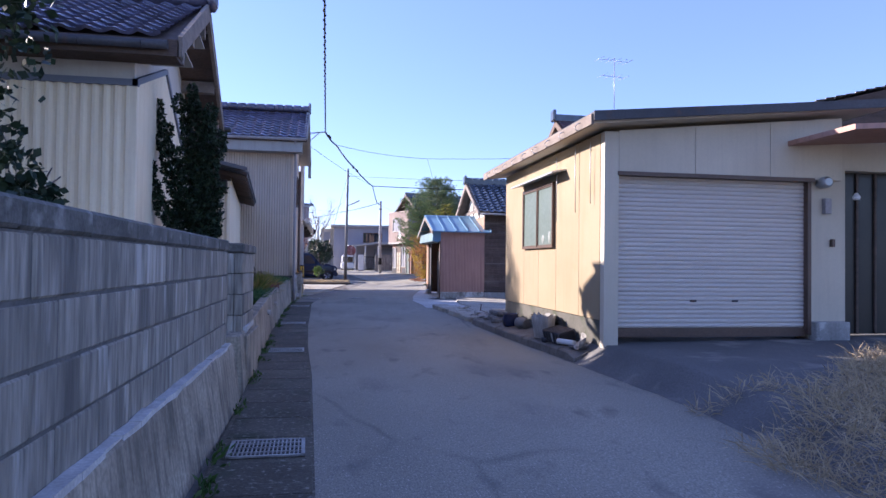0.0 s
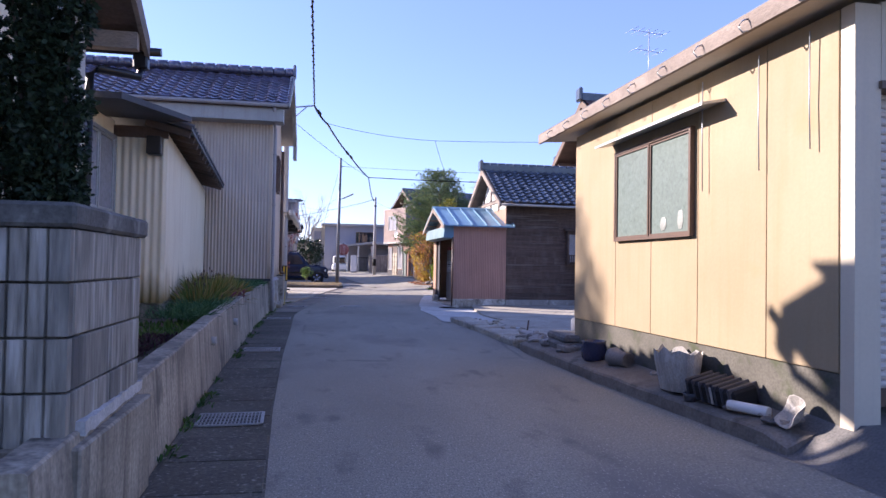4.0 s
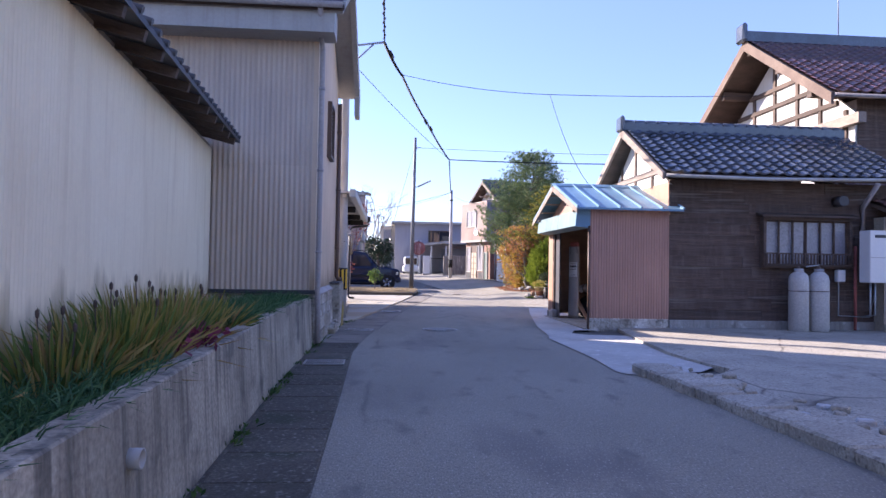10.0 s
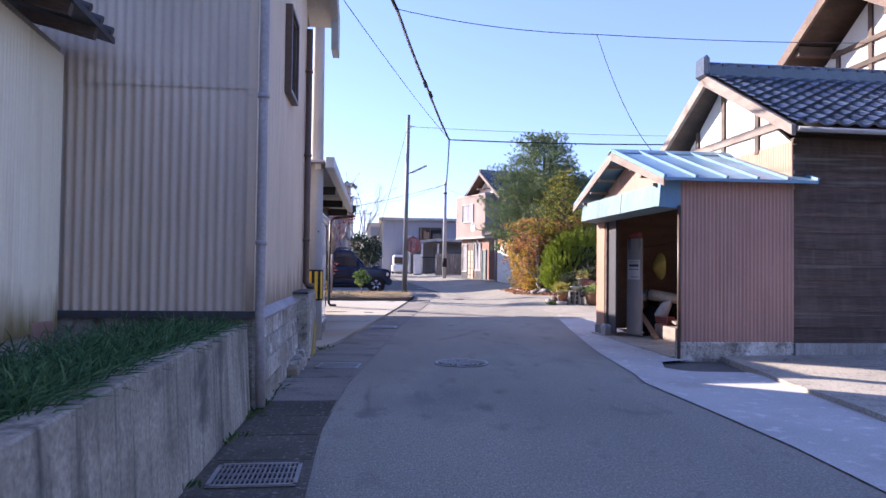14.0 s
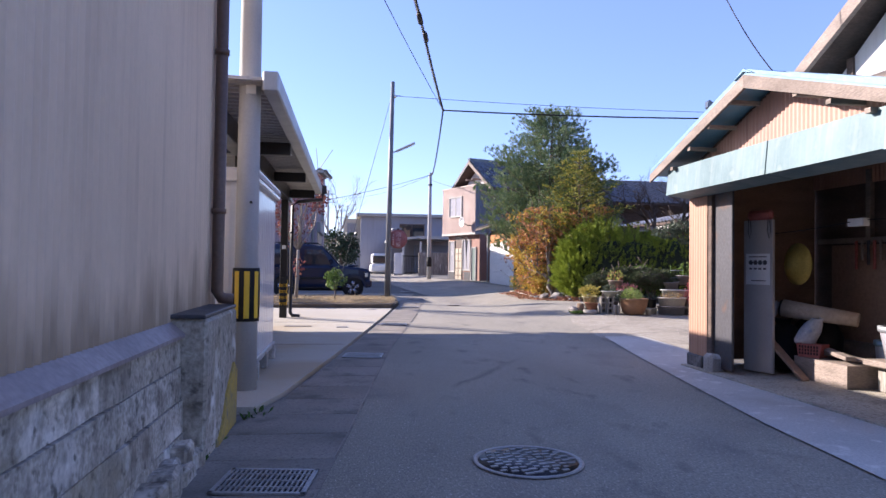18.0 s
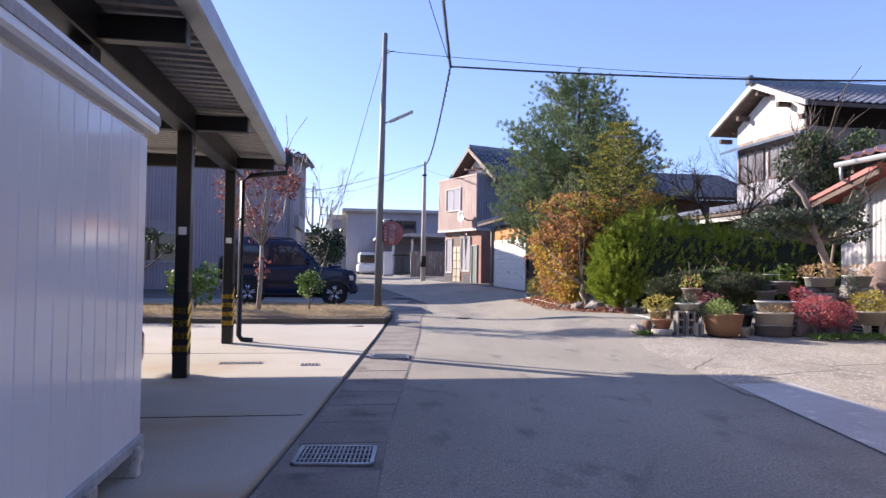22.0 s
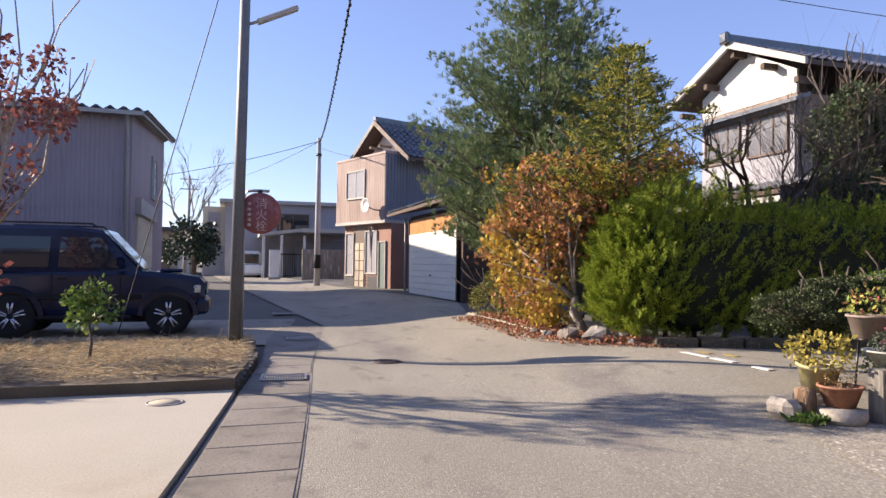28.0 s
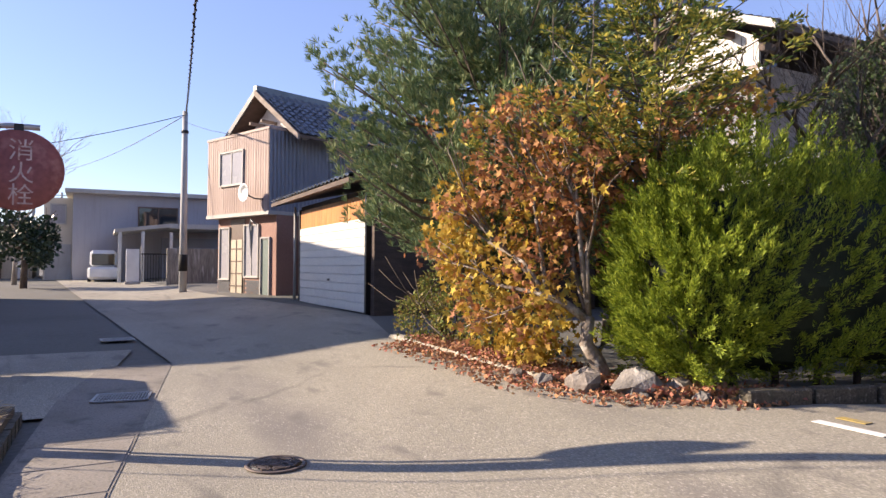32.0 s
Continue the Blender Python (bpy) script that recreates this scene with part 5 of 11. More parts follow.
# ---- right side: garage ----
def garage():
    e = thing("garage", "flat-roofed garage with cream board side wall and steel roller shutter", "garage", "houses")
    x, y0, y1 = 4.05, 10.38, 15.6
    part("base", box(B(), (x - 0.0, y0 + 0.02, -0.4), (x + 0.2, y1, 0.32)), mat("mossy_plinth", (0.15, 0.14, 0.115), (0.09, 0.085, 0.07), 0.95, 2, 40, 0.5, spots=((0.06, 0.07, 0.035), 0.5, 4)), e, "dark mossy concrete plinth")
    body = B()
    box(body, (x + 0.02, y0 + 0.12, 0.32), (x + 0.15, y1, 3.12))
    box(body, (x + 0.15, y1 - 0.12, 0.32), (8.0, y1, 3.12))
    box(body, (x + 0.15, y0 + 0.4, 2.6), (8.0, y1 - 0.12, 3.12))
    part("wall", body, yellow_wall, e)
    # side boards with joints
    edges = [y0 + 0.14, 11.32, 12.36, 13.31, 14.23, 15.6]
    for a, b in zip(edges, edges[1:]):
        part("side_board", bbox((x - 0.01, a + 0.004, 0.33), (x + 0.02, b - 0.004, 3.3), 0.004), yellow_wall, e, "cream wall board")
    part("corner_post", box(B(), (x - 0.005, y0, -0.1), (x + 0.22, y0 + 0.13, 3.3)), pale_wall, e)
    for a, b in ((4.27, 5.5), (5.5, 6.75), (6.75, 8.0)):
        za, zb = 3.27 + (a - 3.74) * 0.103, 3.27 + (b - 3.74) * 0.103
        part("front_board", prism(B(), [(a + 0.004, 2.66), (b - 0.004, 2.66), (b - 0.004, zb), (a + 0.004, za)], "y", y0, y0 + 0.12), pale_wall, e, "pale grey-cream board")
    # roller shutter
    sh = part("roller_shutter", box(B(), (4.28, y0 + 0.16, 0.12), (7.45, y0 + 0.2, 2.66)), shutter_mat, e, "ribbed beige steel roller shutter")
    sl = B()
    prism(sl, [(0.0, 0.004), (-0.018, 0.012), (-0.024, 0.035), (-0.018, 0.06), (0.0, 0.069)], "x", 4.28, 7.45)
    slat = mesh_of("slat", sl)
    slat.materials.append(shutter_mat)
    for i in range(34):
        part("slat", slat, None, sh, m=Matrix.Translation((0, y0 + 0.16, 0.2 + i * 0.072)))
    part("bottom_rail", bbox((4.28, y0 + 0.12, 0.05), (7.45, y0 + 0.17, 0.2), 0.008), brown_metal, sh)
    for xx in (5.55, 6.25):
        part("shutter_handle", bbox((xx - 0.05, y0 + 0.115, 0.62), (xx + 0.05, y0 + 0.15, 0.65), 0.006), dark_roof, sh)
    part("lintel", box(B(), (4.25, y0 - 0.03, 2.62), (7.5, y0 + 0.14, 2.68)), brown_metal, e)
    part("guide_rail", box(B(), (7.44, y0 + 0.05, 0.08), (7.5, y0 + 0.2, 2.64)), brown_metal, e)
    # roof slab with sheet-metal edge
    rf = B()
    prism(rf, [(3.72, 3.41), (8.9, 3.93), (8.9, 4.02), (3.72, 3.51)], "y", 10.04, 16.38)
    part("roof", rf, dark_roof, e, "dark folded sheet-metal roof")
    part("eave_board", box(B(), (3.69, 10.05, 3.32), (3.73, 16.36, 3.48)), grey_wood, e, "weathered eave board")
    part("soffit", prism(B(), [(3.74, 3.34), (8.6, 3.84), (8.6, 3.9), (3.74, 3.4)], "y", 10.08, 16.3), pale_wall, e)
    part("front_fascia", prism(B(), [(3.72, 3.37), (8.9, 3.87), (8.9, 4.0), (3.72, 3.52)], "y", 10.01, 10.04), dark_roof, e)
    hk = mesh_of("gutter_hook", tube(B(), [(0, 0, 0), (-0.05, 0, -0.02), (-0.09, 0, -0.08), (-0.05, 0, -0.13), (0, 0, -0.11)], 0.008, 5))
    hk.materials.append(galv)
    for i in range(9):
        part("gutter_hook", hk, None, e, m=Matrix.Translation((3.69, 10.45 + i * 0.66, 3.43)))
    for y in (10.75, 11.35, 12.2):
        part("hanging_wire", tube(B(), [(3.98, y, 3.2), (3.985, y + 0.01, 2.6), (3.985, y, 2.0 + 0.2 * random.random())], 0.006, 5), galv, e)
    # window with a little hood
    w = window(e, "-x", 12.45, 14.14, 1.56, 2.74, x - 0.01, brown_metal, glass_frost, 2, 0.06, 0.035)
    part("hood", prism(B(), [(3.78, 2.86), (4.06, 2.92), (4.06, 2.95), (3.78, 2.89)], "y", 11.9, 14.35), alu, e, "thin metal window hood")
    ware = mat("stoneware", (0.30, 0.32, 0.29), (0.24, 0.26, 0.235), 0.5, 3, 30, 0.02)
    for y, r, h in ((13.95, 0.05, 0.2), (13.6, 0.06, 0.13), (13.0, 0.07, 0.16), (12.65, 0.06, 0.22)):
        part("vase", lathe(B(), [(r * 0.6, 0), (r, h * 0.4), (r * 0.8, h * 0.8), (r * 0.5, h)], 10, (0, 0, 0)), ware, w, "pale jar behind the frosted pane", m=Matrix.Translation((x - 0.034, y, 1.62)) @ Matrix.Diagonal((0.12, 1, 1, 1)))
    # house front that joins on the right
    for a, b in (((7.52, y0 + 0.1, 0.0), (8.14, y0 + 0.4, 3.4)), ((8.14, y0 + 0.1, 2.85), (14, y0 + 0.4, 3.4)), ((11.2, y0 + 0.1, 0.0), (14, y0 + 0.4, 2.85))):
        part("house_wall", box(B(), a, b), pale_wall, e)
    part("porch_base", bbox((7.5, y0 - 0.05, -0.05), (8.1, y0 + 0.12, 0.3), 0.01), concrete, e)
    part("door_recess", box(B(), (8.0, 12.6, 0.0), (14, 12.7, 3.4)), dark_wood, e, "dark entrance recess")
    dr = part("entrance_door", box(B(), (8.16, 10.72, 0.06), (11.2, 10.78, 2.85)), black_steel, e, "dark lattice entrance door")
    for i in range(9):
        part("door_bar", box(B(), (8.2 + i * 0.34, 10.69, 0.06), (8.24 + i * 0.34, 10.72, 2.85)), dark_wood, dr)
    part("canopy", prism(B(), [(7.05, 3.2), (14, 3.75), (14, 3.84), (7.05, 3.28)], "y", 9.1, 10.4), red_corr, e, "rust-red sheet canopy")
    part("canopy_edge", prism(B(), [(7.7, 3.2), (14, 3.7), (14, 3.75), (7.7, 3.25)], "y", 9.05, 9.1), white_trim, e)
    part("exhaust_hood", lathe(B(), [(0.06, 0), (0.09, 0.02), (0.1, 0.16), (0.05, 0.2)], 14, (7.68, y0 + 0.1 - 0.2, 2.62), "y"), galv, e)
    part("meter", bbox((7.72, y0 + 0.02, 2.1), (7.84, y0 + 0.1, 2.36), 0.01), pvc, e)
    part("switch_box", bbox((7.86, y0 + 0.04, 1.55), (7.92, y0 + 0.1, 1.68), 0.008), brown_metal, e)
    part("wall_lamp", lathe(B(), [(0.05, 0), (0.06, 0.05), (0.02, 0.12)], 12, (8.3, y0 + 0.05, 2.35)), white_paint, e)
    part("tiled_roof_behind", prism(B(), [(8.9, 3.9), (8.9, 4.5), (15.5, 6.25), (15.5, 3.9)], "y", 13.2, 17), dark_wood, e)
    tile_roof(e, (8.8, 17.0, 4.52), (0, -1, 0), (6.6, 0, 1.75), 3.8, 5.2, tile_grey, keep=160)
    # a low building: everything drawn to 1 : 1.14, then set on its raised ground
    moved(e, Matrix.Translation((3.42, 9.52, 0.565)) @ Matrix.Diagonal((0.877, 0.929, 0.824, 1)) @ Matrix.Translation((-4.05, -10.38, -0.33)))


garage()


# ---- right side: timber shed with the blue roof, timber house ----
def shed():
    inner_wood = mat("brown_inner_boards", (0.34, 0.22, 0.15), (0.24, 0.155, 0.105), 0.85, 2, 25, 0.3, stretch=(1, 1, 4))
    e = thing("shed", "open-fronted shed with red-brown corrugated walls and a blue metal roof", "shed", "houses")
    x0, x1, y0, y1 = 4.0, 5.65, 25.72, 29.2
    part("foundation", noisy(bbox((x0 - 0.02, y0 - 0.02, -0.05), (x1, y0 + 0.14, 0.24), 0.015), 0.01, 4), stained_found, e, "rough stained concrete footing")
    part("foundation", noisy(bbox((x0 - 0.03, y1 - 0.35, -0.05), (x0 + 0.12, y1, 0.17), 0.015), 0.01, 4), stone, e)
    part("south_wall", box(B(), (x0 + 0.02, y0 + 0.02, 0.14), (x1, y0 + 0.06, 2.45)), dark_wood, e)
    part("south_cladding", corr((x0, y0), (x1, y0), 0.23, 2.48, 0.055, 0.012, 0.004, True), red_corr, e, "red-brown corrugated iron")
    part("north_wall", box(B(), (x0 + 0.02, y1 - 0.06, 0.1), (x1, y1, 2.45)), inner_wood, e)
    part("east_wall", box(B(), (x1 + 0.35, y0 + 0.05, 0.0), (x1 + 0.4, y1 + 0.0, 2.6)), inner_wood, e)
    part("north_front", box(B(), (x0 + 0.01, y1 - 0.42, 0.14), (x0 + 0.05, y1, 2.12)), dark_wood, e)
    part("north_front_cladding", corr((x0, y1), (x0, y1 - 0.42), 0.17, 2.14, 0.06, 0.012, 0.0, True), orange_corr, e, "salmon corrugated iron")
    part("gable_cladding", corr((x0, y1 - 0.1), (x0, y0), 2.4, 2.5, 0.06, 0.012, 0.0, True, top=lambda s: 2.42 + 0.62 * (1 - abs(2 * s - 1))), red_corr, e)
    part("gable_back", prism(B(), [(y0, 2.1), (y0, 2.45), (27.46, 3.06), (y1, 2.45), (y1, 2.1)], "x", x0 + 0.015, x0 + 0.05), dark_wood, e)
    part("sliding_door", bbox((x0 + 0.05, y1 - 0.86, 0.06), (x0 + 0.08, y1 - 0.4, 2.1), 0.005), dark_roof, e, "dark sheet-metal door leaf pushed aside")
    post = mesh_of("post", bbox((-0.05, -0.05, 0.05), (0.05, 0.05, 2.4), 0.006))
    post.materials.append(dark_wood)
    for x, y in ((x0 + 0.06, y0 + 0.06), (x0 + 0.06, y1 - 0.45)):
        part("post", post, None, e, m=Matrix.Translation((x, y, 0)))
    part("corner_pipe", tube(B(), [(x0 - 0.03, y0 - 0.03, 0.0), (x0 - 0.03, y0 - 0.03, 2.1)], 0.025, 8), brown_metal, e)
    # shutter box of pale blue sheet
    for a, b, t in ((y0 + 0.05, 27.2, 4), (27.22, y1 + 0.02, -3)):
        part("shutter_box", prism(B(), [(x0 - 0.3, 2.1), (x0 - 0.27, 2.42), (x0 + 0.0, 2.44), (x0 + 0.0, 2.06)], "y", a, b), pale_blue, e, "dented pale blue sheet box")
    part("shutter_box_end", prism(B(), [(x0 - 0.31, 2.09), (x0 - 0.28, 2.44), (x0 + 0.1, 2.46), (x0 + 0.1, 2.05)], "y", y0 + 0.0, y0 + 0.05), blue_roof, e)
    # roof: two slopes, ridge along x
    rf = B()
    prism(rf, [(y0 - 0.25, 2.46), (27.46, 3.13), (y1 + 0.35, 2.42), (y1 + 0.35, 2.38), (27.46, 3.08), (y0 - 0.25, 2.42)], "x", x0 - 0.35, 5.85)
    part("roof", rf, blue_roof, e, "blue standing-seam metal roof")
    up = Vector((0, 27.46 - y0 + 0.25, 0.67))
    seam = mesh_of("seam", box(B(), (-0.018, 0, 0), (0.018, up.length, 0.035)))
    seam.materials.append(blue_roof)
    sb = mesh_of("seam_back", box(B(), (-0.018, 0, 0), (0.018, up.length + 0.1, 0.035)))
    sb.materials.append(blue_roof)
    tilt = math.degrees(math.atan2(up.z, up.y))
    for i in range(6):
        part("seam", seam, None, e, m=pose(x0 - 0.33 + i * 0.436, y0 - 0.25, 2.462, tilt, 0, 0))
        part("seam_back", sb, None, e, m=pose(x0 - 0.33 + i * 0.436, 27.46, 3.132, -tilt, 0, 0))
    part("ridge_cap", prism(B(), [(27.3, 3.09), (27.46, 3.17), (27.62, 3.09), (27.46, 3.14)], "x", x0 - 0.37, 5.86), blue_roof, e)
    bb = B()
    prism(bb, [(y0 - 0.26, 2.34), (y0 - 0.26, 2.44), (27.46, 3.11), (27.46, 2.98)], "x", x0 - 0.36, x0 - 0.33)
    part("barge_board", bb, grey_wood, e, "flaking pale barge board")
    bb = B()
    prism(bb, [(y1 + 0.35, 2.3), (y1 + 0.35, 2.4), (27.46, 3.11), (27.46, 2.98)], "x", x0 - 0.362, x0 - 0.335)
    part("barge_board", bb, grey_wood, e)
    lath = mesh_of("lath", box(B(), (x0 - 0.33, -0.03, -0.05), (x0 - 0.0, 0.03, -0.01)))
    lath.materials.append(grey_wood)
    for k in range(4):
        for sgn in (-1, 1):
            yy = 27.46 + sgn * (0.3 + 0.42 * k)
            part("lath", lath, None, e, m=Matrix.Translation((0, yy, 3.06 - 0.4 * abs(yy - 27.46))))
    # inside
    part("floor", box(B(), (x0 - 0.1, y0 + 0.05, -0.02), (x1 + 0.35, y1, 0.03)), yard_conc, e, "dusty concrete floor")
    part("back_boards", box(B(), (x1 + 0.28, y0 + 0.1, 0.0), (x1 + 0.34, y1 - 0.1, 2.6)), inner_wood, e)


shed()


def shed_clutter():
    card = mat("pale_board_panel", (0.38, 0.36, 0.34), (0.32, 0.305, 0.285), 0.7, 2, 30, 0.03, streak=((0.3, 0.28, 0.26), 0.4), fine_amt=0.15)
    lk = thing("locker", "tall pale board panel with a paper notice", "panel", at=pose(4.43, 28.43, 0.05, 0, 0, -67.6))
    part("body", bbox((-0.18, -0.015, 0), (0.18, 0.03, 1.71), 0.006), card, lk)
    part("notice", bbox((-0.15, -0.02, 0.98), (0.15, -0.0155, 1.33), 0.001), white_paint, lk, "white paper notice with four dark rings")
    bm = B()
    for k in range(4):
        lathe(bm, [(0.014, 0), (0.028, 0.0), (0.028, 0.002), (0.014, 0.002)], 12, (-0.085 + k * 0.058, -0.0225, 1.23), "y")
        box(bm, (-0.105 + k * 0.058, -0.0225, 1.15), (-0.07 + k * 0.058, -0.0203, 1.17))
    box(bm, (-0.11, -0.0225, 1.29), (0.11, -0.0203, 1.3))
    box(bm, (-0.08, -0.0225, 1.02), (0.1, -0.0203, 1.03))
    tagged(part("printed_mark", bm, dark_roof, lk), kind="stuff")
    part("red_rack", bbox((-0.14, -0.03, 1.71), (0.17, 0.05, 1.82), 0.03), red_paint, lk, "red cloth bundle on top")
    for x in (-0.11, 0.13):
        part("cord", tube(B(), [(x, -0.024, 1.72), (x - 0.01, -0.024, 1.58), (x + 0.015, -0.024, 1.5), (x + 0.03, -0.024, 1.58), (x + 0.02, -0.024, 1.7)], 0.004, 5), dark_roof, lk)
    hat = mat("yellow_straw", (0.55, 0.42, 0.10), (0.48, 0.36, 0.08), 0.8, 3, 40, 0.2)
    solid("straw_hat", lathe(B(), [(0.3, -0.01), (0.3, 0.0), (0.22, 0.05), (0.1, 0.14), (0.0, 0.16), (0.0, 0.14), (0.1, 0.12), (0.22, 0.03)], 24, (0, 0, 0), "x"), hat, "wide yellow woven straw hat hanging on the shed wall", "hat", at=pose(4.9, 28.42, 1.27, 0, 0, 180) @ Matrix.Diagonal((0.8, 0.8, 0.8, 1)))
    bag = mat("white_sack", (0.55, 0.55, 0.56), (0.44, 0.45, 0.47), 0.5, 5, 20, 0.3, spots=((0.12, 0.2, 0.4), 0.3, 6))
    brown_card = mat("brown_card", (0.34, 0.22, 0.15), (0.28, 0.18, 0.125), 0.85, 2, 25, 0.1)
    cream = mat("cream_sheet_roll", (0.52, 0.44, 0.34), (0.44, 0.37, 0.28), 0.7, 2, 25, 0.1)
    sack_mesh = lambda k: noisy(lathe(B(), [(0.1, -0.24), (0.17, -0.2), (0.19, -0.08), (0.18, 0.06), (0.13, 0.16), (0.05, 0.22), (0.07, 0.26), (0.01, 0.25)], 16), 0.05, 6, k)
    bxw = thing("wooden_crate", "low grey wooden crate on the shed floor", "crate")
    for a, b in (((4.72, 27.42, 0.03), (4.75, 28.22, 0.26)), ((5.22, 27.42, 0.03), (5.25, 28.22, 0.26)), ((4.75, 27.42, 0.03), (5.22, 27.45, 0.26)), ((4.75, 28.19, 0.03), (5.22, 28.22, 0.26)), ((4.75, 27.45, 0.23), (5.22, 28.19, 0.26))):
        part("board", box(B(), a, b), grey_wood, bxw)
    bk = thing("red_basket", "red plastic basket on the wooden crate", "basket", at=pose(4.84, 28.08, 0.262, 0, 0, -60))
    part("tub", prism(B(), [(-0.11, 0), (0.11, 0), (0.13, 0.14), (-0.13, 0.14)], "y", -0.1, 0.1), red_paint, bk)
    for k in range(7):
        for z in (0.03, 0.065, 0.1):
            part("slot", box(B(), (-0.1 + k * 0.03, -0.106, z), (-0.085 + k * 0.03, -0.099, z + 0.025)), black_rubber, bk)
    solid("sack", sack_mesh(4.8), bag, "white printed plastic sack lying on the basket", "sack", "sacks in the shed", at=pose(4.86, 28.14, 0.53, 25, 20, 20) @ Matrix.Diagonal((0.55, 0.55, 0.75, 1)))
    solid("sack", sack_mesh(2.2), bag, "crumpled white plastic bag by the panel", "sack", "sacks in the shed", at=pose(4.66, 28.52, 0.75, 40, 0, 50) @ Matrix.Diagonal((0.4, 0.4, 0.4, 1)))
    solid("sack", sack_mesh(1.1), black_rubber, "large black plastic sack on the shed floor", "sack", "sacks in the shed", at=pose(5.3, 28.6, 0.38, 10, 5, -10) @ Matrix.Diagonal((1.5, 1.5, 1.3, 1)))
    solid("sack", sack_mesh(7.3), black_rubber, "black plastic sack behind the panel", "sack", "sacks in the shed", at=pose(4.85, 28.6, 0.33, 0, 5, 60) @ Matrix.Diagonal((1.1, 1.1, 1.2, 1)))
    solid("paper_roll", lathe(B(), [(0.085, 0), (0.1, 0.0), (0.075, 0.75), (0.06, 0.75), (0.06, 0.02), (0.0, 0.02)], 18, axis="x"), cream, "long cream paper roll with an open end", "roll", at=pose(4.72, 28.42, 0.77, 0, 7, -50))
    # flat black disc stands for the shade inside the roll's open mouth
    solid("roll_stopper", lathe(B(), [(0.0, -0.012), (0.09, -0.01), (0.094, 0.01), (0.0, 0.012)], 18, axis="x"), black_rubber, "black disc standing for the dark mouth of the roll", "cap", at=pose(4.712, 28.43, 0.772, 0, 7, -50))
    for x, y, z, a, lb in ((4.98, 27.75, 0.3, 8, "pale timber offcut on the wooden crate"), (4.92, 27.9, 0.34, -14, "pale timber offcut on the wooden crate"), (5.05, 27.6, 0.28, 3, "pale timber offcut on the wooden crate")):
        solid("timber_plank", bbox((-0.05, -0.42, -0.02), (0.05, 0.42, 0.02), 0.005), grey_wood, lb, "plank", "planks in the shed", at=pose(x, y, z, 3, 0, a))
    solid("timber_plank", bbox((-0.05, -0.4, -0.015), (0.05, 0.4, 0.015), 0.004), brown_card, "brown board leaning in the shed", "plank", "planks in the shed", at=pose(4.58, 28.22, 0.27, 36, 0, 8))
    solid("work_bench", bbox((4.85, 26.0, 0.28), (5.7, 27.38, 0.34), 0.01), grey_wood, "low grey wooden bench in the shed", "bench")
    for y in (26.15, 27.2):
        solid("bench_block", bbox((4.95, y - 0.1, 0.03), (5.6, y + 0.1, 0.285), 0.01), block_mat, "concrete block under the shed bench", "block", "blocks in the shed")
    for x, y, r, h, mt, lb in ((5.15, 27.1, 0.27, 0.3, glass_grey, "translucent grey plastic tub with a lid"), (5.25, 26.5, 0.3, 0.36, glass_grey, "translucent grey plastic tub with a lid"), (5.45, 27.62, 0.2, 0.42, galv, "dull metal bucket with a lid")):
        tb = thing("storage_tub", lb, "tub", "tubs in the shed", pose(x, y, 0.34 if x < 5.4 else 0.03))
        part("tub", lathe(B(), [(r * 0.8, 0), (r, h), (r * 0.97, h), (r * 0.77, 0.02), (0.0, 0.02)], 20), mt, tb)
        part("lid", lathe(B(), [(r * 1.05, h - 0.02), (r * 1.06, h + 0.03), (r * 0.9, h + 0.035), (r * 0.85, h + 0.01), (0.0, h + 0.02)], 20), galv if mt is glass_grey else blue_roof, tb)
    solid("leaning_panel", bbox((5.58, 27.3, 0.4), (5.62, 28.75, 1.5), 0.006), brown_card, "brown board leaning on the shed wall", "board")
    solid("leaning_panel", bbox((5.63, 26.0, 0.03), (5.67, 27.28, 1.62), 0.006), brown_card, "brown board leaning on the shed wall", "board")
    solid("panel_base", bbox((5.5, 27.3, 0.03), (5.75, 28.75, 0.405), 0.01), grey_wood, "dark timber base under a board", "base")
    rk = thing("shed_rail", "timber rail with hanging cords on the shed wall", "rail")
    part("rail", bbox((5.55, 26.0, 1.52), (5.6, 28.95, 1.58), 0.005), grey_wood, rk)
    for y in (26.6, 27.55, 28.2):
        part("stud", bbox((5.6, y - 0.035, 1.5), (5.66, y + 0.035, 2.35), 0.004), grey_wood, rk)
    for k in range(7):
        y = 27.75 + k * 0.09
        part("hanging_tool", bbox((5.52, y - 0.012, 1.22 + 0.05 * (k % 3)), (5.545, y + 0.012, 1.54), 0.003), (red_paint, dark_roof, grey_wood)[k % 3], rk)
    cable("wire", [(4.5, 28.6, 1.6), (5.0, 27.6, 1.72), (5.2, 26.2, 1.78)], 0.005, 0.02, "thin pale line strung across the shed")
    solid("wire_box", bbox((4.96, 27.5, 1.66), (5.04, 27.72, 1.74), 0.006), white_paint, "small white clip box on a line", "clip")
    solid("foot_stone", noisy(bbox((3.9, 28.55, 0.0), (4.12, 28.72, 0.22), 0.04), 0.02, 6), concrete, "small concrete stub at the shed post", "stub")


shed_clutter()


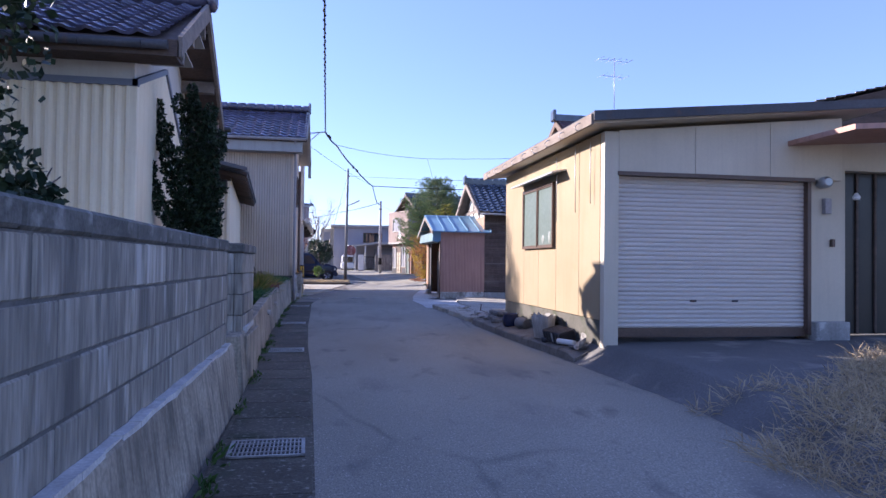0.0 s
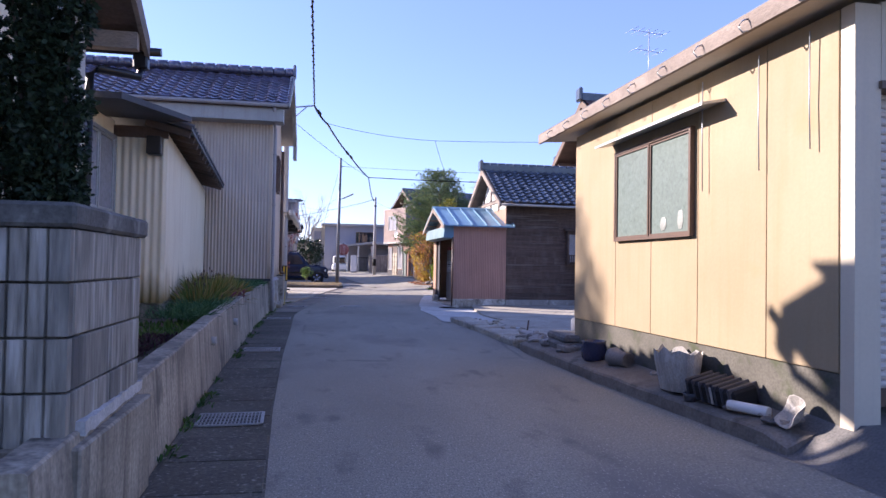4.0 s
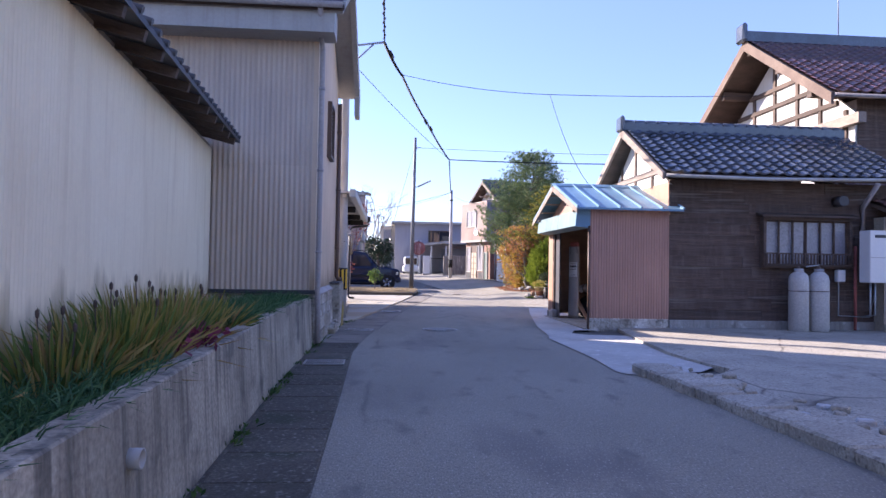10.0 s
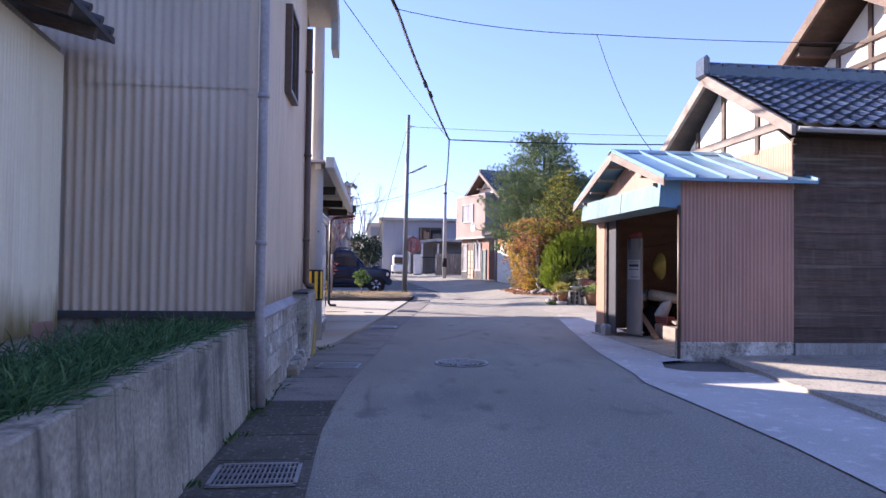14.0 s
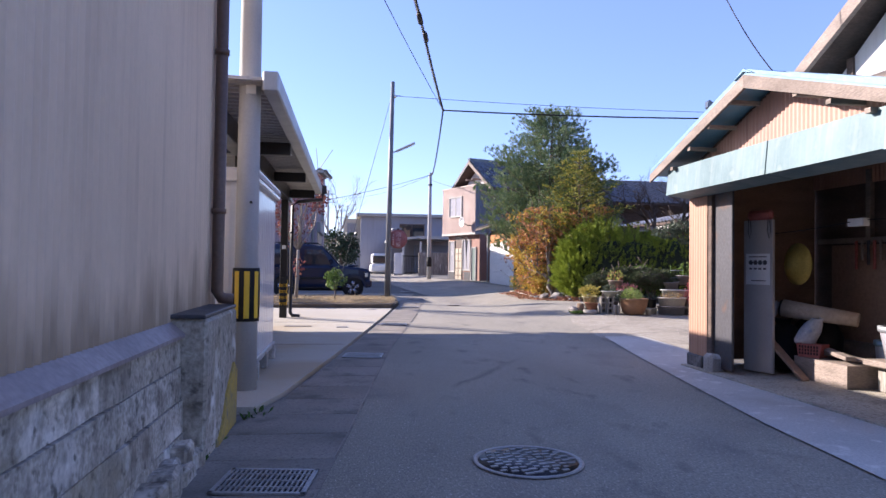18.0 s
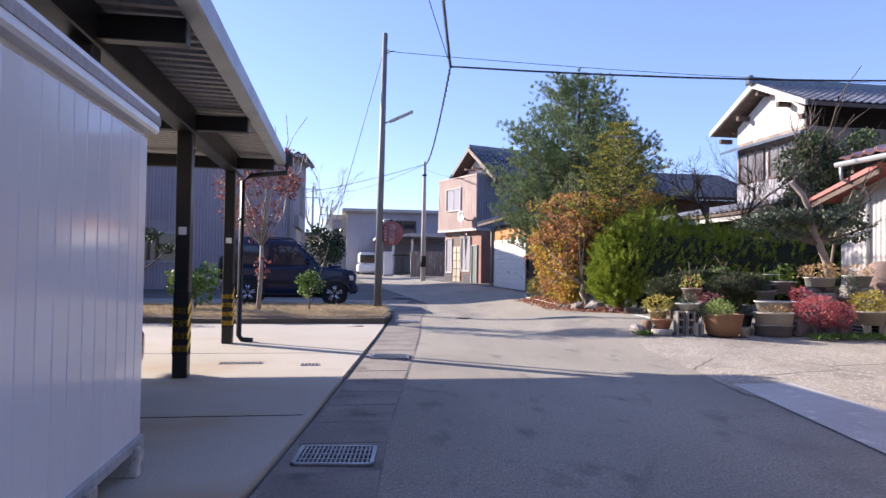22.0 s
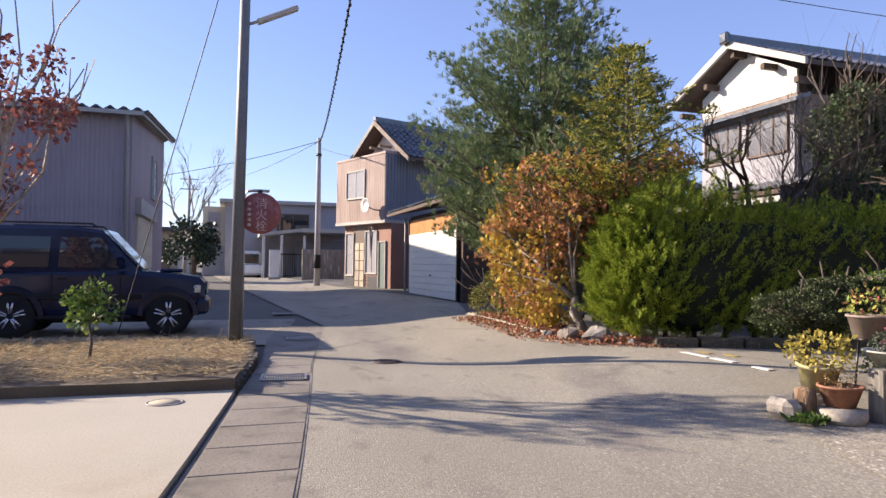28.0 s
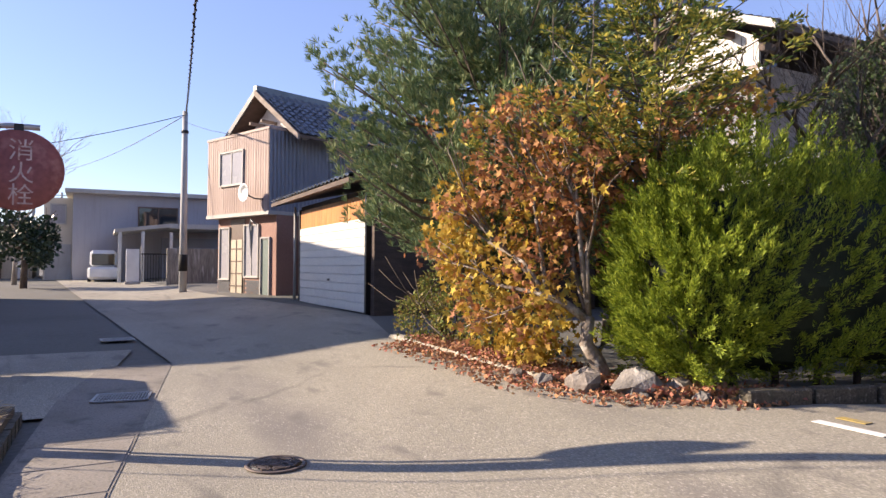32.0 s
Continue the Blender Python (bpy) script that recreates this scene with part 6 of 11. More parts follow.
def house_timber():
    e = thing("house", "old timber house with dark weathered boards and black glazed roof tiles", "house", "houses")
    x0, x1, y0, y1 = 5.66, 10.2, 25.72, 29.4
    part("foundation", noisy(bbox((x0, y0 - 0.03, -0.05), (x1, y0 + 0.3, 0.22), 0.01), 0.006, 4), concrete, e, "low concrete plinth")
    part("wall", box(B(), (x0 + 0.02, y0 + 0.03, 0.1), (16, y1, 3.1)), dark_wood, e)
    n = 13
    h = 2.86 / n
    bd = B()
    prism(bd, [(0.0, 0.0), (-0.022, 0.0), (-0.006, h * 1.02), (0.0, h * 1.02)], "x", 0, 1)
    board = mesh_of("board", bd)
    board.materials.append(old_wood)
    for j in range(n):
        cuts = [x0, x0 + 1.2 + random.random(), x0 + 2.9 + random.random() * 0.8, x1]
        for a, b in zip(cuts, cuts[1:]):
            part("board", board, None, e, m=pose(a, y0 + 0.03, 0.22 + j * h, random.uniform(-0.4, 0.4), 0, 0) @ Matrix.Diagonal((b - a - 0.006, 1, 1, 1)))
    part("west_panel", box(B(), (x0 - 0.02, y0 + 0.02, 2.3), (x0 + 0.02, y1, 3.0)), orange_corr, e)
    part("west_cladding", corr((x0 - 0.02, y1), (x0 - 0.02, y0 + 0.02), 2.2, 3.05, 0.06, 0.012, 0.0, True), orange_corr, e, "salmon corrugated iron")
    part("gable_plaster", prism(B(), [(y0, 3.0), (27.6, 4.35), (y1, 3.0)], "x", x0 - 0.01, x0 + 0.04), white_plaster, e, "white plaster gable")
    for y, za, zb in ((26.6, 3.0, 3.75), (27.6, 3.0, 4.3), (28.5, 3.0, 3.7)):
        part("gable_stud", box(B(), (x0 - 0.04, y - 0.05, za), (x0 + 0.0, y + 0.05, zb)), dark_wood, e)
    part("gable_tie", box(B(), (x0 - 0.045, y0, 3.28), (x0 - 0.005, y1, 3.4)), grey_wood, e)
    (ye, ze), up, ln = gable(e, 5.35, 10.6, y0, y1, 3.14, 4.48, 0.5, dark_wood, None, 0.08, 27.6)
    tile_roof(e, (5.35, ye, ze + 0.02), (1, 0, 0), up, 5.3, ln, tile_black, w=0.265, l=0.235, keep=300)
    part("ridge", box(B(), (5.3, 27.5, 4.44), (10.7, 27.7, 4.62)), tile_black, e, "stacked ridge tiles")
    rt = mesh_of("ridge_tile", lathe(B(), [(0.07, 0), (0.085, 0), (0.085, 0.24), (0.07, 0.24)], 8, axis="x"))
    rt.materials.append(tile_black)
    for i in range(20):
        part("ridge_tile", rt, None, e, m=Matrix.Translation((5.32 + i * 0.27, 27.6, 4.63)))
    part("ridge_end", noisy(bbox((5.22, 27.42, 4.42), (5.32, 27.78, 4.78), 0.04), 0.02, 8), tile_black, e, "ornamental ridge-end tile")
    bb = B()
    prism(bb, [(ye - 0.02, ze - 0.12), (ye - 0.02, ze + 0.02), (27.6, 4.5), (27.6, 4.3)], "x", 5.28, 5.34)
    part("barge_board", bb, grey_wood, e, "bleached barge board")
    bb = B()
    prism(bb, [(y1 + 0.52, ze - 0.12), (y1 + 0.52, ze + 0.02), (27.6, 4.5), (27.6, 4.3)], "x", 5.28, 5.34)
    part("barge_board", bb, grey_wood, e)
    part("eave_gutter", tube(B(), [(5.35, ye - 0.05, ze - 0.04), (7.5, ye - 0.05, ze - 0.06), (10.6, ye - 0.05, ze - 0.0)], 0.035, 8), white_trim, e)
    # barred window
    w = window(e, "-y", 7.65, 9.45, 1.38, 2.3, y0, dark_wood, glass_grey, 2, 0.14, 0.06)
    part("window_hood", prism(B(), [(y0 - 0.25, 2.36), (y0, 2.42), (y0, 2.46), (y0 - 0.25, 2.4)], "x", 7.5, 9.6), dark_wood, w)
    bar = mesh_of("mullion", box(B(), (-0.014, y0 - 0.09, 1.38), (0.014, y0 - 0.05, 2.3)))
    bar.materials.append(dark_wood)
    for x in (7.95, 8.25, 8.85, 9.15):
        part("mullion", bar, None, w, m=Matrix.Translation((x, 0, 0)))
    rail = part("guard_rail", box(B(), (7.6, y0 - 0.2, 1.6), (9.5, y0 - 0.17, 1.63)), dark_wood, w)
    part("guard_rail", box(B(), (7.6, y0 - 0.2, 1.36), (9.5, y0 - 0.17, 1.4)), dark_wood, w)
    sp = mesh_of("baluster", box(B(), (-0.012, y0 - 0.195, 1.38), (0.012, y0 - 0.175, 1.62)))
    sp.materials.append(dark_wood)
    for i in range(28):
        part("baluster", sp, None, w, m=Matrix.Translation((7.64 + i * 0.0675, 0, 0)))
    pipe(e, [(9.78, ye - 0.03, 3.05), (9.8, y0 - 0.05, 2.6), (9.8, y0 - 0.06, 2.1)], 0.05, pvc)
    pipe(e, [(9.62, y0 - 0.08, 1.8), (9.62, y0 - 0.08, 0.05)], 0.03, red_paint)
    part("vent_pipe", lathe(B(), [(0.1, -0.25), (0.11, -0.25), (0.11, 0.0), (0.08, 0.0)], 14, (9.25, y0, 2.72), "y"), dark_roof, e)
    # lower wing
    wing = thing("house_wing", "low wing with grey-green ribbed cladding and red-brown tiles", "house", "houses")
    part("wall", box(B(), (10.1, 25.4, 0.0), (18, 29, 2.4)), tan_wall, wing)
    part("cladding", corr((10.05, 25.38), (18, 25.38), 0.2, 2.4, 0.06, 0.01, 0.0, True), mat("olive_corrugated", (0.42, 0.36, 0.29), (0.35, 0.30, 0.24), 0.6, 0.8, 25, 0.0, streak=((0.18, 0.15, 0.12), 0.3)), wing)
    part("plinth", box(B(), (10.05, 25.33, -0.05), (18, 25.4, 0.2)), ret_mat, wing)
    window(wing, "-y", 10.55, 11.3, 1.45, 1.95, 25.37, brown_metal, mat("yellow_curtain", (0.62, 0.55, 0.33), (0.55, 0.48, 0.28), 0.6, 3, 25, 0.02), 1)
    window(wing, "-y", 12.0, 13.8, 0.35, 2.2, 25.37, brown_metal, glass_dark, 2)
    part("roof", prism(B(), [(24.9, 2.42), (28.2, 3.7), (28.2, 3.6), (24.9, 2.34)], "x", 10.0, 18), dark_wood, wing)
    tile_roof(wing, (10.0, 24.9, 2.44), (1, 0, 0), (0, 3.3, 1.28), 7.0, 3.5, tile_red, keep=140)
    # main block
    m = thing("house", "tall old farmhouse with white half-timbered gable and red-brown roof tiles", "house", "houses")
    part("wall", box(B(), (11.3, 27.9, 0.0), (20, 34.5, 5.5)), old_wood, m)
    part("gable_wall", prism(B(), [(27.9, 3.0), (27.9, 5.2), (31.3, 7.6), (34.7, 5.2), (34.7, 3.0)], "x", 11.25, 11.32), white_plaster, m, "white plaster between dark timbers")
    for y, zt in ((28.2, 5.3), (29.2, 6.0), (30.2, 6.7), (31.3, 7.5), (32.4, 6.7), (33.4, 6.0)):
        part("stud", box(B(), (11.2, y - 0.06, 3.0), (11.26, y + 0.06, zt)), dark_wood, m)
    for z, ya, yb in ((5.0, 27.9, 34.7), (5.55, 28.5, 34.1), (6.1, 29.3, 33.3), (6.6, 30, 32.6), (4.4, 27.9, 34.7)):
        part("rail", box(B(), (11.18, ya, z - 0.06), (11.25, yb, z + 0.06)), dark_wood, m)
    part("tie_beam", box(B(), (11.05, 27.5, 4.85), (11.25, 34.9, 5.1)), grey_wood, m)
    (ye, ze), up, ln = gable(m, 10.35, 20, 28.4, 34.2, 5.5, 8.0, 1.0, dark_wood, None, 0.12, 31.3)
    tile_roof(m, (10.35, ye, ze + 0.02), (1, 0, 0), up, 9.5, ln, tile_red, w=0.3, l=0.27, keep=300)
    part("ridge", box(B(), (10.25, 31.15, 7.98), (20, 31.45, 8.28)), tile_black, m, "tall stacked ridge")
    part("ridge_end", noisy(bbox((10.12, 31.05, 7.95), (10.28, 31.55, 8.5), 0.06), 0.03, 8), tile_black, m, "ornamental ridge-end tile")
    for ya, yb in ((ye - 0.03, 31.3), (35.23, 31.3)):
        bb = B()
        prism(bb, [(ya, ze - 0.28), (ya, ze + 0.0), (yb, 8.02), (yb, 7.72)], "x", 10.27, 10.34)
        part("barge_board", bb, mat("brown_barge", (0.20, 0.145, 0.11), (0.14, 0.1, 0.08), 0.85, 2, 20, 0.3), m, "weathered wide barge board")
    raf = mesh_of("purlin_end", box(B(), (10.4, -0.09, -0.12), (11.3, 0.09, 0.12)))
    raf.materials.append(dark_wood)
    for y, z in ((28.4, 5.75), (29.8, 6.75), (31.3, 7.7), (32.8, 6.75), (34.2, 5.75)):
        part("purlin_end", raf, None, m, m=Matrix.Translation((0, y, z)))
    part("eave_gutter", tube(B(), [(10.35, ye - 0.05, ze - 0.06), (20, ye - 0.05, ze - 0.06)], 0.05, 8), pvc, m)
    antenna(13.2, 31.3, 8.25, 2.9, 1.7)


def antenna(x, y, z, h, size=1.0):
    e = thing("tv_antenna", "thin metal television aerial on a roof mast", "antenna", "aerials", pose(x, y, z))
    part("mast", tube(B(), [(0, 0, -0.1), (0, 0, h)], 0.018, 6), galv, e)
    for zz, w, n in ((h - 0.1, 0.9 * size, 6), (h * 0.7, 0.7 * size, 4)):
        boom = part("boom", tube(B(), [(-w / 2, 0.0, zz), (w / 2, 0.25, zz)], 0.012, 5), galv, e)
        for i in range(n):
            s = i / (n - 1) - 0.5
            part("element", tube(B(), [(w * s + 0.08, 0.125 + 0.25 * s - 0.26 * size, zz), (w * s - 0.08, 0.125 + 0.25 * s + 0.26 * size, zz)], 0.009, 4), galv, boom)


house_timber()


def gas_bottles():
    cyl = mat("grey_cylinder_paint", (0.62, 0.60, 0.56), (0.52, 0.50, 0.47), 0.4, 2, 30, 0.03, streak=((0.36, 0.32, 0.28), 0.3))
    for x in (8.2, 8.63):
        b = thing("gas_cylinder", "tall grey propane gas cylinder with a valve guard", "gas cylinder", "gas cylinders", pose(x, 25.35, 0.05))
        part("tank", lathe(B(), [(0.17, 0.0), (0.19, 0.02), (0.19, 1.02), (0.17, 1.12), (0.1, 1.19), (0.04, 1.21)], 20), cyl, b)
        part("valve", lathe(B(), [(0.035, 1.2), (0.035, 1.29), (0.015, 1.31)], 8), brown_metal, b)
        part("cap_ring", lathe(B(), [(0.085, 1.17), (0.09, 1.17), (0.09, 1.26), (0.085, 1.26)], 12), pole_conc, b)
        part("chain", lathe(B(), [(0.191, 0.8), (0.197, 0.8), (0.197, 0.815), (0.191, 0.815)], 16), brown_metal, b)
    h = thing("gas_pipework", "grey gas pipes and small meter on the timber wall", "pipe")
    part("pipe_run", tube(B(), [(8.42, 25.45, 1.35), (9.0, 25.6, 1.42), (9.25, 25.64, 1.4), (9.25, 25.64, 0.35), (9.9, 25.6, 0.33), (9.98, 25.56, 0.8)], 0.015, 6), galv, h)
    part("regulator", bbox((9.18, 25.56, 1.05), (9.36, 25.68, 1.3), 0.015), white_metal, h)
    mb = thing("water_heater", "white wall-mounted gas water heater cabinet", "water heater")
    part("cabinet", bbox((9.5, 25.05, 1.05), (10.0, 25.37, 2.1), 0.015), white_metal, mb)
    part("cover_joint", box(B(), (9.51, 25.046, 1.55), (9.99, 25.0495, 1.56)), pvc, mb)
    part("exhaust_slot", box(B(), (9.6, 25.04, 1.95), (9.9, 25.049, 2.01)), dark_roof, mb)
    for xx in (9.62, 9.72):
        part("connector", tube(B(), [(xx, 25.2, 1.07), (xx, 25.2, 0.4), (xx - 0.05, 25.36, 0.35)], 0.018, 6), galv, mb)


gas_bottles()


# ---- far buildings ----
def house_pink():
    # local frame: front face on y=0 looking to -y, x to the right
    e = thing("house", "two-storey shop house with a pink metal front and dark tiled roof", "house", "houses", pose(5.3, 61.8, 0.1, 0, 0, math.degrees(math.atan2(-3.6, 1.35))))
    W = 3.85
    part("lower_wall", box(B(), (0.25, 0.3, 0), (W, 7, 2.95)), mat("terracotta_wall", (0.36, 0.20, 0.155), (0.30, 0.17, 0.13), 0.8, 1, 25, 0.1, streak=((0.2, 0.12, 0.1), 0.3)), e)
    part("upper_wall", box(B(), (0, 0, 2.95), (W, 1.2, 5.6)), pink_wall, e, "pink ribbed metal front")
    part("upper_cladding", corr((0, 0), (W, 0), 2.97, 5.58, 0.14, 0.012, 0.0, False), pink_wall, e)
    part("upper_band", box(B(), (-0.03, -0.03, 2.85), (W + 0.03, 1.2, 2.97)), white_trim, e)
    part("top_trim", box(B(), (-0.03, -0.03, 5.58), (W + 0.03, 1.22, 5.66)), pink_wall, e)
    part("side_wall", box(B(), (0.4, 1.0, 0), (W, 9, 5.6)), slate_corr, e)
    part("side_cladding", corr((W, 0.02), (W, 9), 2.9, 5.7, 0.15, 0.02, 0.0, False), slate_corr, e, "slate-blue ribbed cladding")
    window(e, "-y", 0.95, 2.35, 3.95, 5.05, 0, white_trim, glass_grey, 2)
    window(e, "-y", 0.45, 1.05, 0.75, 2.5, 0.3, white_trim, glass_grey, 1)
    window(e, "-y", 2.05, 2.85, 0.85, 2.55, 0.3, white_trim, glass_grey, 2)
    window(e, "-y", 3.05, 3.5, 0.1, 2.1, 0.3, white_trim, glass_frost, 1, name="door")
    part("recess_panel", box(B(), (1.1, 0.285, 0.1), (2.0, 0.31, 2.8)), brown_metal, e)
    lat = part("lattice_door", box(B(), (1.2, 0.25, 0.12), (1.9, 0.284, 2.1)), tan_wall, e, "yellowish glazed lattice door")
    for k in range(4):
        part("lattice_bar", box(B(), (1.2, 0.235, 0.5 + k * 0.42), (1.9, 0.25, 0.54 + k * 0.42)), brown_metal, lat)
    part("lattice_bar", box(B(), (1.53, 0.234, 0.12), (1.57, 0.2495, 2.1)), brown_metal, lat)
    dish = part("satellite_dish", lathe(B(), [(0.0, 0.05), (0.2, 0.02), (0.3, -0.04), (0.29, -0.045), (0.19, 0.01), (0.0, 0.035)], 20, (3.1, -0.42, 3.55), "y"), galv, e, "grey satellite dish")
    part("dish_arm", tube(B(), [(3.5, 0.0, 3.35), (3.45, -0.25, 3.35), (3.1, -0.36, 3.5)], 0.025, 6), dark_roof, dish)
    part("pipe_hook", tube(B(), [(2.45, 0.28, 1.4), (2.45, 0.2, 2.6), (2.6, 0.15, 2.75), (2.75, 0.2, 2.6)], 0.03, 6), galv, e)
    stp = mesh_of("brick_band", bbox((0.0, 0.24, 0.0), (0.2, 0.3, 0.07), 0.004))
    stp.materials.append(dark_roof)
    for j in range(9):
        for i in range(5):
            part("brick_band", stp, None, e, m=Matrix.Translation((2.05 + i * 0.205 + 0.1 * (j % 2), 0.04, 0.05 + j * 0.075)))
        for i in range(4):
            part("brick_band", stp, None, e, m=Matrix.Translation((0.22 + i * 0.205 + 0.08 * (j % 2), 0.04, 0.05 + j * 0.075)))
    # roof with the gable to the front
    rf = B()
    prism(rf, [(-0.4, 5.4), (2.1, 7.2), (4.6, 5.4), (4.6, 5.3), (2.1, 7.08), (-0.4, 5.3)], "y", 0.6, 10)
    part("roof", rf, dark_wood, e)
    part("gable_wall", prism(B(), [(0, 5.4), (2.1, 6.95), (4.2, 5.4)], "y", 1.25, 1.35), white_plaster, e)
    tile_roof(e, (4.6, 0.6, 5.42), (0, 1, 0), (-2.5, 0, 1.8), 8, 3.1, tile_black, w=0.3, l=0.28, keep=220)
    tile_roof(e, (-0.4, 8.6, 5.42), (0, -1, 0), (2.5, 0, 1.8), 8, 3.1, tile_black, w=0.3, l=0.28, keep=0)
    part("ridge", box(B(), (2.0, 0.55, 7.15), (2.2, 10, 7.38)), tile_black, e)
    for s in (-1, 1):
        part("barge_board", prism(B(), [(2.1 + s * 2.52, 5.22), (2.1 + s * 2.52, 5.42), (2.1, 7.24), (2.1, 7.02)], "y", 0.52, 0.6), grey_wood if s > 0 else dark_roof, e)
    for k in range(4):
        part("gable_brace", box(B(), (0.9 + k * 0.7, 0.65, 5.7 + 0.4 * (1.5 - abs(k - 1.5))), (0.98 + k * 0.7, 1.25, 5.8 + 0.4 * (1.5 - abs(k - 1.5)))), grey_wood, e)
    part("aerial", tube(B(), [(2.1, 4, 7.3), (2.1, 4, 8.3), (1.8, 4, 8.3), (2.6, 4, 8.3)], 0.015, 5), galv, e)


house_pink()


def garage_white():
    e = thing("garage", "low garage with white horizontal slat door and orange board panel", "garage", "houses")
    x, y0, y1 = 7.0, 50.35, 55.55
    z = 0.3
    part("wall", box(B(), (x + 0.05, y0 - 0.3, 0), (13, y1 + 0.2, 3.0)), dark_wood, e)
    door = part("door", box(B(), (x - 0.02, y0, z), (x + 0.05, y1, 2.3)), white_paint, e, "white slatted garage door")
    sl = mesh_of("slat", bbox((-0.05, 0.01, 0.008), (-0.02, y1 - y0 - 0.01, 0.2), 0.006))
    sl.materials.append(mat("white_slat", (0.78, 0.76, 0.70), (0.72, 0.7, 0.64), 0.5, 1, 30, 0.02, vary=0.03))
    for i in range(10):
        part("slat", sl, None, door, m=Matrix.Translation((x, y0, z + i * 0.205)))
    part("handle", box(B(), (x - 0.07, 52.8, 0.95), (x - 0.05, 52.95, 1.0)), dark_roof, door)
    for i in range(26):
        if i == 0:
            ob = mesh_of("orange_board", bbox((-0.03, 0.004, 2.33), (0.02, 0.196, 2.86), 0.004))
            ob.materials.append(orange_wood)
        part("orange_board", ob, None, e, m=Matrix.Translation((x, y0 + i * 0.2, 0)))
    part("frame_post", box(B(), (x - 0.06, y0 - 0.1, 0.2), (x + 0.05, y0, 2.9)), black_steel, e)
    part("frame_post", box(B(), (x - 0.06, y1, 0.2), (x + 0.05, y1 + 0.1, 2.9)), black_steel, e)
    part("roof", prism(B(), [(6.4, 3.05), (6.4, 3.15), (10.5, 4.1), (10.5, 3.95)], "y", y0 - 0.5, y1 + 1.2), dark_wood, e)
    tile_roof(e, (6.4, y1 + 1.2, 3.17), (0, -1, 0), (4.1, 0, 0.95), 6.9, 4.2, tile_black, w=0.3, l=0.28, keep=240)
    part("downpipe", tube(B(), [(6.9, y1 + 0.35, 3.0), (6.9, y1 + 0.35, 0.3)], 0.04, 8), white_trim, e)


garage_white()


def house_mauve():
    e = thing("warehouse", "large two-storey building clad in mauve ribbed metal", "building", "houses")
    x, y0, y1, zt = -1.85, 53.5, 63.0, 5.55
    part("wall", box(B(), (-16, y0, 0), (x, y1, zt)), mauve_corr, e)
    part("front_cladding", corr((-16, y0), (x, y0), 0.3, 2.8, 0.12, 0.02, 0.004, False), mauve_corr, e)
    part("front_cladding_upper", corr((-16, y0), (x, y0), 2.8, zt, 0.12, 0.02, 0.016, False), mauve_corr, e)
    part("side_cladding", corr((x, y0), (x, y1), 0.3, zt + 0.3, 0.12, 0.02, 0.004, False, top=lambda s: zt + 0.9 * s), mauve_corr, e)
    part("roof_wedge", prism(B(), [(y0, zt), (y1, zt + 0.9), (y1, zt)], "x", -16, x), mauve_corr, e)
    bm = B()
    cols = []
    n = 84
    for i in range(n * 4 + 1):
        xx = -16.3 + (14.9) * i / (n * 4)
        h = 0.05 * math.sin(2 * math.pi * i / 8)
        cols.append([bm.verts.new((xx, yy, zz + h)) for yy, zz in ((y0 - 0.4, zt + 0.06), (y1 + 0.3, zt + 1.0), (y1 + 0.3, zt + 0.9), (y0 - 0.4, zt - 0.0))])
    for a, b in zip(cols, cols[1:]):
        for j in range(4):
            bm.faces.new((a[j], b[j], b[(j + 1) % 4], a[(j + 1) % 4]))
    part("roof", bm, dark_roof, e, "dark wavy sheet roof")
    part("rain_gutter", box(B(), (-16.2, y0 - 0.42, zt - 0.12), (x + 0.35, y0 - 0.3, zt)), white_trim, e)
    part("verge_trim", prism(B(), [(y0 - 0.4, zt - 0.12), (y0 - 0.4, zt + 0.02), (y1 + 0.3, zt + 0.96), (y1 + 0.3, zt + 0.82)], "x", x + 0.3, x + 0.36), white_trim, e)
    pipe(e, [(x - 0.1, y0 - 0.36, zt - 0.1), (x - 0.1, y0 - 0.08, zt - 0.4), (x - 0.1, y0 - 0.08, 0.3)], 0.05, white_trim)
    window(e, "-y", -9.2, -6.2, 1.2, 2.3, y0 - 0.03, white_trim, glass_dark, 2, 0.06, 0.06)
    window(e, "-y", -13.2, -11.2, 1.2, 2.3, y0 - 0.03, white_trim, glass_dark, 2, 0.06, 0.06)
    window(e, "+x", 58.3, 59.6, 3.6, 5.0, x + 0.03, white_trim, glass_grey, 2)
    sh = part("shutter", box(B(), (x - 0.02, 54.6, 0.3), (x + 0.06, 58.8, 2.7)), pale_wall, e, "ribbed pale roller shutter")
    for i in range(22):
        part("slat", box(B(), (x + 0.06, 54.65, 0.34 + i * 0.107), (x + 0.075, 58.75, 0.42 + i * 0.107)), pale_wall, sh)
    part("shutter_box", box(B(), (x, 54.3, 2.72), (x + 0.2, 59.0, 3.2)), white_trim, e)
    fl = part("floodlight", bbox((-9.2, y0 - 0.25, 4.7), (-8.8, y0 - 0.1, 5.0), 0.02), black_steel, e)
    for s in (-1, 1):
        part("lamp", lathe(B(), [(0.05, 0), (0.07, 0.1), (0.0, 0.11)], 10, (-9.0 + 0.13 * s, y0 - 0.18, 5.05)), black_steel, fl)
    lo = thing("house", "low house with a grey tiled roof beside the mauve building", "house", "houses")
    part("wall", box(B(), (-17, 48.2, 0), (-9.3, 52.5, 4.2)), tan_wall, lo)
    part("roof", prism(B(), [(47.7, 4.2), (50.3, 5.4), (52.9, 4.2), (52.9, 4.1), (50.3, 5.3), (47.7, 4.1)], "x", -17, -8.9), dark_wood, lo)
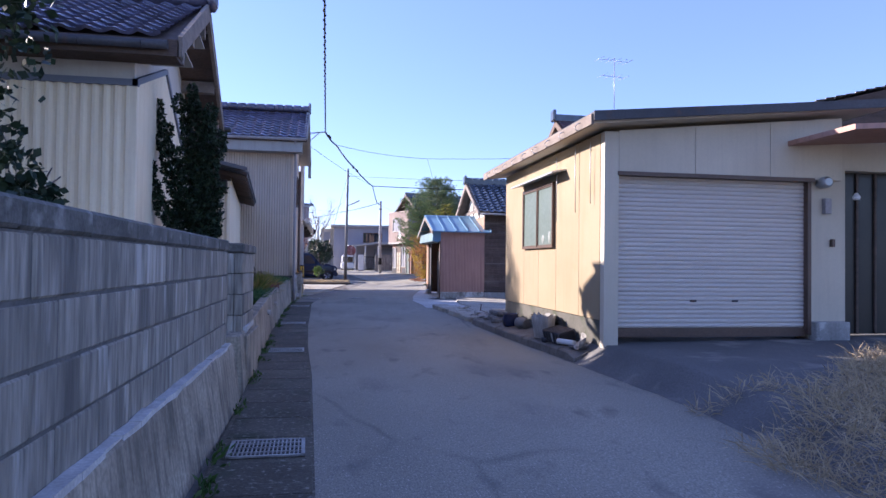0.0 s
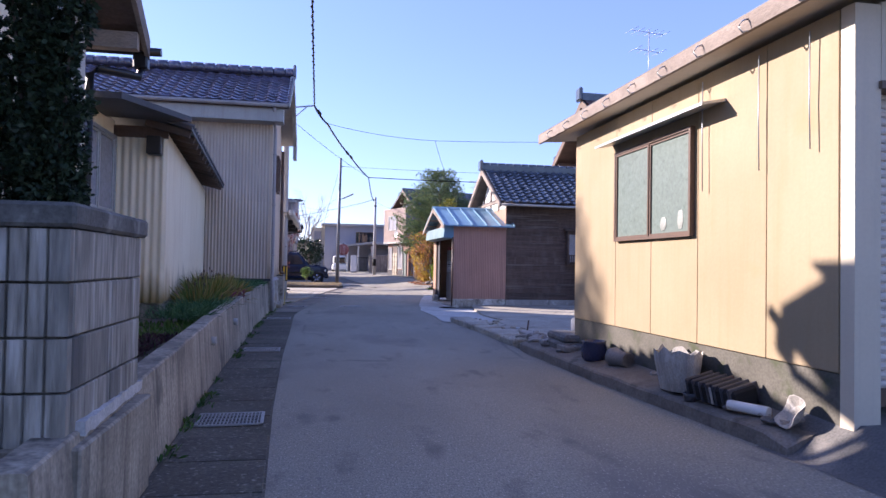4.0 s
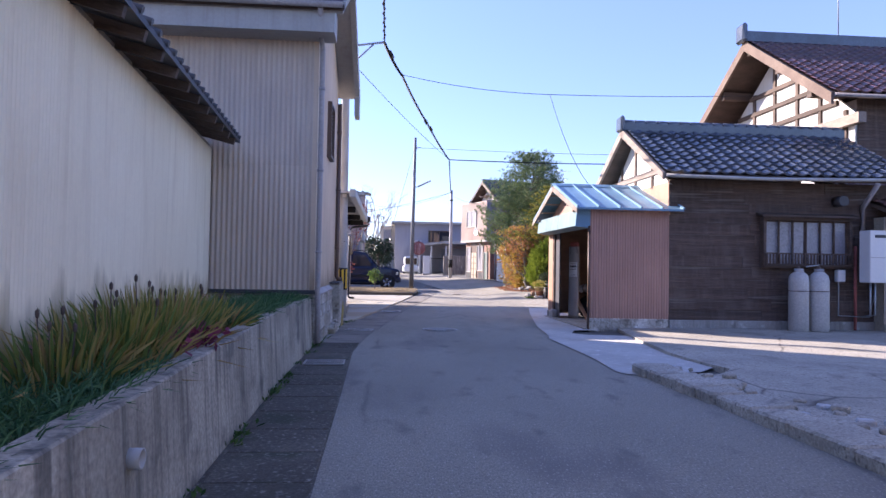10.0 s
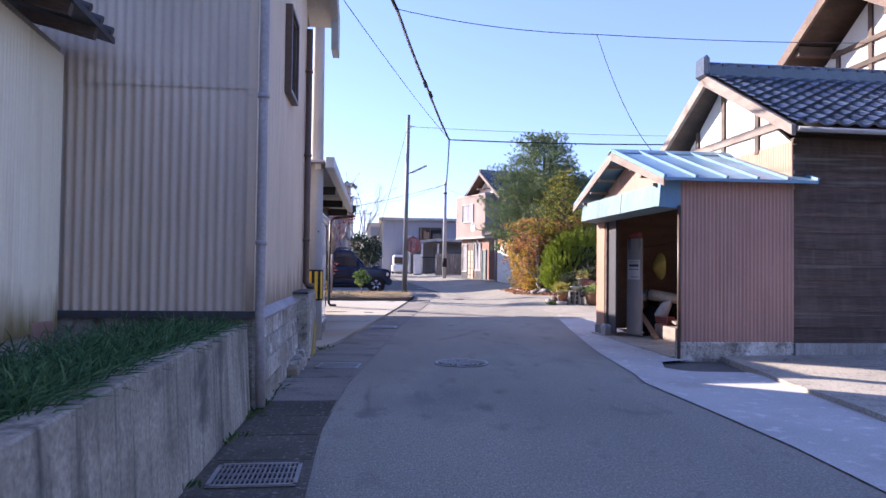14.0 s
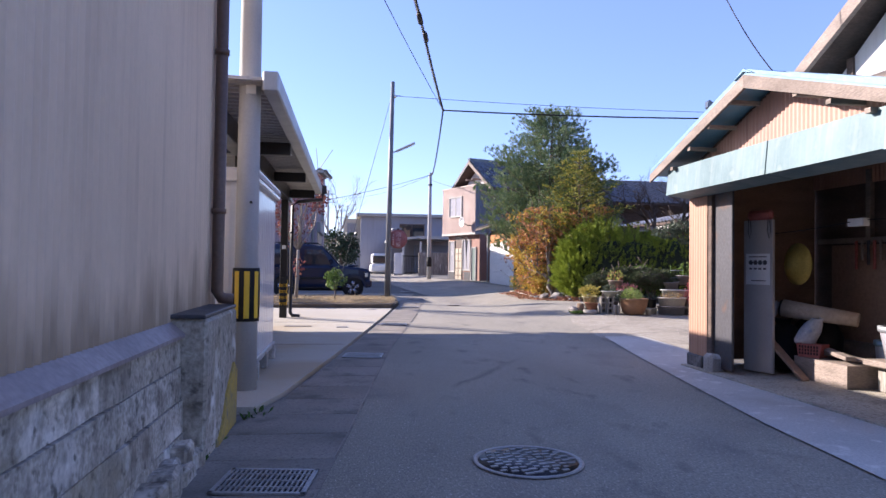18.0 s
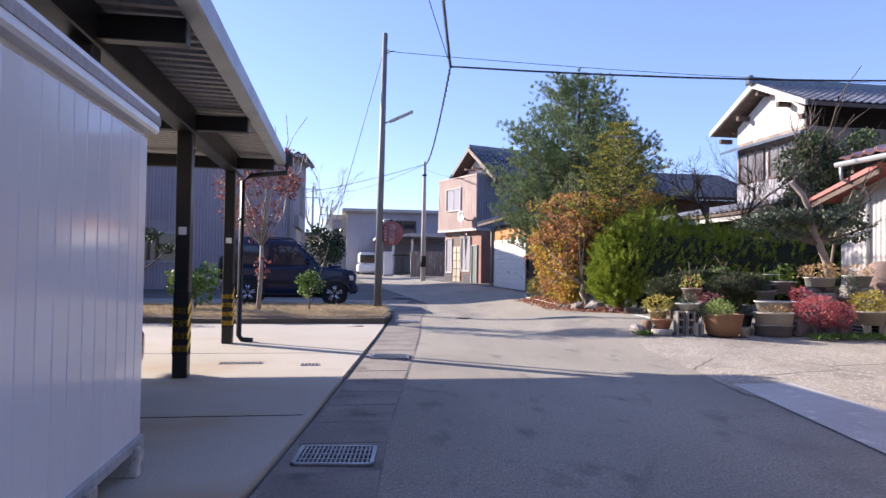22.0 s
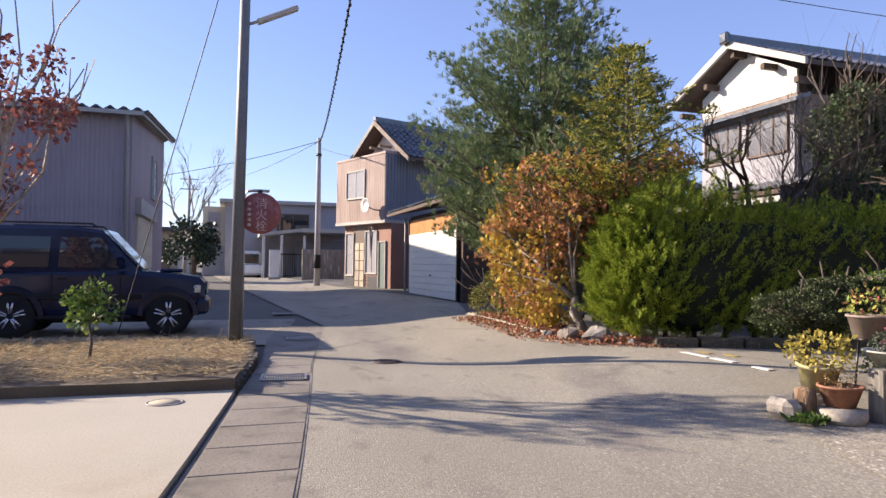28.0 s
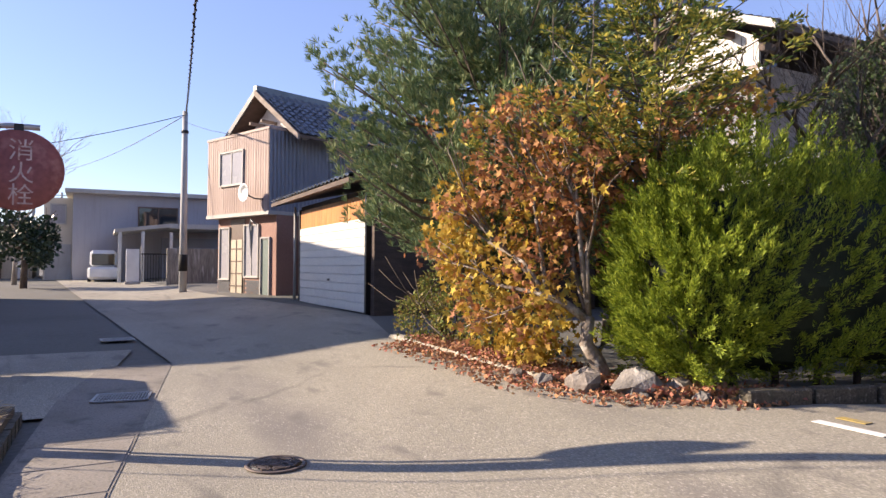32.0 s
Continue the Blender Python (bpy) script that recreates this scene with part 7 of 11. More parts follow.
    tile_roof(lo, (-17, 47.7, 4.23), (1, 0, 0), (0, 2.6, 1.2), 7.9, 2.85, tile_grey, w=0.3, l=0.28, keep=60)


house_mauve()


def house_grey():
    e = thing("house", "flat-roofed two-storey grey house", "house", "houses")
    y = 80.0
    g = 0.4
    part("wall", box(B(), (0.6, y, 0), (11, y + 9, 5.4)), grey_wall, e)
    part("roof", bbox((0.2, y - 0.5, 5.35), (11.4, y + 9.4, 5.6), 0.03), white_trim, e)
    part("west_wing", box(B(), (-0.9, y + 1.5, 0), (0.62, y + 9, 5.2)), pale_wall, e)
    window(e, "-y", 4.0, 6.1, 3.6, 4.7, y, brown_metal, glass_dark, 2)
    window(e, "-y", -0.55, 0.2, 3.7, 4.8, y + 1.5, white_trim, glass_grey, 1)
    part("shutter", box(B(), (-0.8, y + 1.45, 0.4), (0.5, y + 1.5, 2.5)), white_trim, e)
    lo = thing("house", "low flat-roofed building with a tan front", "house", "houses")
    part("wall", box(B(), (-9, y + 4, 0), (-1.6, y + 10, 3.5)), tan_wall, lo)
    part("roof", bbox((-9.4, y + 3.4, 3.5), (-1.3, y + 10.4, 3.8), 0.03), dark_roof, lo)
    window(lo, "-y", -4.2, -3.2, 0.4, 2.6, y + 4, brown_metal, glass_dark, 1, name="door")
    for x in (-5.2, -2.6):
        part("pilaster", box(B(), (x, y + 3.9, 0.3), (x + 0.8, y + 4, 2.7)), white_plaster, lo)
    aw = thing("awning", "flat white carport roof on thin posts before the grey house", "awning")
    part("roof", prism(B(), [(2.65, 3.0), (5.3, 3.35), (5.3, 3.55), (2.65, 3.2)], "y", 75.6, 79.9), white_trim, aw)
    part("roof_flat", box(B(), (5.3, 75.6, 3.3), (8.8, 79.9, 3.55)), white_trim, aw)
    for x in (2.9, 4.0, 5.4):
        part("post", box(B(), (x - 0.08, 75.7, 0.3), (x + 0.08, 75.86, 3.1)), alu, aw)
    part("back_wall", box(B(), (5.2, 79.0, 0.3), (9, 79.2, 2.9)), slate_corr, aw)
    wl = thing("block_wall", "dark grey block wall by the crossing", "wall")
    part("body", bbox((4.7, 70.0, 0.2), (7.2, 70.2, 2.1), 0.02), block_mat, wl)
    ml = thing("noticeboard", "white free-standing board by the road", "board")
    part("panel", bbox((3.1, 72.9, 0.5), (3.7, 72.96, 2.1), 0.02), white_paint, ml)
    part("foot", bbox((3.05, 72.7, 0.36), (3.75, 73.1, 0.5), 0.02), concrete, ml)
    fence = thing("railing", "dark metal railing by the road", "railing")
    for i in range(10):
        part("baluster", box(B(), (3.9 + i * 0.13, 74.4, 0.4), (3.93 + i * 0.13, 74.43, 1.9)), black_steel, fence)
    part("top_rail", box(B(), (3.85, 74.39, 1.85), (5.2, 74.44, 1.92)), black_steel, fence)
    wv = thing("van", "white van parked under the awning", "car")
    part("body", bbox((1.4, 76.5, 0.55), (2.9, 79.5, 1.2), 0.12), white_paint, wv)
    part("cabin", bbox((1.5, 76.9, 1.2), (2.8, 79.4, 2.1), 0.15), white_paint, wv)
    part("windscreen", bbox((1.6, 76.87, 1.3), (2.7, 76.93, 1.9), 0.03), glass_dark, wv)
    for x in (1.5, 2.7):
        part("wheel", lathe(B(), [(0.0, -0.08), (0.28, -0.08), (0.28, 0.08), (0.0, 0.08)], 14, (x, 77.2, 0.62), "x"), black_rubber, wv)


house_grey()


def house_right():
    e = thing("house", "large two-storey house with white gable and silver-black tiles behind the garden", "house", "houses")
    glass_dim = mat("dim_glass", (0.20, 0.20, 0.215), (0.15, 0.15, 0.165), 0.2, 2, 20, 0.02)
    # gable to -x, ridge along x
    x, y0, y1 = 16.95, 47.9, 52.9
    part("wall", box(B(), (x, y0 + 0.4, 0), (32, y1 - 0.4, 6.6)), grey_wood, e)
    part("gable_wall", prism(B(), [(y0 + 0.4, 6.6), (y0 + 0.4, 7.3), (50.4, 8.4), (y1 - 0.4, 7.3), (y1 - 0.4, 6.6)], "x", x - 0.02, x + 0.05), white_plaster, e)
    (ye, ze), up, ln = gable(e, 16.3, 32, y0, y1, 7.25, 8.65, 0.6, dark_wood, None, 0.14, 50.4)
    tile_roof(e, (16.3, ye, ze + 0.02), (1, 0, 0), up, 14, ln, tile_grey, w=0.3, l=0.28, keep=260)
    for ya in (ye - 0.02, 100.8 - ye + 0.02):
        part("barge_board", prism(B(), [(ya, ze - 0.16), (ya, ze + 0.04), (50.4, 8.72), (50.4, 8.48)], "x", 16.2, 16.3), white_trim, e, "broad pale grey barge board")
    part("ridge", box(B(), (16.15, 50.27, 8.62), (32, 50.53, 8.9)), tile_black, e)
    part("ridge_end", noisy(bbox((16.0, 50.2, 8.6), (16.2, 50.6, 8.98), 0.06), 0.03, 6), tile_black, e)
    for y in (47.8, 49.1, 50.4, 51.7, 53.0):
        part("purlin_end", box(B(), (16.4, y - 0.08, 8.2 - 0.57 * abs(y - 50.4)), (x, y + 0.08, 8.38 - 0.57 * abs(y - 50.4))), dark_wood, e)
    part("mid_band", prism(B(), [(16.4, 6.3), (x, 6.5), (x, 6.4), (16.4, 6.2)], "y", y0 - 0.1, y1 + 0.1), tile_black, e, "small tiled pent roof")
    part("upper_wall", box(B(), (x - 0.06, y0 + 0.45, 3.7), (x, y1 - 0.45, 6.3)), grey_wall, e)
    window(e, "-x", 48.6, 50.2, 4.9, 6.1, x - 0.07, brown_metal, glass_dim, 3)
    window(e, "-x", 50.6, 52.2, 4.9, 6.1, x - 0.07, brown_metal, glass_dim, 3)
    part("lower_roof", prism(B(), [(12.6, 2.95), (12.6, 3.1), (18.2, 4.2), (18.2, 3.9)], "y", 44.5, 56.5), dark_wood, e)
    tile_roof(e, (12.6, 56.5, 3.12), (0, -1, 0), (5.6, 0, 1.1), 12, 5.7, tile_grey, w=0.3, l=0.28, keep=200)
    part("lower_wall", box(B(), (13.6, 45.2, 0), (18.3, 55.8, 3.2)), dark_wood, e)
    part("lower_eave", box(B(), (12.6, 44.5, 2.82), (12.72, 56.5, 3.0)), white_trim, e)
    # second house farther back
    f = thing("house", "tiled house seen above the trees", "house", "houses")
    part("wall", box(B(), (13.5, 60, 0), (22, 68, 5.0)), dark_wood, f)
    part("roof", prism(B(), [(59, 5.0), (64, 7.0), (69, 5.0), (69, 4.9), (64, 6.9), (59, 4.9)], "x", 12.6, 23), dark_wood, f)
    tile_roof(f, (12.6, 59, 5.04), (1, 0, 0), (0, 5, 2), 10, 5.3, tile_grey, w=0.32, l=0.3, keep=0)
    window(f, "-y", 14.5, 16.0, 3.4, 4.4, 60, brown_metal, glass_grey, 2)
    antenna(13.0, 62.0, 6.4, 2.2)
    # low house with a corrugated lean-to beside the pots
    o = thing("outhouse", "low house with ribbed grey lean-to, white wall and red tiles", "shed", "houses")
    pale_rib = mat("pale_corrugated", (0.50, 0.49, 0.47), (0.42, 0.41, 0.39), 0.6, 1, 25, 0.05, streak=((0.25, 0.22, 0.19), 0.4))
    part("wall", box(B(), (10.78, 30.8, 0), (15.5, 38.9, 3.2)), white_plaster, o)
    part("cladding", corr((10.75, 38.9), (10.75, 37.38), 0.1, 2.7, 0.13, 0.02, 0.003, False), pale_rib, o, "pale grey ribbed metal cladding")
    part("cladding_top", prism(B(), [(38.9, 2.68), (38.9, 2.72), (37.38, 3.14), (37.38, 2.68)], "x", 10.74, 10.77), pale_rib, o)
    part("corner_post", box(B(), (10.68, 37.28, 0.1), (10.78, 37.38, 3.3)), dark_wood, o)
    part("dark_rail", box(B(), (10.66, 34.5, 2.2), (10.76, 37.6, 2.26)), dark_wood, o)
    part("lower_board", box(B(), (10.74, 31.0, 0.1), (10.775, 37.26, 1.3)), grey_wood, o)
    part("lean_to_roof", prism(B(), [(39.25, 2.72), (39.25, 2.8), (37.3, 3.34), (37.3, 3.24)], "x", 10.2, 15.2), red_paint, o, "rusty red sheet roof of the lean-to")
    part("verge_board", prism(B(), [(39.22, 2.6), (39.22, 2.72), (37.3, 3.24), (37.3, 3.12)], "x", 10.24, 10.3), dark_wood, o)
    part("roof", prism(B(), [(10.1, 3.36), (10.1, 3.46), (15.5, 5.2), (15.5, 5.0)], "y", 30.6, 38.15), dark_wood, o)
    tile_roof(o, (10.1, 38.15, 3.48), (0, -1, 0), (5.4, 0, 1.74), 7.5, 4.2, tile_red, w=0.3, l=0.28, keep=200)
    part("rain_gutter", tube(B(), [(10.05, 30.6, 3.4), (10.05, 38.2, 3.4)], 0.055, 8), galv, o, "dull metal rain gutter")
    part("downpipe", tube(B(), [(10.07, 38.1, 3.38), (10.09, 38.1, 3.1), (10.6, 38.1, 2.95), (10.7, 38.1, 2.75), (10.7, 38.1, 0.1)], 0.035, 8), galv, o)
    part("eave_bracket", box(B(), (10.2, 37.9, 3.2), (10.78, 37.98, 3.34)), dark_wood, o)


house_right()


def far_pole():
    e = thing("utility_pole", "grey concrete utility pole at the crossing", "utility pole", "poles", pose(4.6, 62.6, 0.2))
    part("shaft", lathe(B(), [(0.14, -0.2), (0.12, 3), (0.09, 6.7), (0.0, 6.72)], 14), pole_conc, e)
    part("sleeve", lathe(B(), [(0.15, 0.9), (0.155, 0.9), (0.155, 1.5), (0.15, 1.5)], 14), black_rubber, e)
    part("strap", lathe(B(), [(0.11, 5.9), (0.13, 5.9), (0.13, 6.0), (0.11, 6.0)], 12), black_steel, e)
    for x, y, h in ((-3.1, 105, 9.5), (-1.8, 125, 9.0), (-8, 95, 8)):
        f = thing("utility_pole", "distant utility pole with cross-arms", "utility pole", "poles", pose(x, y, 0.6))
        part("shaft", lathe(B(), [(0.17, -0.5), (0.12, h), (0, h + 0.02)], 10), pole_conc, f)
        for z in (h - 0.4, h - 1.4):
            part("cross_arm", box(B(), (-0.9, -0.05, z), (0.9, 0.05, z + 0.1)), galv, f)


far_pole()

# overhead lines
J, K = (2.46, 40.95, 5.78), (4.6, 62.5, 6.75)
BR, NODE = (-0.25, 27.63, 6.31), (0.2, 29.85, 6.2)
MID = (1.12, 34.2, 5.88)
cable("overhead_cable", [(-0.2, -10, 7.2), BR], 0.02, 0.35, "bundled black overhead cable", twist=12)
cable("overhead_cable", [BR, NODE, MID, J], 0.02, 0.06, "bundled black overhead cable with splices", twist=10)
cable("overhead_cable", [J, K], 0.02, 0.55, "bundled black overhead cable", twist=8)
cable("overhead_cable", [J, (24, 38.5, 6.4)], 0.014, 0.35, "bundled black overhead cable", twist=10)
cable("overhead_wire", [(-0.98, 27.75, 5.85), J], 0.008, 0.1)
TAP = (3.97, 29.2, 5.66)
cable("overhead_wire", [NODE, TAP, (14, 31, 6.6)], 0.008, 0.1)
cable("overhead_wire", [TAP, (4.75, 28.4, 3.3)], 0.007, 0.25)
cable("overhead_wire", [(1.3, 42.45, 6.5), (24, 43.5, 7.2)], 0.008, 0.25)
cable("guy_wire", [(1.05, 42.45, 6.6), (-0.62, 43.1, 0.25)], 0.008, 0.05, "thin steel stay wire from pole to ground")
cable("overhead_wire", [K, (-3, 105, 9.6)], 0.014, 0.8)
cable("overhead_wire", [K, (-9, 70, 4.9)], 0.014, 0.5)
cable("overhead_wire", [(4.6, 62.5, 6.5), (6.4, 59, 5.6)], 0.008, 0.15)
for p in ((-0.1, 28.36, 6.25), (1.06, 33.95, 5.87), (1.27, 34.85, 5.83)):
    solid("cable_splice", lathe(B(), [(0.01, -0.22), (0.05, -0.18), (0.055, 0.18), (0.01, 0.22)], 8, axis="y"), cable_mat, "black splice sleeve on the overhead cable", "cable splice", "cable splices", at=pose(*p, -3, 0, -11))


# ---- plants ----
RNG = np.random.default_rng(7)


def blades(name, base, tip, width, material, parent=None, label="", category="", kind="", bend=0.0):
    """Many thin leaves, each one a kite from base to tip."""
    base, tip = np.asarray(base, float), np.asarray(tip, float)
    n = len(base)
    d = tip - base
    side = np.cross(d, RNG.normal(size=(n, 3)))
    side /= np.linalg.norm(side, axis=1, keepdims=True) + 1e-9
    w = np.asarray(width, float).reshape(-1, 1) * side / 2
    mid = base + d * 0.55
    if bend:
        mid[:, 2] += bend * np.linalg.norm(d, axis=1)
    vs = np.stack([base, mid + w, tip, mid - w], 1).reshape(-1, 3)
    me = bpy.data.meshes.new(name)
    me.from_pydata(vs.tolist(), [], np.arange(4 * n).reshape(n, 4).tolist())
    if parent:
        ob = part(name, me, material, parent, label)
        if kind:
            tagged(ob, kind=kind)
        return ob
    return solid(name, me, material, label, category, kind=kind)


def ball_points(n, centre, radius, hollow=0.55, lump=0.35, seed=0.0):
    """Points in an uneven ball, thickest near its skin, with gaps."""
    d = RNG.normal(size=(n, 3))
    d /= np.linalg.norm(d, axis=1, keepdims=True)
    k = np.array([1 + lump * noise.noise(Vector(v) * 1.9 + Vector((seed, seed * 2, 0))) + lump * 0.5 * noise.noise(Vector(v) * 4.3 + Vector((seed, 0, 1))) for v in d.tolist()])
    r = (hollow + (1 - hollow) * RNG.random(n) ** 0.5) * k
    return np.asarray(centre) + d * r[:, None] * np.asarray(radius), d


def leafy(name, clumps, size, material, parent, outward=0.6, long=1.5, label=""):
    """Leaves over clumps of (centre, radius, count)."""
    ps, ts, ws = [], [], []
    for i, (c, r, n) in enumerate(clumps):
        p, d = ball_points(n, c, r, seed=i * 3.1 + c[0])
        s = size * RNG.uniform(0.6, 1.35, n)
        v = d * outward + RNG.normal(size=(n, 3)) * 0.6
        v /= np.linalg.norm(v, axis=1, keepdims=True)
        ps.append(p)
        ts.append(p + v * (s * long)[:, None])
        ws.append(s)
    return blades(name, np.concatenate(ps), np.concatenate(ts), np.concatenate(ws), material, parent, label)


def limbs(bm, start, end, r, depth, spread, twigs=3, tips=None):
    """A tapering branch that forks."""
    a, b = Vector(start), Vector(end)
    mid = a.lerp(b, 0.5) + Vector((random.uniform(-1, 1), random.uniform(-1, 1), random.uniform(-0.3, 0.6))) * (b - a).length * 0.12
    tube(bm, [a, mid, b], r, 6 if depth > 1 else 5, r * 0.55)
    if tips is not None and depth == 0:
        tips.append(tuple(b))
    if depth > 0:
        for _ in range(twigs):
            s = random.uniform(0.45, 1.0)
            o = a.lerp(mid, s * 2) if s < 0.5 else mid.lerp(b, s * 2 - 1)
            d = (b - a).normalized() + Vector((random.uniform(-1, 1), random.uniform(-1, 1), random.uniform(-0.35, 0.75))) * spread
            limbs(bm, o, o + d.normalized() * (b - a).length * random.uniform(0.45, 0.75), r * 0.5, depth - 1, spread, twigs, tips)


needle = leaf_mat("pine_needles", [(0.075, 0.13, 0.07), (0.125, 0.195, 0.095), (0.19, 0.255, 0.115), (0.30, 0.31, 0.14)], 0.5, 0.15)
cypress = leaf_mat("golden_cypress", [(0.0455, 0.091, 0.026), (0.1105, 0.156, 0.039), (0.286, 0.273, 0.052), (0.546, 0.455, 0.0845)], 0.5, 0.25)
maple_yellow = leaf_mat("yellow_maple_leaves", [(0.52, 0.36, 0.05), (0.42, 0.26, 0.05), (0.36, 0.30, 0.06), (0.60, 0.42, 0.07), (0.30, 0.17, 0.06)], 0.6, 0.3)
maple_rust = leaf_mat("rust_maple_leaves", [(0.48, 0.22, 0.08), (0.38, 0.17, 0.08), (0.27, 0.125, 0.075), (0.54, 0.30, 0.10), (0.44, 0.20, 0.10), (0.18, 0.09, 0.06)], 0.6, 0.3)
azalea_leaf = leaf_mat("azalea_leaves", [(0.10, 0.15, 0.035), (0.20, 0.22, 0.05), (0.26, 0.17, 0.06), (0.07, 0.12, 0.03), (0.30, 0.25, 0.07)], 0.5, 0.25)
juniper = leaf_mat("juniper_sprays", [(0.09, 0.135, 0.02), (0.17, 0.235, 0.028), (0.27, 0.34, 0.035), (0.42, 0.47, 0.06)], 0.5, 0.3)
hedge_dark = leaf_mat("box_leaves", [(0.02, 0.035, 0.015), (0.035, 0.06, 0.022), (0.07, 0.09, 0.03)], 0.5, 0.15)
shrub_green = leaf_mat("bright_shrub_leaves", [(0.05, 0.10, 0.025), (0.11, 0.19, 0.04), (0.20, 0.27, 0.06)], 0.4, 0.25)
topiary_leaf = leaf_mat("clipped_yew_leaves", [(0.03, 0.045, 0.02), (0.06, 0.08, 0.033), (0.10, 0.12, 0.05)], 0.5, 0.15)
camellia = leaf_mat("glossy_dark_leaves", [(0.012, 0.025, 0.016), (0.025, 0.045, 0.025), (0.05, 0.075, 0.04)], 0.3, 0.1)
evergreen_leaf = leaf_mat("evergreen_leaves", [(0.02, 0.04, 0.016), (0.04, 0.07, 0.025), (0.08, 0.11, 0.035)], 0.4, 0.15)
olive_leaf = leaf_mat("grey_green_leaves", [(0.05, 0.07, 0.045), (0.085, 0.11, 0.07), (0.13, 0.155, 0.11)], 0.45, 0.2)
red_leaf = leaf_mat("dark_red_leaves", [(0.15, 0.045, 0.045), (0.22, 0.085, 0.075), (0.28, 0.13, 0.10)], 0.55, 0.3)
crimson = leaf_mat("crimson_leaves", [(0.30, 0.05, 0.07), (0.48, 0.12, 0.14), (0.40, 0.2, 0.16)], 0.55, 0.3)
yellow_leaf = leaf_mat("yellow_leaves", [(0.30, 0.26, 0.05), (0.45, 0.36, 0.07), (0.25, 0.24, 0.08)], 0.55, 0.3)
pink_flower = leaf_mat("pink_petals", [(0.48, 0.10, 0.16), (0.6, 0.25, 0.28), (0.12, 0.16, 0.05)], 0.6, 0.3)
dried = leaf_mat("dried_flowers", [(0.30, 0.18, 0.09), (0.42, 0.28, 0.14), (0.22, 0.2, 0.08)], 0.8, 0.2)
straw = leaf_mat("dry_straw", [(0.46, 0.355, 0.21), (0.58, 0.47, 0.3), (0.34, 0.26, 0.15)], 0.8, 0.2)
moss_green = leaf_mat("mossy_weeds", [(0.05, 0.10, 0.025), (0.09, 0.16, 0.035), (0.15, 0.21, 0.06)], 0.6, 0.25)
grass_green = leaf_mat("weeds", [(0.03, 0.07, 0.02), (0.06, 0.12, 0.03), (0.10, 0.16, 0.05)], 0.5, 0.25)
iris_leaf = leaf_mat("iris_blades", [(0.07, 0.12, 0.03), (0.14, 0.20, 0.05), (0.30, 0.26, 0.06), (0.36, 0.27, 0.1)], 0.5, 0.25)
long_green = leaf_mat("long_grass_blades", [(0.03, 0.08, 0.035), (0.06, 0.14, 0.06), (0.12, 0.22, 0.09)], 0.5, 0.2)
purple_leaf = leaf_mat("purple_ground_cover", [(0.05, 0.025, 0.035), (0.10, 0.05, 0.055), (0.06, 0.07, 0.04)], 0.6, 0.2)
litter = leaf_mat("fallen_leaves", [(0.32, 0.16, 0.08), (0.42, 0.24, 0.13), (0.3, 0.1, 0.08), (0.24, 0.17, 0.1)], 0.8, 0.1)


def tufts(points, dirs, n, length, width):
    """Needle tufts: n needles fan from each point round its direction."""
    b = np.repeat(points, n, 0)
    d = np.repeat(dirs, n, 0) + RNG.normal(size=(len(b), 3)) * 0.45
    d /= np.linalg.norm(d, axis=1, keepdims=True)
    t = b + d * (length * RNG.uniform(0.7, 1.2, len(b)))[:, None]
    return b, t, np.full(len(b), width)


def pine():
    x, y, z = 6.95, 44.9, 0.3
    e = thing("pine_tree", "tall dense dark green pine tree behind the garden", "tree", "trees", pose(x, y, z))
    part("trunk", tube(B(), [(0, 0, -0.2), (0.1, 0.05, 2), (0.0, -0.05, 4), (0.05, 0, 6.2)], 0.17, 9, 0.03), bark, e)
    bm = B()
    ps, ds = [], []
    for lv in range(26):
        h = 1.15 + lv * 0.205
        s = (h - 1.15) / 5.4
        reach = 2.5 * (1 - s ** 2.4) ** 0.7 * (0.8 + 0.2 * min(1, s * 5)) + 0.1
        for k in range(7 if lv < 18 else 5):
            q = lv * 1.9 + k * 2 * math.pi / 6 + random.uniform(-0.3, 0.3)
            r = reach * random.uniform(0.72, 1.12)
            tipp = Vector((r * math.cos(q), r * math.sin(q), h + 0.12 * r + random.uniform(-0.1, 0.15)))
            o = Vector((0, 0, h - 0.15 * r))
            limb = [o, o.lerp(tipp, 0.55) - Vector((0, 0, 0.12 * r)), tipp]
            tube(bm, limb, 0.035 * (1.2 - s), 4, 0.008)
            m = int(14 + 30 * r)
            for _ in range(m):
                u = random.uniform(0.15, 1.0) ** 0.8
                p = o.lerp(tipp, u) + Vector((random.gauss(0, 0.15), random.gauss(0, 0.15), random.gauss(0.05, 0.11)))
                ps.append(p)
                ds.append(Vector((math.cos(q) * 0.5, math.sin(q) * 0.5, 0.6)).normalized())
    for q, hh, rr in ((0.3, 6.2, 0.3), (2.5, 6.1, 0.45)):
        for k in range(50):
            u = random.random()
            ps.append(Vector((rr * math.cos(q) * (1 - 0.2 * u) + random.gauss(0, 0.16 * (1.1 - u)), rr * math.sin(q) + random.gauss(0, 0.16 * (1.1 - u)), hh - 0.8 + u * 1.15)))
            ds.append(Vector((0, 0, 1)))
    part("branchwork", bm, bark, e)
    b, t, w = tufts(np.array([tuple(p) for p in ps]), np.array([tuple(d) for d in ds]), 15, 0.135, 0.014)
    blades("crown", b, t, w, needle, e, "long-needled dark green crown")


pine()


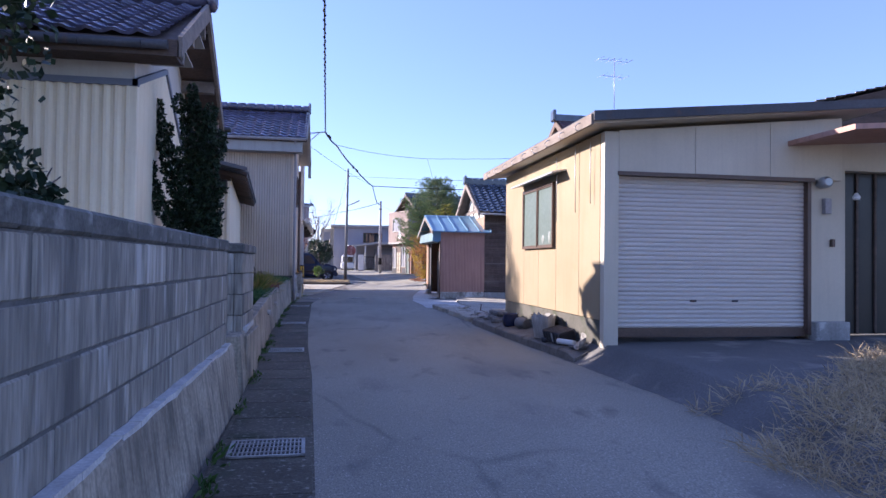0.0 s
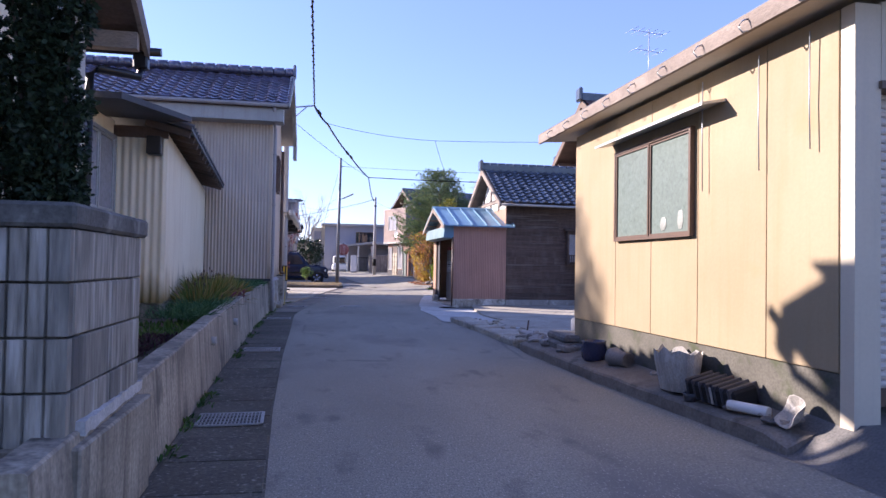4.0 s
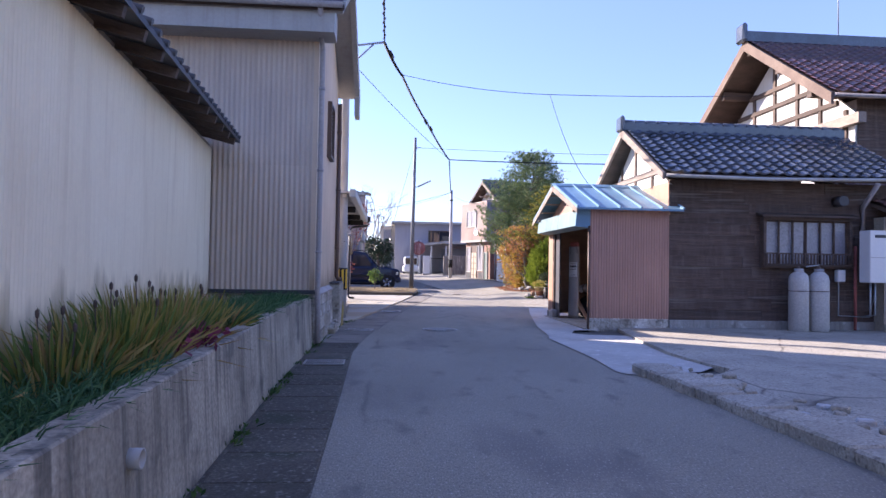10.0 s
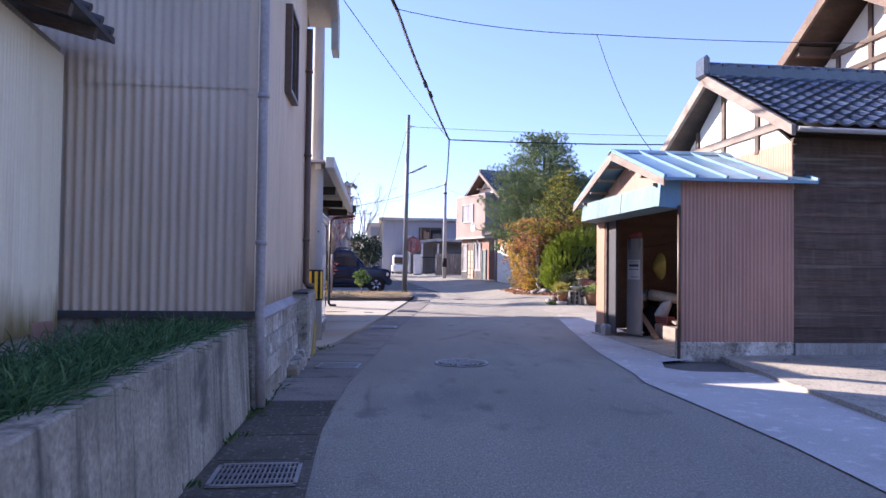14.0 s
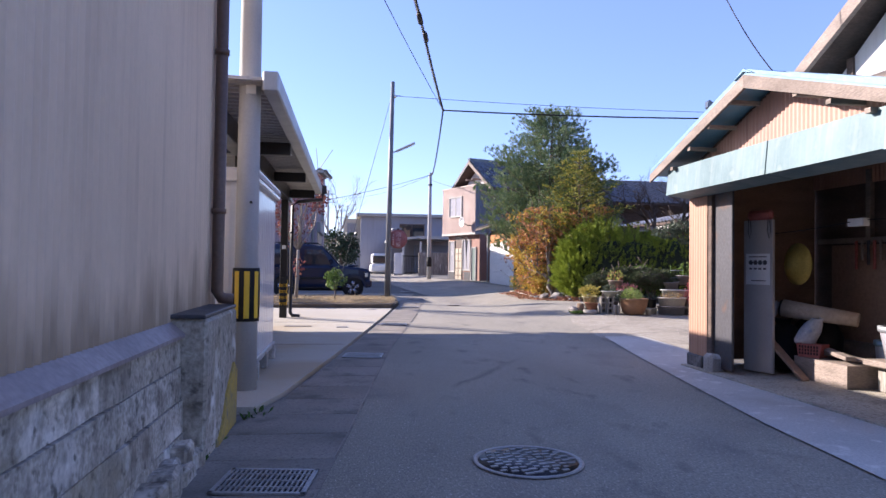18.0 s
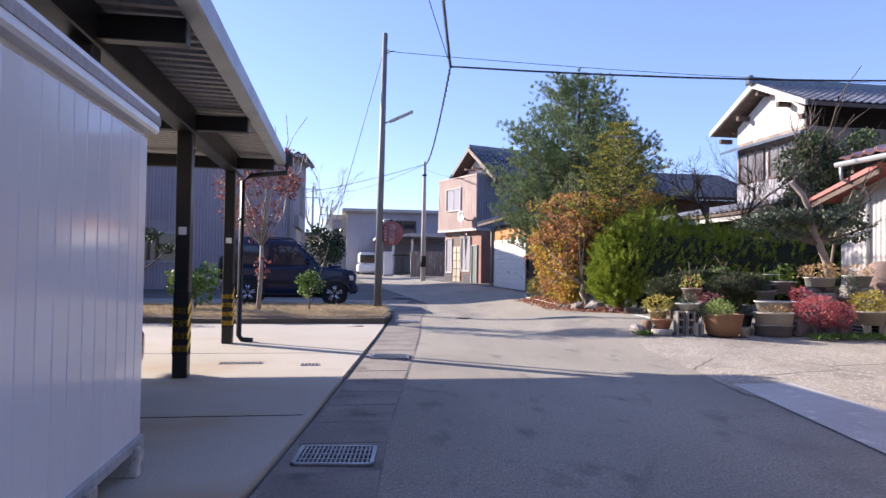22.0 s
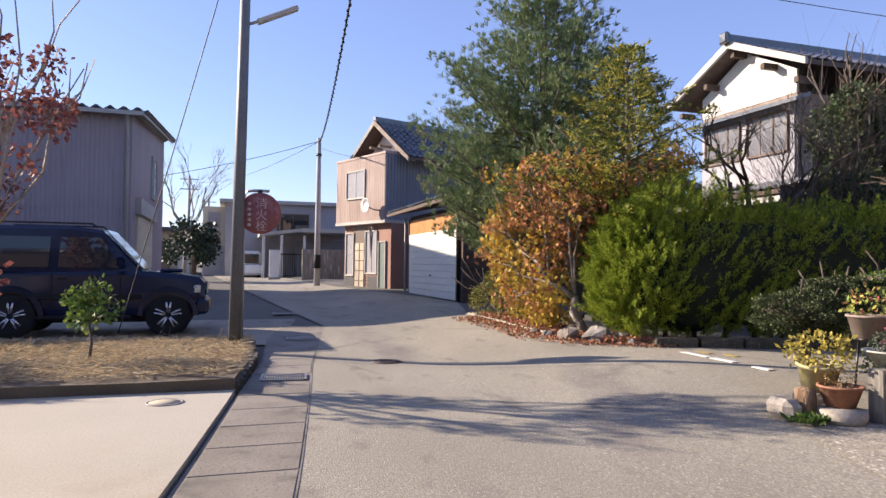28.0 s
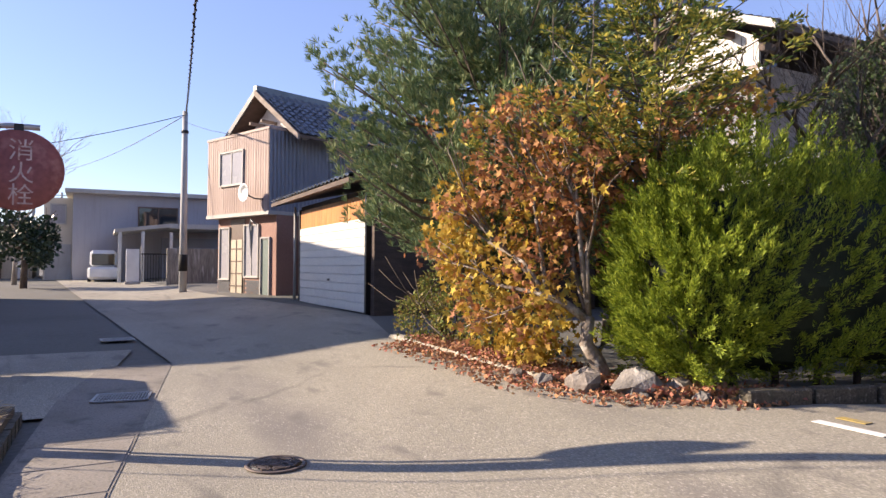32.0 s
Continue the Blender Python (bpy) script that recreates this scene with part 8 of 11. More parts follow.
def golden_cypress():
    e = thing("cypress_tree", "golden-tipped cypress with layered spreading sprays", "tree", "trees", pose(6.98, 41.9, 0.25))
    part("trunk", tube(B(), [(0, 0, -0.1), (0.03, 0, 2), (0, 0, 4.6)], 0.09, 8, 0.012), bark, e)
    bm = B()
    base, tip, wid = [], [], []
    for lv in range(17):
        h = 1.45 + lv * 0.185
        s = lv / 16
        reach = 1.5 * (1 - s) ** 0.75 + 0.12
        for k in range(6):
            q = lv * 2.4 + k * 1.047 + random.uniform(-0.25, 0.25)
            r = reach * random.uniform(0.55, 1.3)
            o = Vector((0, 0, h))
            t = Vector((r * math.cos(q), r * math.sin(q), h + 0.34 * r + 0.1))
            tube(bm, [o, o.lerp(t, 0.5) - Vector((0, 0, 0.05 * r)), t], 0.014, 4, 0.004)
            d = (t - o).normalized()
            sd = d.cross(Vector((0, 0, 1))).normalized()
            # side twigs carry flat fans that droop at the tips
            for j in range(int(5 + 9 * r)):
                u = random.uniform(0.2, 1.0)
                o2 = o.lerp(t, u)
                ln = (0.34 * (1.1 - u) + 0.1) * random.uniform(0.6, 1.2)
                d2 = (d * 0.75 + sd * random.choice((-1, 1)) * random.uniform(0.3, 1.0) + Vector((0, 0, random.uniform(-0.1, 0.25)))).normalized()
                for _ in range(16):
                    w = random.random()
                    a = o2 + d2 * ln * w + Vector((random.gauss(0, 0.025), random.gauss(0, 0.025), random.gauss(0, 0.014) - 0.07 * w * w))
                    v = d2 + Vector((random.gauss(0, 0.55), random.gauss(0, 0.55), random.gauss(-0.1, 0.25)))
                    base.append(a)
                    tip.append(a + v.normalized() * random.uniform(0.05, 0.1))
                    wid.append(random.uniform(0.016, 0.03))
    part("branchwork", bm, bark, e)
    blades("crown", [tuple(p) for p in base], [tuple(p) for p in tip], wid, cypress, e, "yellow-green flattened sprays")


golden_cypress()


def stars(name, points, size, material, parent, label=""):
    """Five-pointed maple leaves that hang at all angles, one small face each."""
    n = len(points)
    a = RNG.normal(size=(n, 3)) + np.array((0, 0, -0.5))
    a /= np.linalg.norm(a, axis=1, keepdims=True)
    b = np.cross(a, RNG.normal(size=(n, 3)))
    b /= np.linalg.norm(b, axis=1, keepdims=True)
    c = np.cross(a, b)
    r = size * RNG.uniform(0.6, 1.3, n)
    vs = []
    for k in range(10):
        q = (k - 5) * 0.56
        lobe = (1.0 - 0.09 * abs(k - 5)) if k % 2 else 0.36
        curl = -0.25 * lobe * lobe
        vs.append(points + (a * math.cos(q) * lobe + b * math.sin(q) * lobe + c * curl) * r[:, None])
    me = bpy.data.meshes.new(name)
    me.from_pydata(np.stack(vs, 1).reshape(-1, 3).tolist(), [], np.arange(10 * n).reshape(n, 10).tolist())
    return part(name, me, material, parent, label)


def maple():
    e = thing("maple_tree", "spreading maple with thin yellow and rust autumn leaves on twisted limbs", "tree", "trees", pose(6.06, 41.75, 0.22))
    part("trunk", tube(B(), [(0.1, -0.08, -0.1), (0.02, 0.0, 0.18), (-0.08, 0.05, 0.36), (-0.05, 0.05, 0.62)], 0.085, 9, 0.06), limb_bark, e, "leaning grey trunk")
    bm = B()
    tips = []
    tube(bm, [(0.0, 0.02, 0.22), (0.14, 0.02, 0.4), (0.17, 0.05, 0.62), (0.3, 0.05, 0.8)], 0.05, 7, 0.03)
    tube(bm, [(-0.06, 0.05, 0.58), (-0.25, 0.15, 0.74), (-0.5, 0.3, 0.86)], 0.05, 7, 0.03)
    for x, y, h in ((-0.75, 1.4, 1.7), (-0.6, 1.0, 1.35), (-0.4, 0.5, 1.9), (-0.65, 1.5, 1.0), (-0.5, 0.9, 0.6)):
        limbs(bm, (-0.4, 0.24, 0.82), (x, y, h), 0.026, 2, 0.75, 4, tips)
    for x, y, h in ((-0.15, 0.15, 2.1), (0.15, 0.25, 1.8), (0.0, 0.4, 1.5)):
        limbs(bm, (-0.05, 0.05, 0.6), (x, y, h), 0.03, 2, 0.75, 4, tips)
    for x, y, h in ((0.6, 0.1, 1.8), (0.9, 0.1, 2.1), (0.35, 0.2, 2.1), (0.75, -0.1, 1.45), (1.15, 0.05, 2.15)):
        limbs(bm, (0.25, 0.05, 0.78), (x, y, h), 0.026, 2, 0.75, 4, tips)
    part("branchwork", bm, limb_bark, e, "twisted grey limbs and fine twigs")

    def spread(clumps):
        return np.concatenate([ball_points(n, c, r, 0.3, 0.5, c[0] * 5 + c[2])[0] for c, r, n in clumps])
    near_tips = [((t[0], t[1], min(max(t[2], 0.3), 2.75)), (0.18, 0.18, 0.15), 12) for t in tips]
    stars("yellow_leaves", spread([((-0.72, 1.45, 1.75), (0.3, 0.4, 0.45), 210), ((-0.65, 1.4, 1.1), (0.26, 0.4, 0.45), 230), ((-0.45, 0.95, 0.75), (0.25, 0.35, 0.45), 230), ((-0.3, 0.7, 0.4), (0.22, 0.35, 0.3), 200), ((-0.3, 0.3, 0.75), (0.3, 0.25, 0.3), 170), ((-0.2, 0.9, 0.25), (0.25, 0.6, 0.2), 220), ((-0.6, 1.9, 1.3), (0.25, 0.35, 0.5), 160), ((0.6, 0.35, 2.4), (0.4, 0.3, 0.3), 170), ((-0.2, 0.5, 2.3), (0.35, 0.3, 0.3), 110), ((-0.35, 0.6, 1.4), (0.4, 0.4, 0.5), 170), ((0.0, 0.35, 0.4), (0.3, 0.3, 0.25), 70)] + near_tips[::3]), 0.062, maple_yellow, e, "yellow and ochre leaves")
    stars("rust_leaves", spread([((-0.5, 0.8, 2.0), (0.45, 0.45, 0.4), 260), ((-0.1, 0.25, 1.95), (0.5, 0.35, 0.5), 330), ((0.5, 0.15, 1.95), (0.5, 0.3, 0.4), 260), ((0.95, 0.1, 2.1), (0.4, 0.3, 0.35), 190), ((-0.3, 0.5, 1.2), (0.4, 0.35, 0.45), 210), ((0.15, 0.3, 1.4), (0.4, 0.3, 0.35), 130), ((-0.35, 0.6, 0.6), (0.3, 0.4, 0.4), 130), ((0.75, 0.1, 1.6), (0.3, 0.25, 0.25), 70)] + near_tips[1::3] + near_tips[2::3]), 0.06, maple_rust, e, "rust-brown curled leaves")
    low = thing("azalea_bush", "low olive-green azalea bush with browning leaves at the kerb", "shrub", "shrubs", pose(6.1, 45.0, 0.24))
    bm = B()
    for k in range(9):
        limbs(bm, (random.uniform(-0.2, 0.2), random.uniform(-0.6, 0.6), 0), (random.uniform(-0.4, 0.4), random.uniform(-0.9, 0.9), 0.6), 0.015, 1, 0.8, 3)
    part("branchwork", bm, bark, low)
    leafy("leaves", [((-0.1, 0.5, 0.35), (0.34, 0.5, 0.38), 1300), ((0.05, -0.4, 0.45), (0.36, 0.5, 0.45), 1400), ((0.15, 0.4, 0.72), (0.35, 0.45, 0.35), 1000), ((0.1, -1.2, 0.4), (0.36, 0.5, 0.42), 1100), ((0.25, -1.9, 0.35), (0.3, 0.4, 0.35), 600)], 0.034, azalea_leaf, low, 0.6, 1.3)


maple()


def juniper_hedge():
    """A long hedge of upright feathery plumes, rounded at its near end."""
    e = thing("juniper_hedge", "thick bright green juniper hedge with upright feathery sprays", "hedge", "trees", pose(6.08, 41.2, 0.2))
    bm = B()
    for i in range(14):
        q = i * 0.46
        tube(bm, [(0.6 + q * 0.95, -q * 0.26, -0.1), (0.6 + q * 0.95 + random.uniform(-0.2, 0.2), -q * 0.26, 1.3)], 0.04, 5, 0.015)
    tagged(part("stem_mass", bm, bark, e), kind="stuff")
    # solid near-black core puts the hedge's inner shade into colour
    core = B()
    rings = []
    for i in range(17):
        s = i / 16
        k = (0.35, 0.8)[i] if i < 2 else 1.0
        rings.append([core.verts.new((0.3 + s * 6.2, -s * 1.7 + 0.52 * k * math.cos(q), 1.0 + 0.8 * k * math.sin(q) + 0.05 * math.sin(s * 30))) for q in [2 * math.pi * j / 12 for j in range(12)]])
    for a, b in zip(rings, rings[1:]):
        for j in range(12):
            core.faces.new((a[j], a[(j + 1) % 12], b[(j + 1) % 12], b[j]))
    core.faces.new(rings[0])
    part("inner_foliage", noisy(core, 0.08, 2.0), mat("inner_foliage", (0.02, 0.03, 0.012), (0.012, 0.018, 0.008), 0.95, 3, 20, 0.6), e, "dark solid core standing for the shaded inside")
    n, m = 3000, 78
    u = RNG.random(n) ** 1.5
    ang = RNG.uniform(-0.55 * math.pi, 1.5 * math.pi, n)
    cap = RNG.random(n) < 0.3
    ca, sa = np.cos(ang), np.sin(ang)
    lean = np.where(cap, RNG.uniform(0, 1, n) ** 0.6, 0)
    side = np.sqrt(1 - lean ** 2 * 0.92)
    nrm = np.stack([-lean, ca * side, sa * side], 1)
    cx, cy = np.where(cap, 0.7, 0.7 + u * 5.8), np.where(cap, 0.0, -u * 1.6)
    lump = np.array([1 + 0.3 * noise.noise(Vector(((a + d[0]) * 1.6, d[1] * 1.5, d[2] * 1.5))) + 0.2 * noise.noise(Vector(((a + d[0]) * 5.5, d[1] * 4, d[2] * 4))) for a, d in zip(cx.tolist(), nrm.tolist())])
    rad = (0.72 + 0.28 * RNG.random(n)) * lump
    belly = 1 + 0.18 * np.clip(-sa, 0, 1)
    p = np.stack([cx + nrm[:, 0] * 0.62 * rad * belly, cy + nrm[:, 1] * 0.66 * rad * belly, 0.98 + nrm[:, 2] * 0.95 * rad], 1)
    # the taller shoots over the end
    hump = np.exp(-((p[:, 0] - 1.25) / 0.45) ** 2) * np.clip(nrm[:, 2], 0, 1)
    p[:, 2] += 0.3 * hump
    p[:, 2] = np.maximum(p[:, 2], 0.06)
    axis = nrm * 0.6 + np.array((0, 0, 0.75)) + RNG.normal(size=(n, 3)) * 0.18
    axis /= np.linalg.norm(axis, axis=1, keepdims=True)
    ln = RNG.uniform(0.16, 0.36, n) * (1 + 1.1 * hump)
    s = RNG.random((n, m)) ** 0.8
    out = RNG.normal(size=(n, m, 3))
    out /= np.linalg.norm(out, axis=2, keepdims=True)
    fat = 0.07 * (1.05 - s) ** 0.8
    b = p[:, None] + axis[:, None] * (ln[:, None] * s)[..., None] + out * (fat * RNG.random((n, m)))[..., None]
    d = axis[:, None] * 0.9 + out * 0.55
    d /= np.linalg.norm(d, axis=2, keepdims=True)
    t = b + d * RNG.uniform(0.03, 0.07, (n, m))[..., None]
    blades("sprays", b.reshape(-1, 3), t.reshape(-1, 3), RNG.uniform(0.007, 0.013, n * m), juniper, e, "upright feathery sprays")


juniper_hedge()


def mound(x, y, z, r, n, material, name="topiary_shrub", label="clipped dark green topiary mound", group="topiary"):
    e = thing(name, label, "shrub", group, pose(x, y, z))
    bm = B()
    for k in range(4):
        limbs(bm, (0, 0, -0.55 - r[2] * 0.2), (random.uniform(-0.5, 0.5) * r[0], random.uniform(-0.4, 0.4) * r[1], 0), 0.03, 1, 0.8, 2)
    tagged(part("stem_mass", bm, bark, e), kind="stuff")
    # solid bark-coloured core behind the leaves
    part("inner_foliage", noisy(lathe(B(), [(0.01, -0.75), (0.6, -0.6), (0.82, 0), (0.6, 0.55), (0.01, 0.78)], 14), 0.06, 3), bark, e, m=Matrix.Diagonal((r[0], r[1], r[2], 1)))
    leafy("foliage", [((0, 0, 0), r, int(n * 1.6))], 0.019, material, e, 0.9, 1.3)


mound(6.16, 37.6, 0.87, (0.46, 0.4, 0.22), 9000, topiary_leaf)
mound(7.35, 37.35, 0.93, (0.7, 0.42, 0.24), 12000, topiary_leaf)
mound(6.75, 37.75, 1.11, (0.34, 0.28, 0.1), 3500, topiary_leaf)
mound(7.15, 37.6, 1.18, (0.2, 0.18, 0.09), 500, shrub_green, label="loose yellow-green young growth on the shrub")


def tree(name, label, x, y, z, height, trunk_r, lean, clumps, size, leaf, bark_m, depth=2, spread=0.8, forks=5, long=1.4, fork_at=0.45):
    """A small tree: leaning trunk, forked limbs, leaf clumps given about the foot."""
    e = thing(name, label, "tree", "trees", pose(x, y, z))
    top = Vector((lean[0], lean[1], height * fork_at))
    part("trunk", tube(B(), [(0, 0, -0.1), (top.x * 0.3 + 0.03, top.y * 0.3, height * fork_at * 0.5), tuple(top)], trunk_r, 8, trunk_r * 0.7), bark_m, e)
    bm = B()
    tips = []
    for c in clumps[:forks] if clumps else [((math.cos(k * 1.3) * 1.1, math.sin(k * 1.3) * 1.0, height * random.uniform(0.75, 1.0)), None, 0) for k in range(forks)]:
        limbs(bm, top, Vector(c[0]), trunk_r * 0.5, depth, spread, 3, tips)
    part("branchwork", bm, bark_m, e)
    if leaf:
        leafy("leaves", clumps, size, leaf, e, 0.4, long)
    return e


def around(n, lo, hi, r, count):
    return [((random.uniform(lo[0], hi[0]), random.uniform(lo[1], hi[1]), random.uniform(lo[2], hi[2])), (r * random.uniform(0.7, 1.3),) * 3, count) for _ in range(n)]


tree("dogwood_tree", "slim young tree with sparse dark red autumn leaves", -1.72, 41.15, 0.15, 3.2, 0.055, (0.05, 0, 0),
     around(20, (-0.62, -0.55, 1.7), (0.62, 0.55, 3.6), 0.27, 100) + [((0.05, 0, 0.95), (0.16, 0.16, 0.3), 70)], 0.055, red_leaf, pale_bark, 1, 0.35, 12)
tree("young_shrub", "small glossy green shrub in the straw bed", -0.62, 40.95, 0.15, 0.9, 0.02, (0, 0, 0), around(7, (-0.22, -0.2, 0.3), (0.22, 0.2, 0.8), 0.14, 90), 0.045, shrub_green, bark, 1, 0.6, 5)
tree("shrub", "bright green shrub in the straw bed", -3.1, 41.3, 0.15, 1.0, 0.03, (0, 0, 0), around(8, (-0.45, -0.3, 0.4), (0.45, 0.3, 0.85), 0.22, 150), 0.06, shrub_green, bark, 1, 0.6, 5)
tree("topiary_pine", "thin-stemmed garden pine with clipped cloud pads", -4.4, 41.8, 0.15, 1.9, 0.04, (0.1, 0, 0), [((0.1, 0, 1.65), (0.3, 0.3, 0.16), 700), ((0.55, 0.1, 1.35), (0.22, 0.2, 0.1), 350), ((-0.3, 0, 0.95), (0.3, 0.3, 0.16), 500)], 0.035, hedge_dark, bark, 1, 0.4, 3)
tree("flowering_shrub", "pale-leaved shrub beside the forecourt", -6.0, 41.0, 0.15, 1.6, 0.04, (0, 0, 0), around(10, (-0.6, -0.4, 0.5), (0.6, 0.4, 1.5), 0.25, 110), 0.06, olive_leaf, pale_bark, 1, 0.6, 6)


def camellia_tree():
    """A leaning pale trunk, cut off at the top, with flat pads of leaves."""
    e = thing("camellia_tree", "leaning pale-trunked garden tree with grey-green leaf pads", "tree", "trees", pose(9.08, 37.05, 0.12))
    part("trunk", tube(B(), [(0, 0, -0.1), (-0.06, 0, 0.7), (-0.2, -0.05, 1.28), (-0.42, -0.03, 1.77), (-0.5, 0, 2.2), (-0.62, 0.02, 2.5), (-0.86, 0.04, 2.74)], 0.08, 9, 0.045), grey_wood, e, "smooth pale grey trunk with a cut top")
    part("stem", tube(B(), [(0.1, 0.1, -0.1), (0.02, 0.1, 1.2), (0.08, 0.08, 1.75), (0.3, 0.05, 2.3), (0.42, 0.05, 2.6)], 0.035, 7, 0.012), grey_wood, e, "thin second stem")
    pads = [((-1.35, 0.35, 1.98), (0.35, 0.3, 0.13), 520), ((-1.0, 0.2, 2.12), (0.4, 0.3, 0.14), 600), ((-0.6, 0.1, 2.1), (0.38, 0.3, 0.13), 520), ((-0.2, -0.1, 2.05), (0.38, 0.3, 0.16), 520), ((0.25, 0.0, 2.15), (0.36, 0.3, 0.2), 520), ((0.5, 0.1, 1.85), (0.25, 0.25, 0.2), 340), ((-0.85, 0.1, 1.8), (0.3, 0.25, 0.1), 320), ((0.1, 0.2, 1.7), (0.22, 0.2, 0.1), 200), ((-0.62, 0.2, 2.95), (0.16, 0.16, 0.1), 120), ((0.45, 0.0, 2.4), (0.12, 0.12, 0.16), 90)]
    bm = B()
    for c, r, n in pads:
        limbs(bm, (-0.45, -0.05, 1.6) if c[2] < 2.5 else (-0.8, 0.05, 2.65), c, 0.03, 2, 0.5, 3)
    part("branchwork", bm, bark, e)
    leafy("leaves", pads, 0.045, olive_leaf, e, 0.4, 1.5)


camellia_tree()
tree("plum_tree", "bare dark plum tree with fine twigs", 9.9, 42.3, 0.2, 3.0, 0.12, (-0.25, 0, 0), [], 0.05, None, bark, 4, 0.9, 5)
tree("evergreen_tree", "dark evergreen tree beside the white house", 13.9, 43.6, 0.2, 5.2, 0.12, (0.1, 0, 0), around(30, (-0.9, -0.8, 2.2), (1.0, 0.6, 4.9), 0.42, 480), 0.06, evergreen_leaf, bark, 2, 0.6, 6)
tree("evergreen_tree", "dark evergreen tree beside the white house", 16.0, 43.7, 0.2, 5.2, 0.12, (0.1, 0, 0), around(36, (-1.2, -0.8, 1.8), (1.2, 0.6, 5.0), 0.45, 480), 0.06, evergreen_leaf, bark, 2, 0.6, 6)
tree("evergreen_tree", "dark evergreen tree among bare twigs", 12.4, 42.4, 0.2, 2.9, 0.08, (0.0, 0, 0), around(14, (-0.8, -0.6, 1.6), (0.9, 0.6, 2.9), 0.4, 420), 0.055, evergreen_leaf, bark, 2, 0.6, 6)
tree("shade_tree", "dark broad-leaved tree beside the mauve building", -0.9, 70.0, 0.3, 4.0, 0.15, (0, 0, 0), around(12, (-1.2, -1.2, 1.4), (1.0, 1.2, 3.0), 0.6, 200), 0.14, camellia, bark, 2, 0.6, 5)
tree("bare_tree", "bare grey tree behind the mauve building", -1.6, 74.0, 0.4, 6.0, 0.12, (0.1, 0, 0), [], 0.05, None, pale_bark, 4, 0.55, 6)


def yew():
    """Several leaning arms of small dark leaves on one foot, with gaps between them."""
    e = thing("yew_tree", "dark many-stemmed upright holly with ragged arms behind the block wall", "tree", "trees", pose(-1.74, 10.15, 0.45))
    arms = [((0.0, 0), (-0.62, 0.25), 3.0, 0.085, 0.45), ((0.05, 0), (-0.22, 0.1), 2.8, 0.1, 0.35), ((0.08, 0), (-0.02, 0.05), 2.95, 0.085, 0.35), ((0.1, 0), (0.12, 0.0), 2.7, 0.1, 0.3), ((0.12, 0), (0.26, -0.1), 2.35, 0.13, 0.2), ((0.08, 0.05), (0.1, 0.1), 1.7, 0.2, 0.2), ((0.0, 0.05), (-0.56, 0.0), 1.95, 0.075, 0.5), ((0.0, 0), (-0.38, -0.05), 0.98, 0.08, 0.5)]
    bm = B()
    clumps = []
    for a, b, h, r, s0 in arms:
        def at(s):
            return Vector((a[0] + (b[0] - a[0]) * s ** 1.5, a[1] + (b[1] - a[1]) * s, h * s))
        tube(bm, [at(s) for s in (0, 0.25, 0.5, 0.75, 1)], 0.028, 6, 0.006)
        k = int(h * (1 - s0) / 0.13) + 2
        for i in range(k):
            s = s0 + (1 - s0) * i / (k - 1)
            p = at(s)
            w = r * (1.3 - 0.75 * (s - s0) / (1 - s0)) * random.uniform(0.75, 1.3)
            clumps.append(((p.x + random.uniform(-0.05, 0.05), p.y + random.uniform(-0.05, 0.05), p.z), (w, w, 0.1), int(150 + 2600 * w)))
    part("branchwork", bm, bark, e)
    leafy("foliage", clumps, 0.026, camellia, e, 0.9, 1.6)


yew()
tree("camellia_bush", "glossy-leaved camellia bush behind the block wall", -2.5, 5.9, 0.45, 1.75, 0.04, (0, 0, 0), around(18, (-0.55, -0.5, 0.7), (0.5, 0.5, 1.55), 0.22, 190), 0.052, camellia, bark, 1, 0.6, 6)
# the second clump set is an unseen crown, added to shade the lane
tree("garden_tree", "overhanging leafy branch of a garden tree", -2.75, 5.6, 0.45, 3.5, 0.07, (0, 0, 0), around(6, (-0.5, -0.4, 2.7), (0.62, 0.4, 3.2), 0.22, 90) + around(26, (-1.6, 0.0, 1.8), (-0.1, 2.4, 4.1), 0.5, 260), 0.07, camellia, bark, 1, 0.6, 5, fork_at=0.7)


def twig_bush(x, y, z, height, spread, count):
    """A leafless shrub: many thin upright stems that fork into twigs."""
    e = thing("bare_shrub", "tall leafless shrub of fine grey twigs", "shrub", "shrubs", pose(x, y, z))
    for k in range(count):
        bm = B()
        q, r = random.uniform(0, 6.28), spread * random.random() ** 0.5
        limbs(bm, (0.2 * math.cos(q), 0.2 * math.sin(q), 0), (r * math.cos(q), r * math.sin(q), height * random.uniform(0.5, 0.72)), 0.009, 2, 0.55, 5)
        part("stem", bm, bark, e)


twig_bush(11.3, 41.6, 0.2, 4.0, 1.3, 26)


def shadow_trees():
    """Two tall trees in a garden behind the houses on the left."""
    for x, y, h in ((-14.0, 25.9, 11.3), (-14.2, 27.6, 10.8)):
        cl = [((0.25 * math.sin(k * 2.1), 0.25 * math.cos(k * 2.1), h * (0.42 + 0.055 * k)), (0.85 - 0.055 * k, 0.85 - 0.055 * k, 0.75), 800 - 50 * k) for k in range(10)]
        tree("tall_tree", "tall slender garden tree behind the houses", x, y, 0, h, 0.16, (0, 0, 0), cl, 0.09, camellia, bark, 1, 0.4, 6)


shadow_trees()


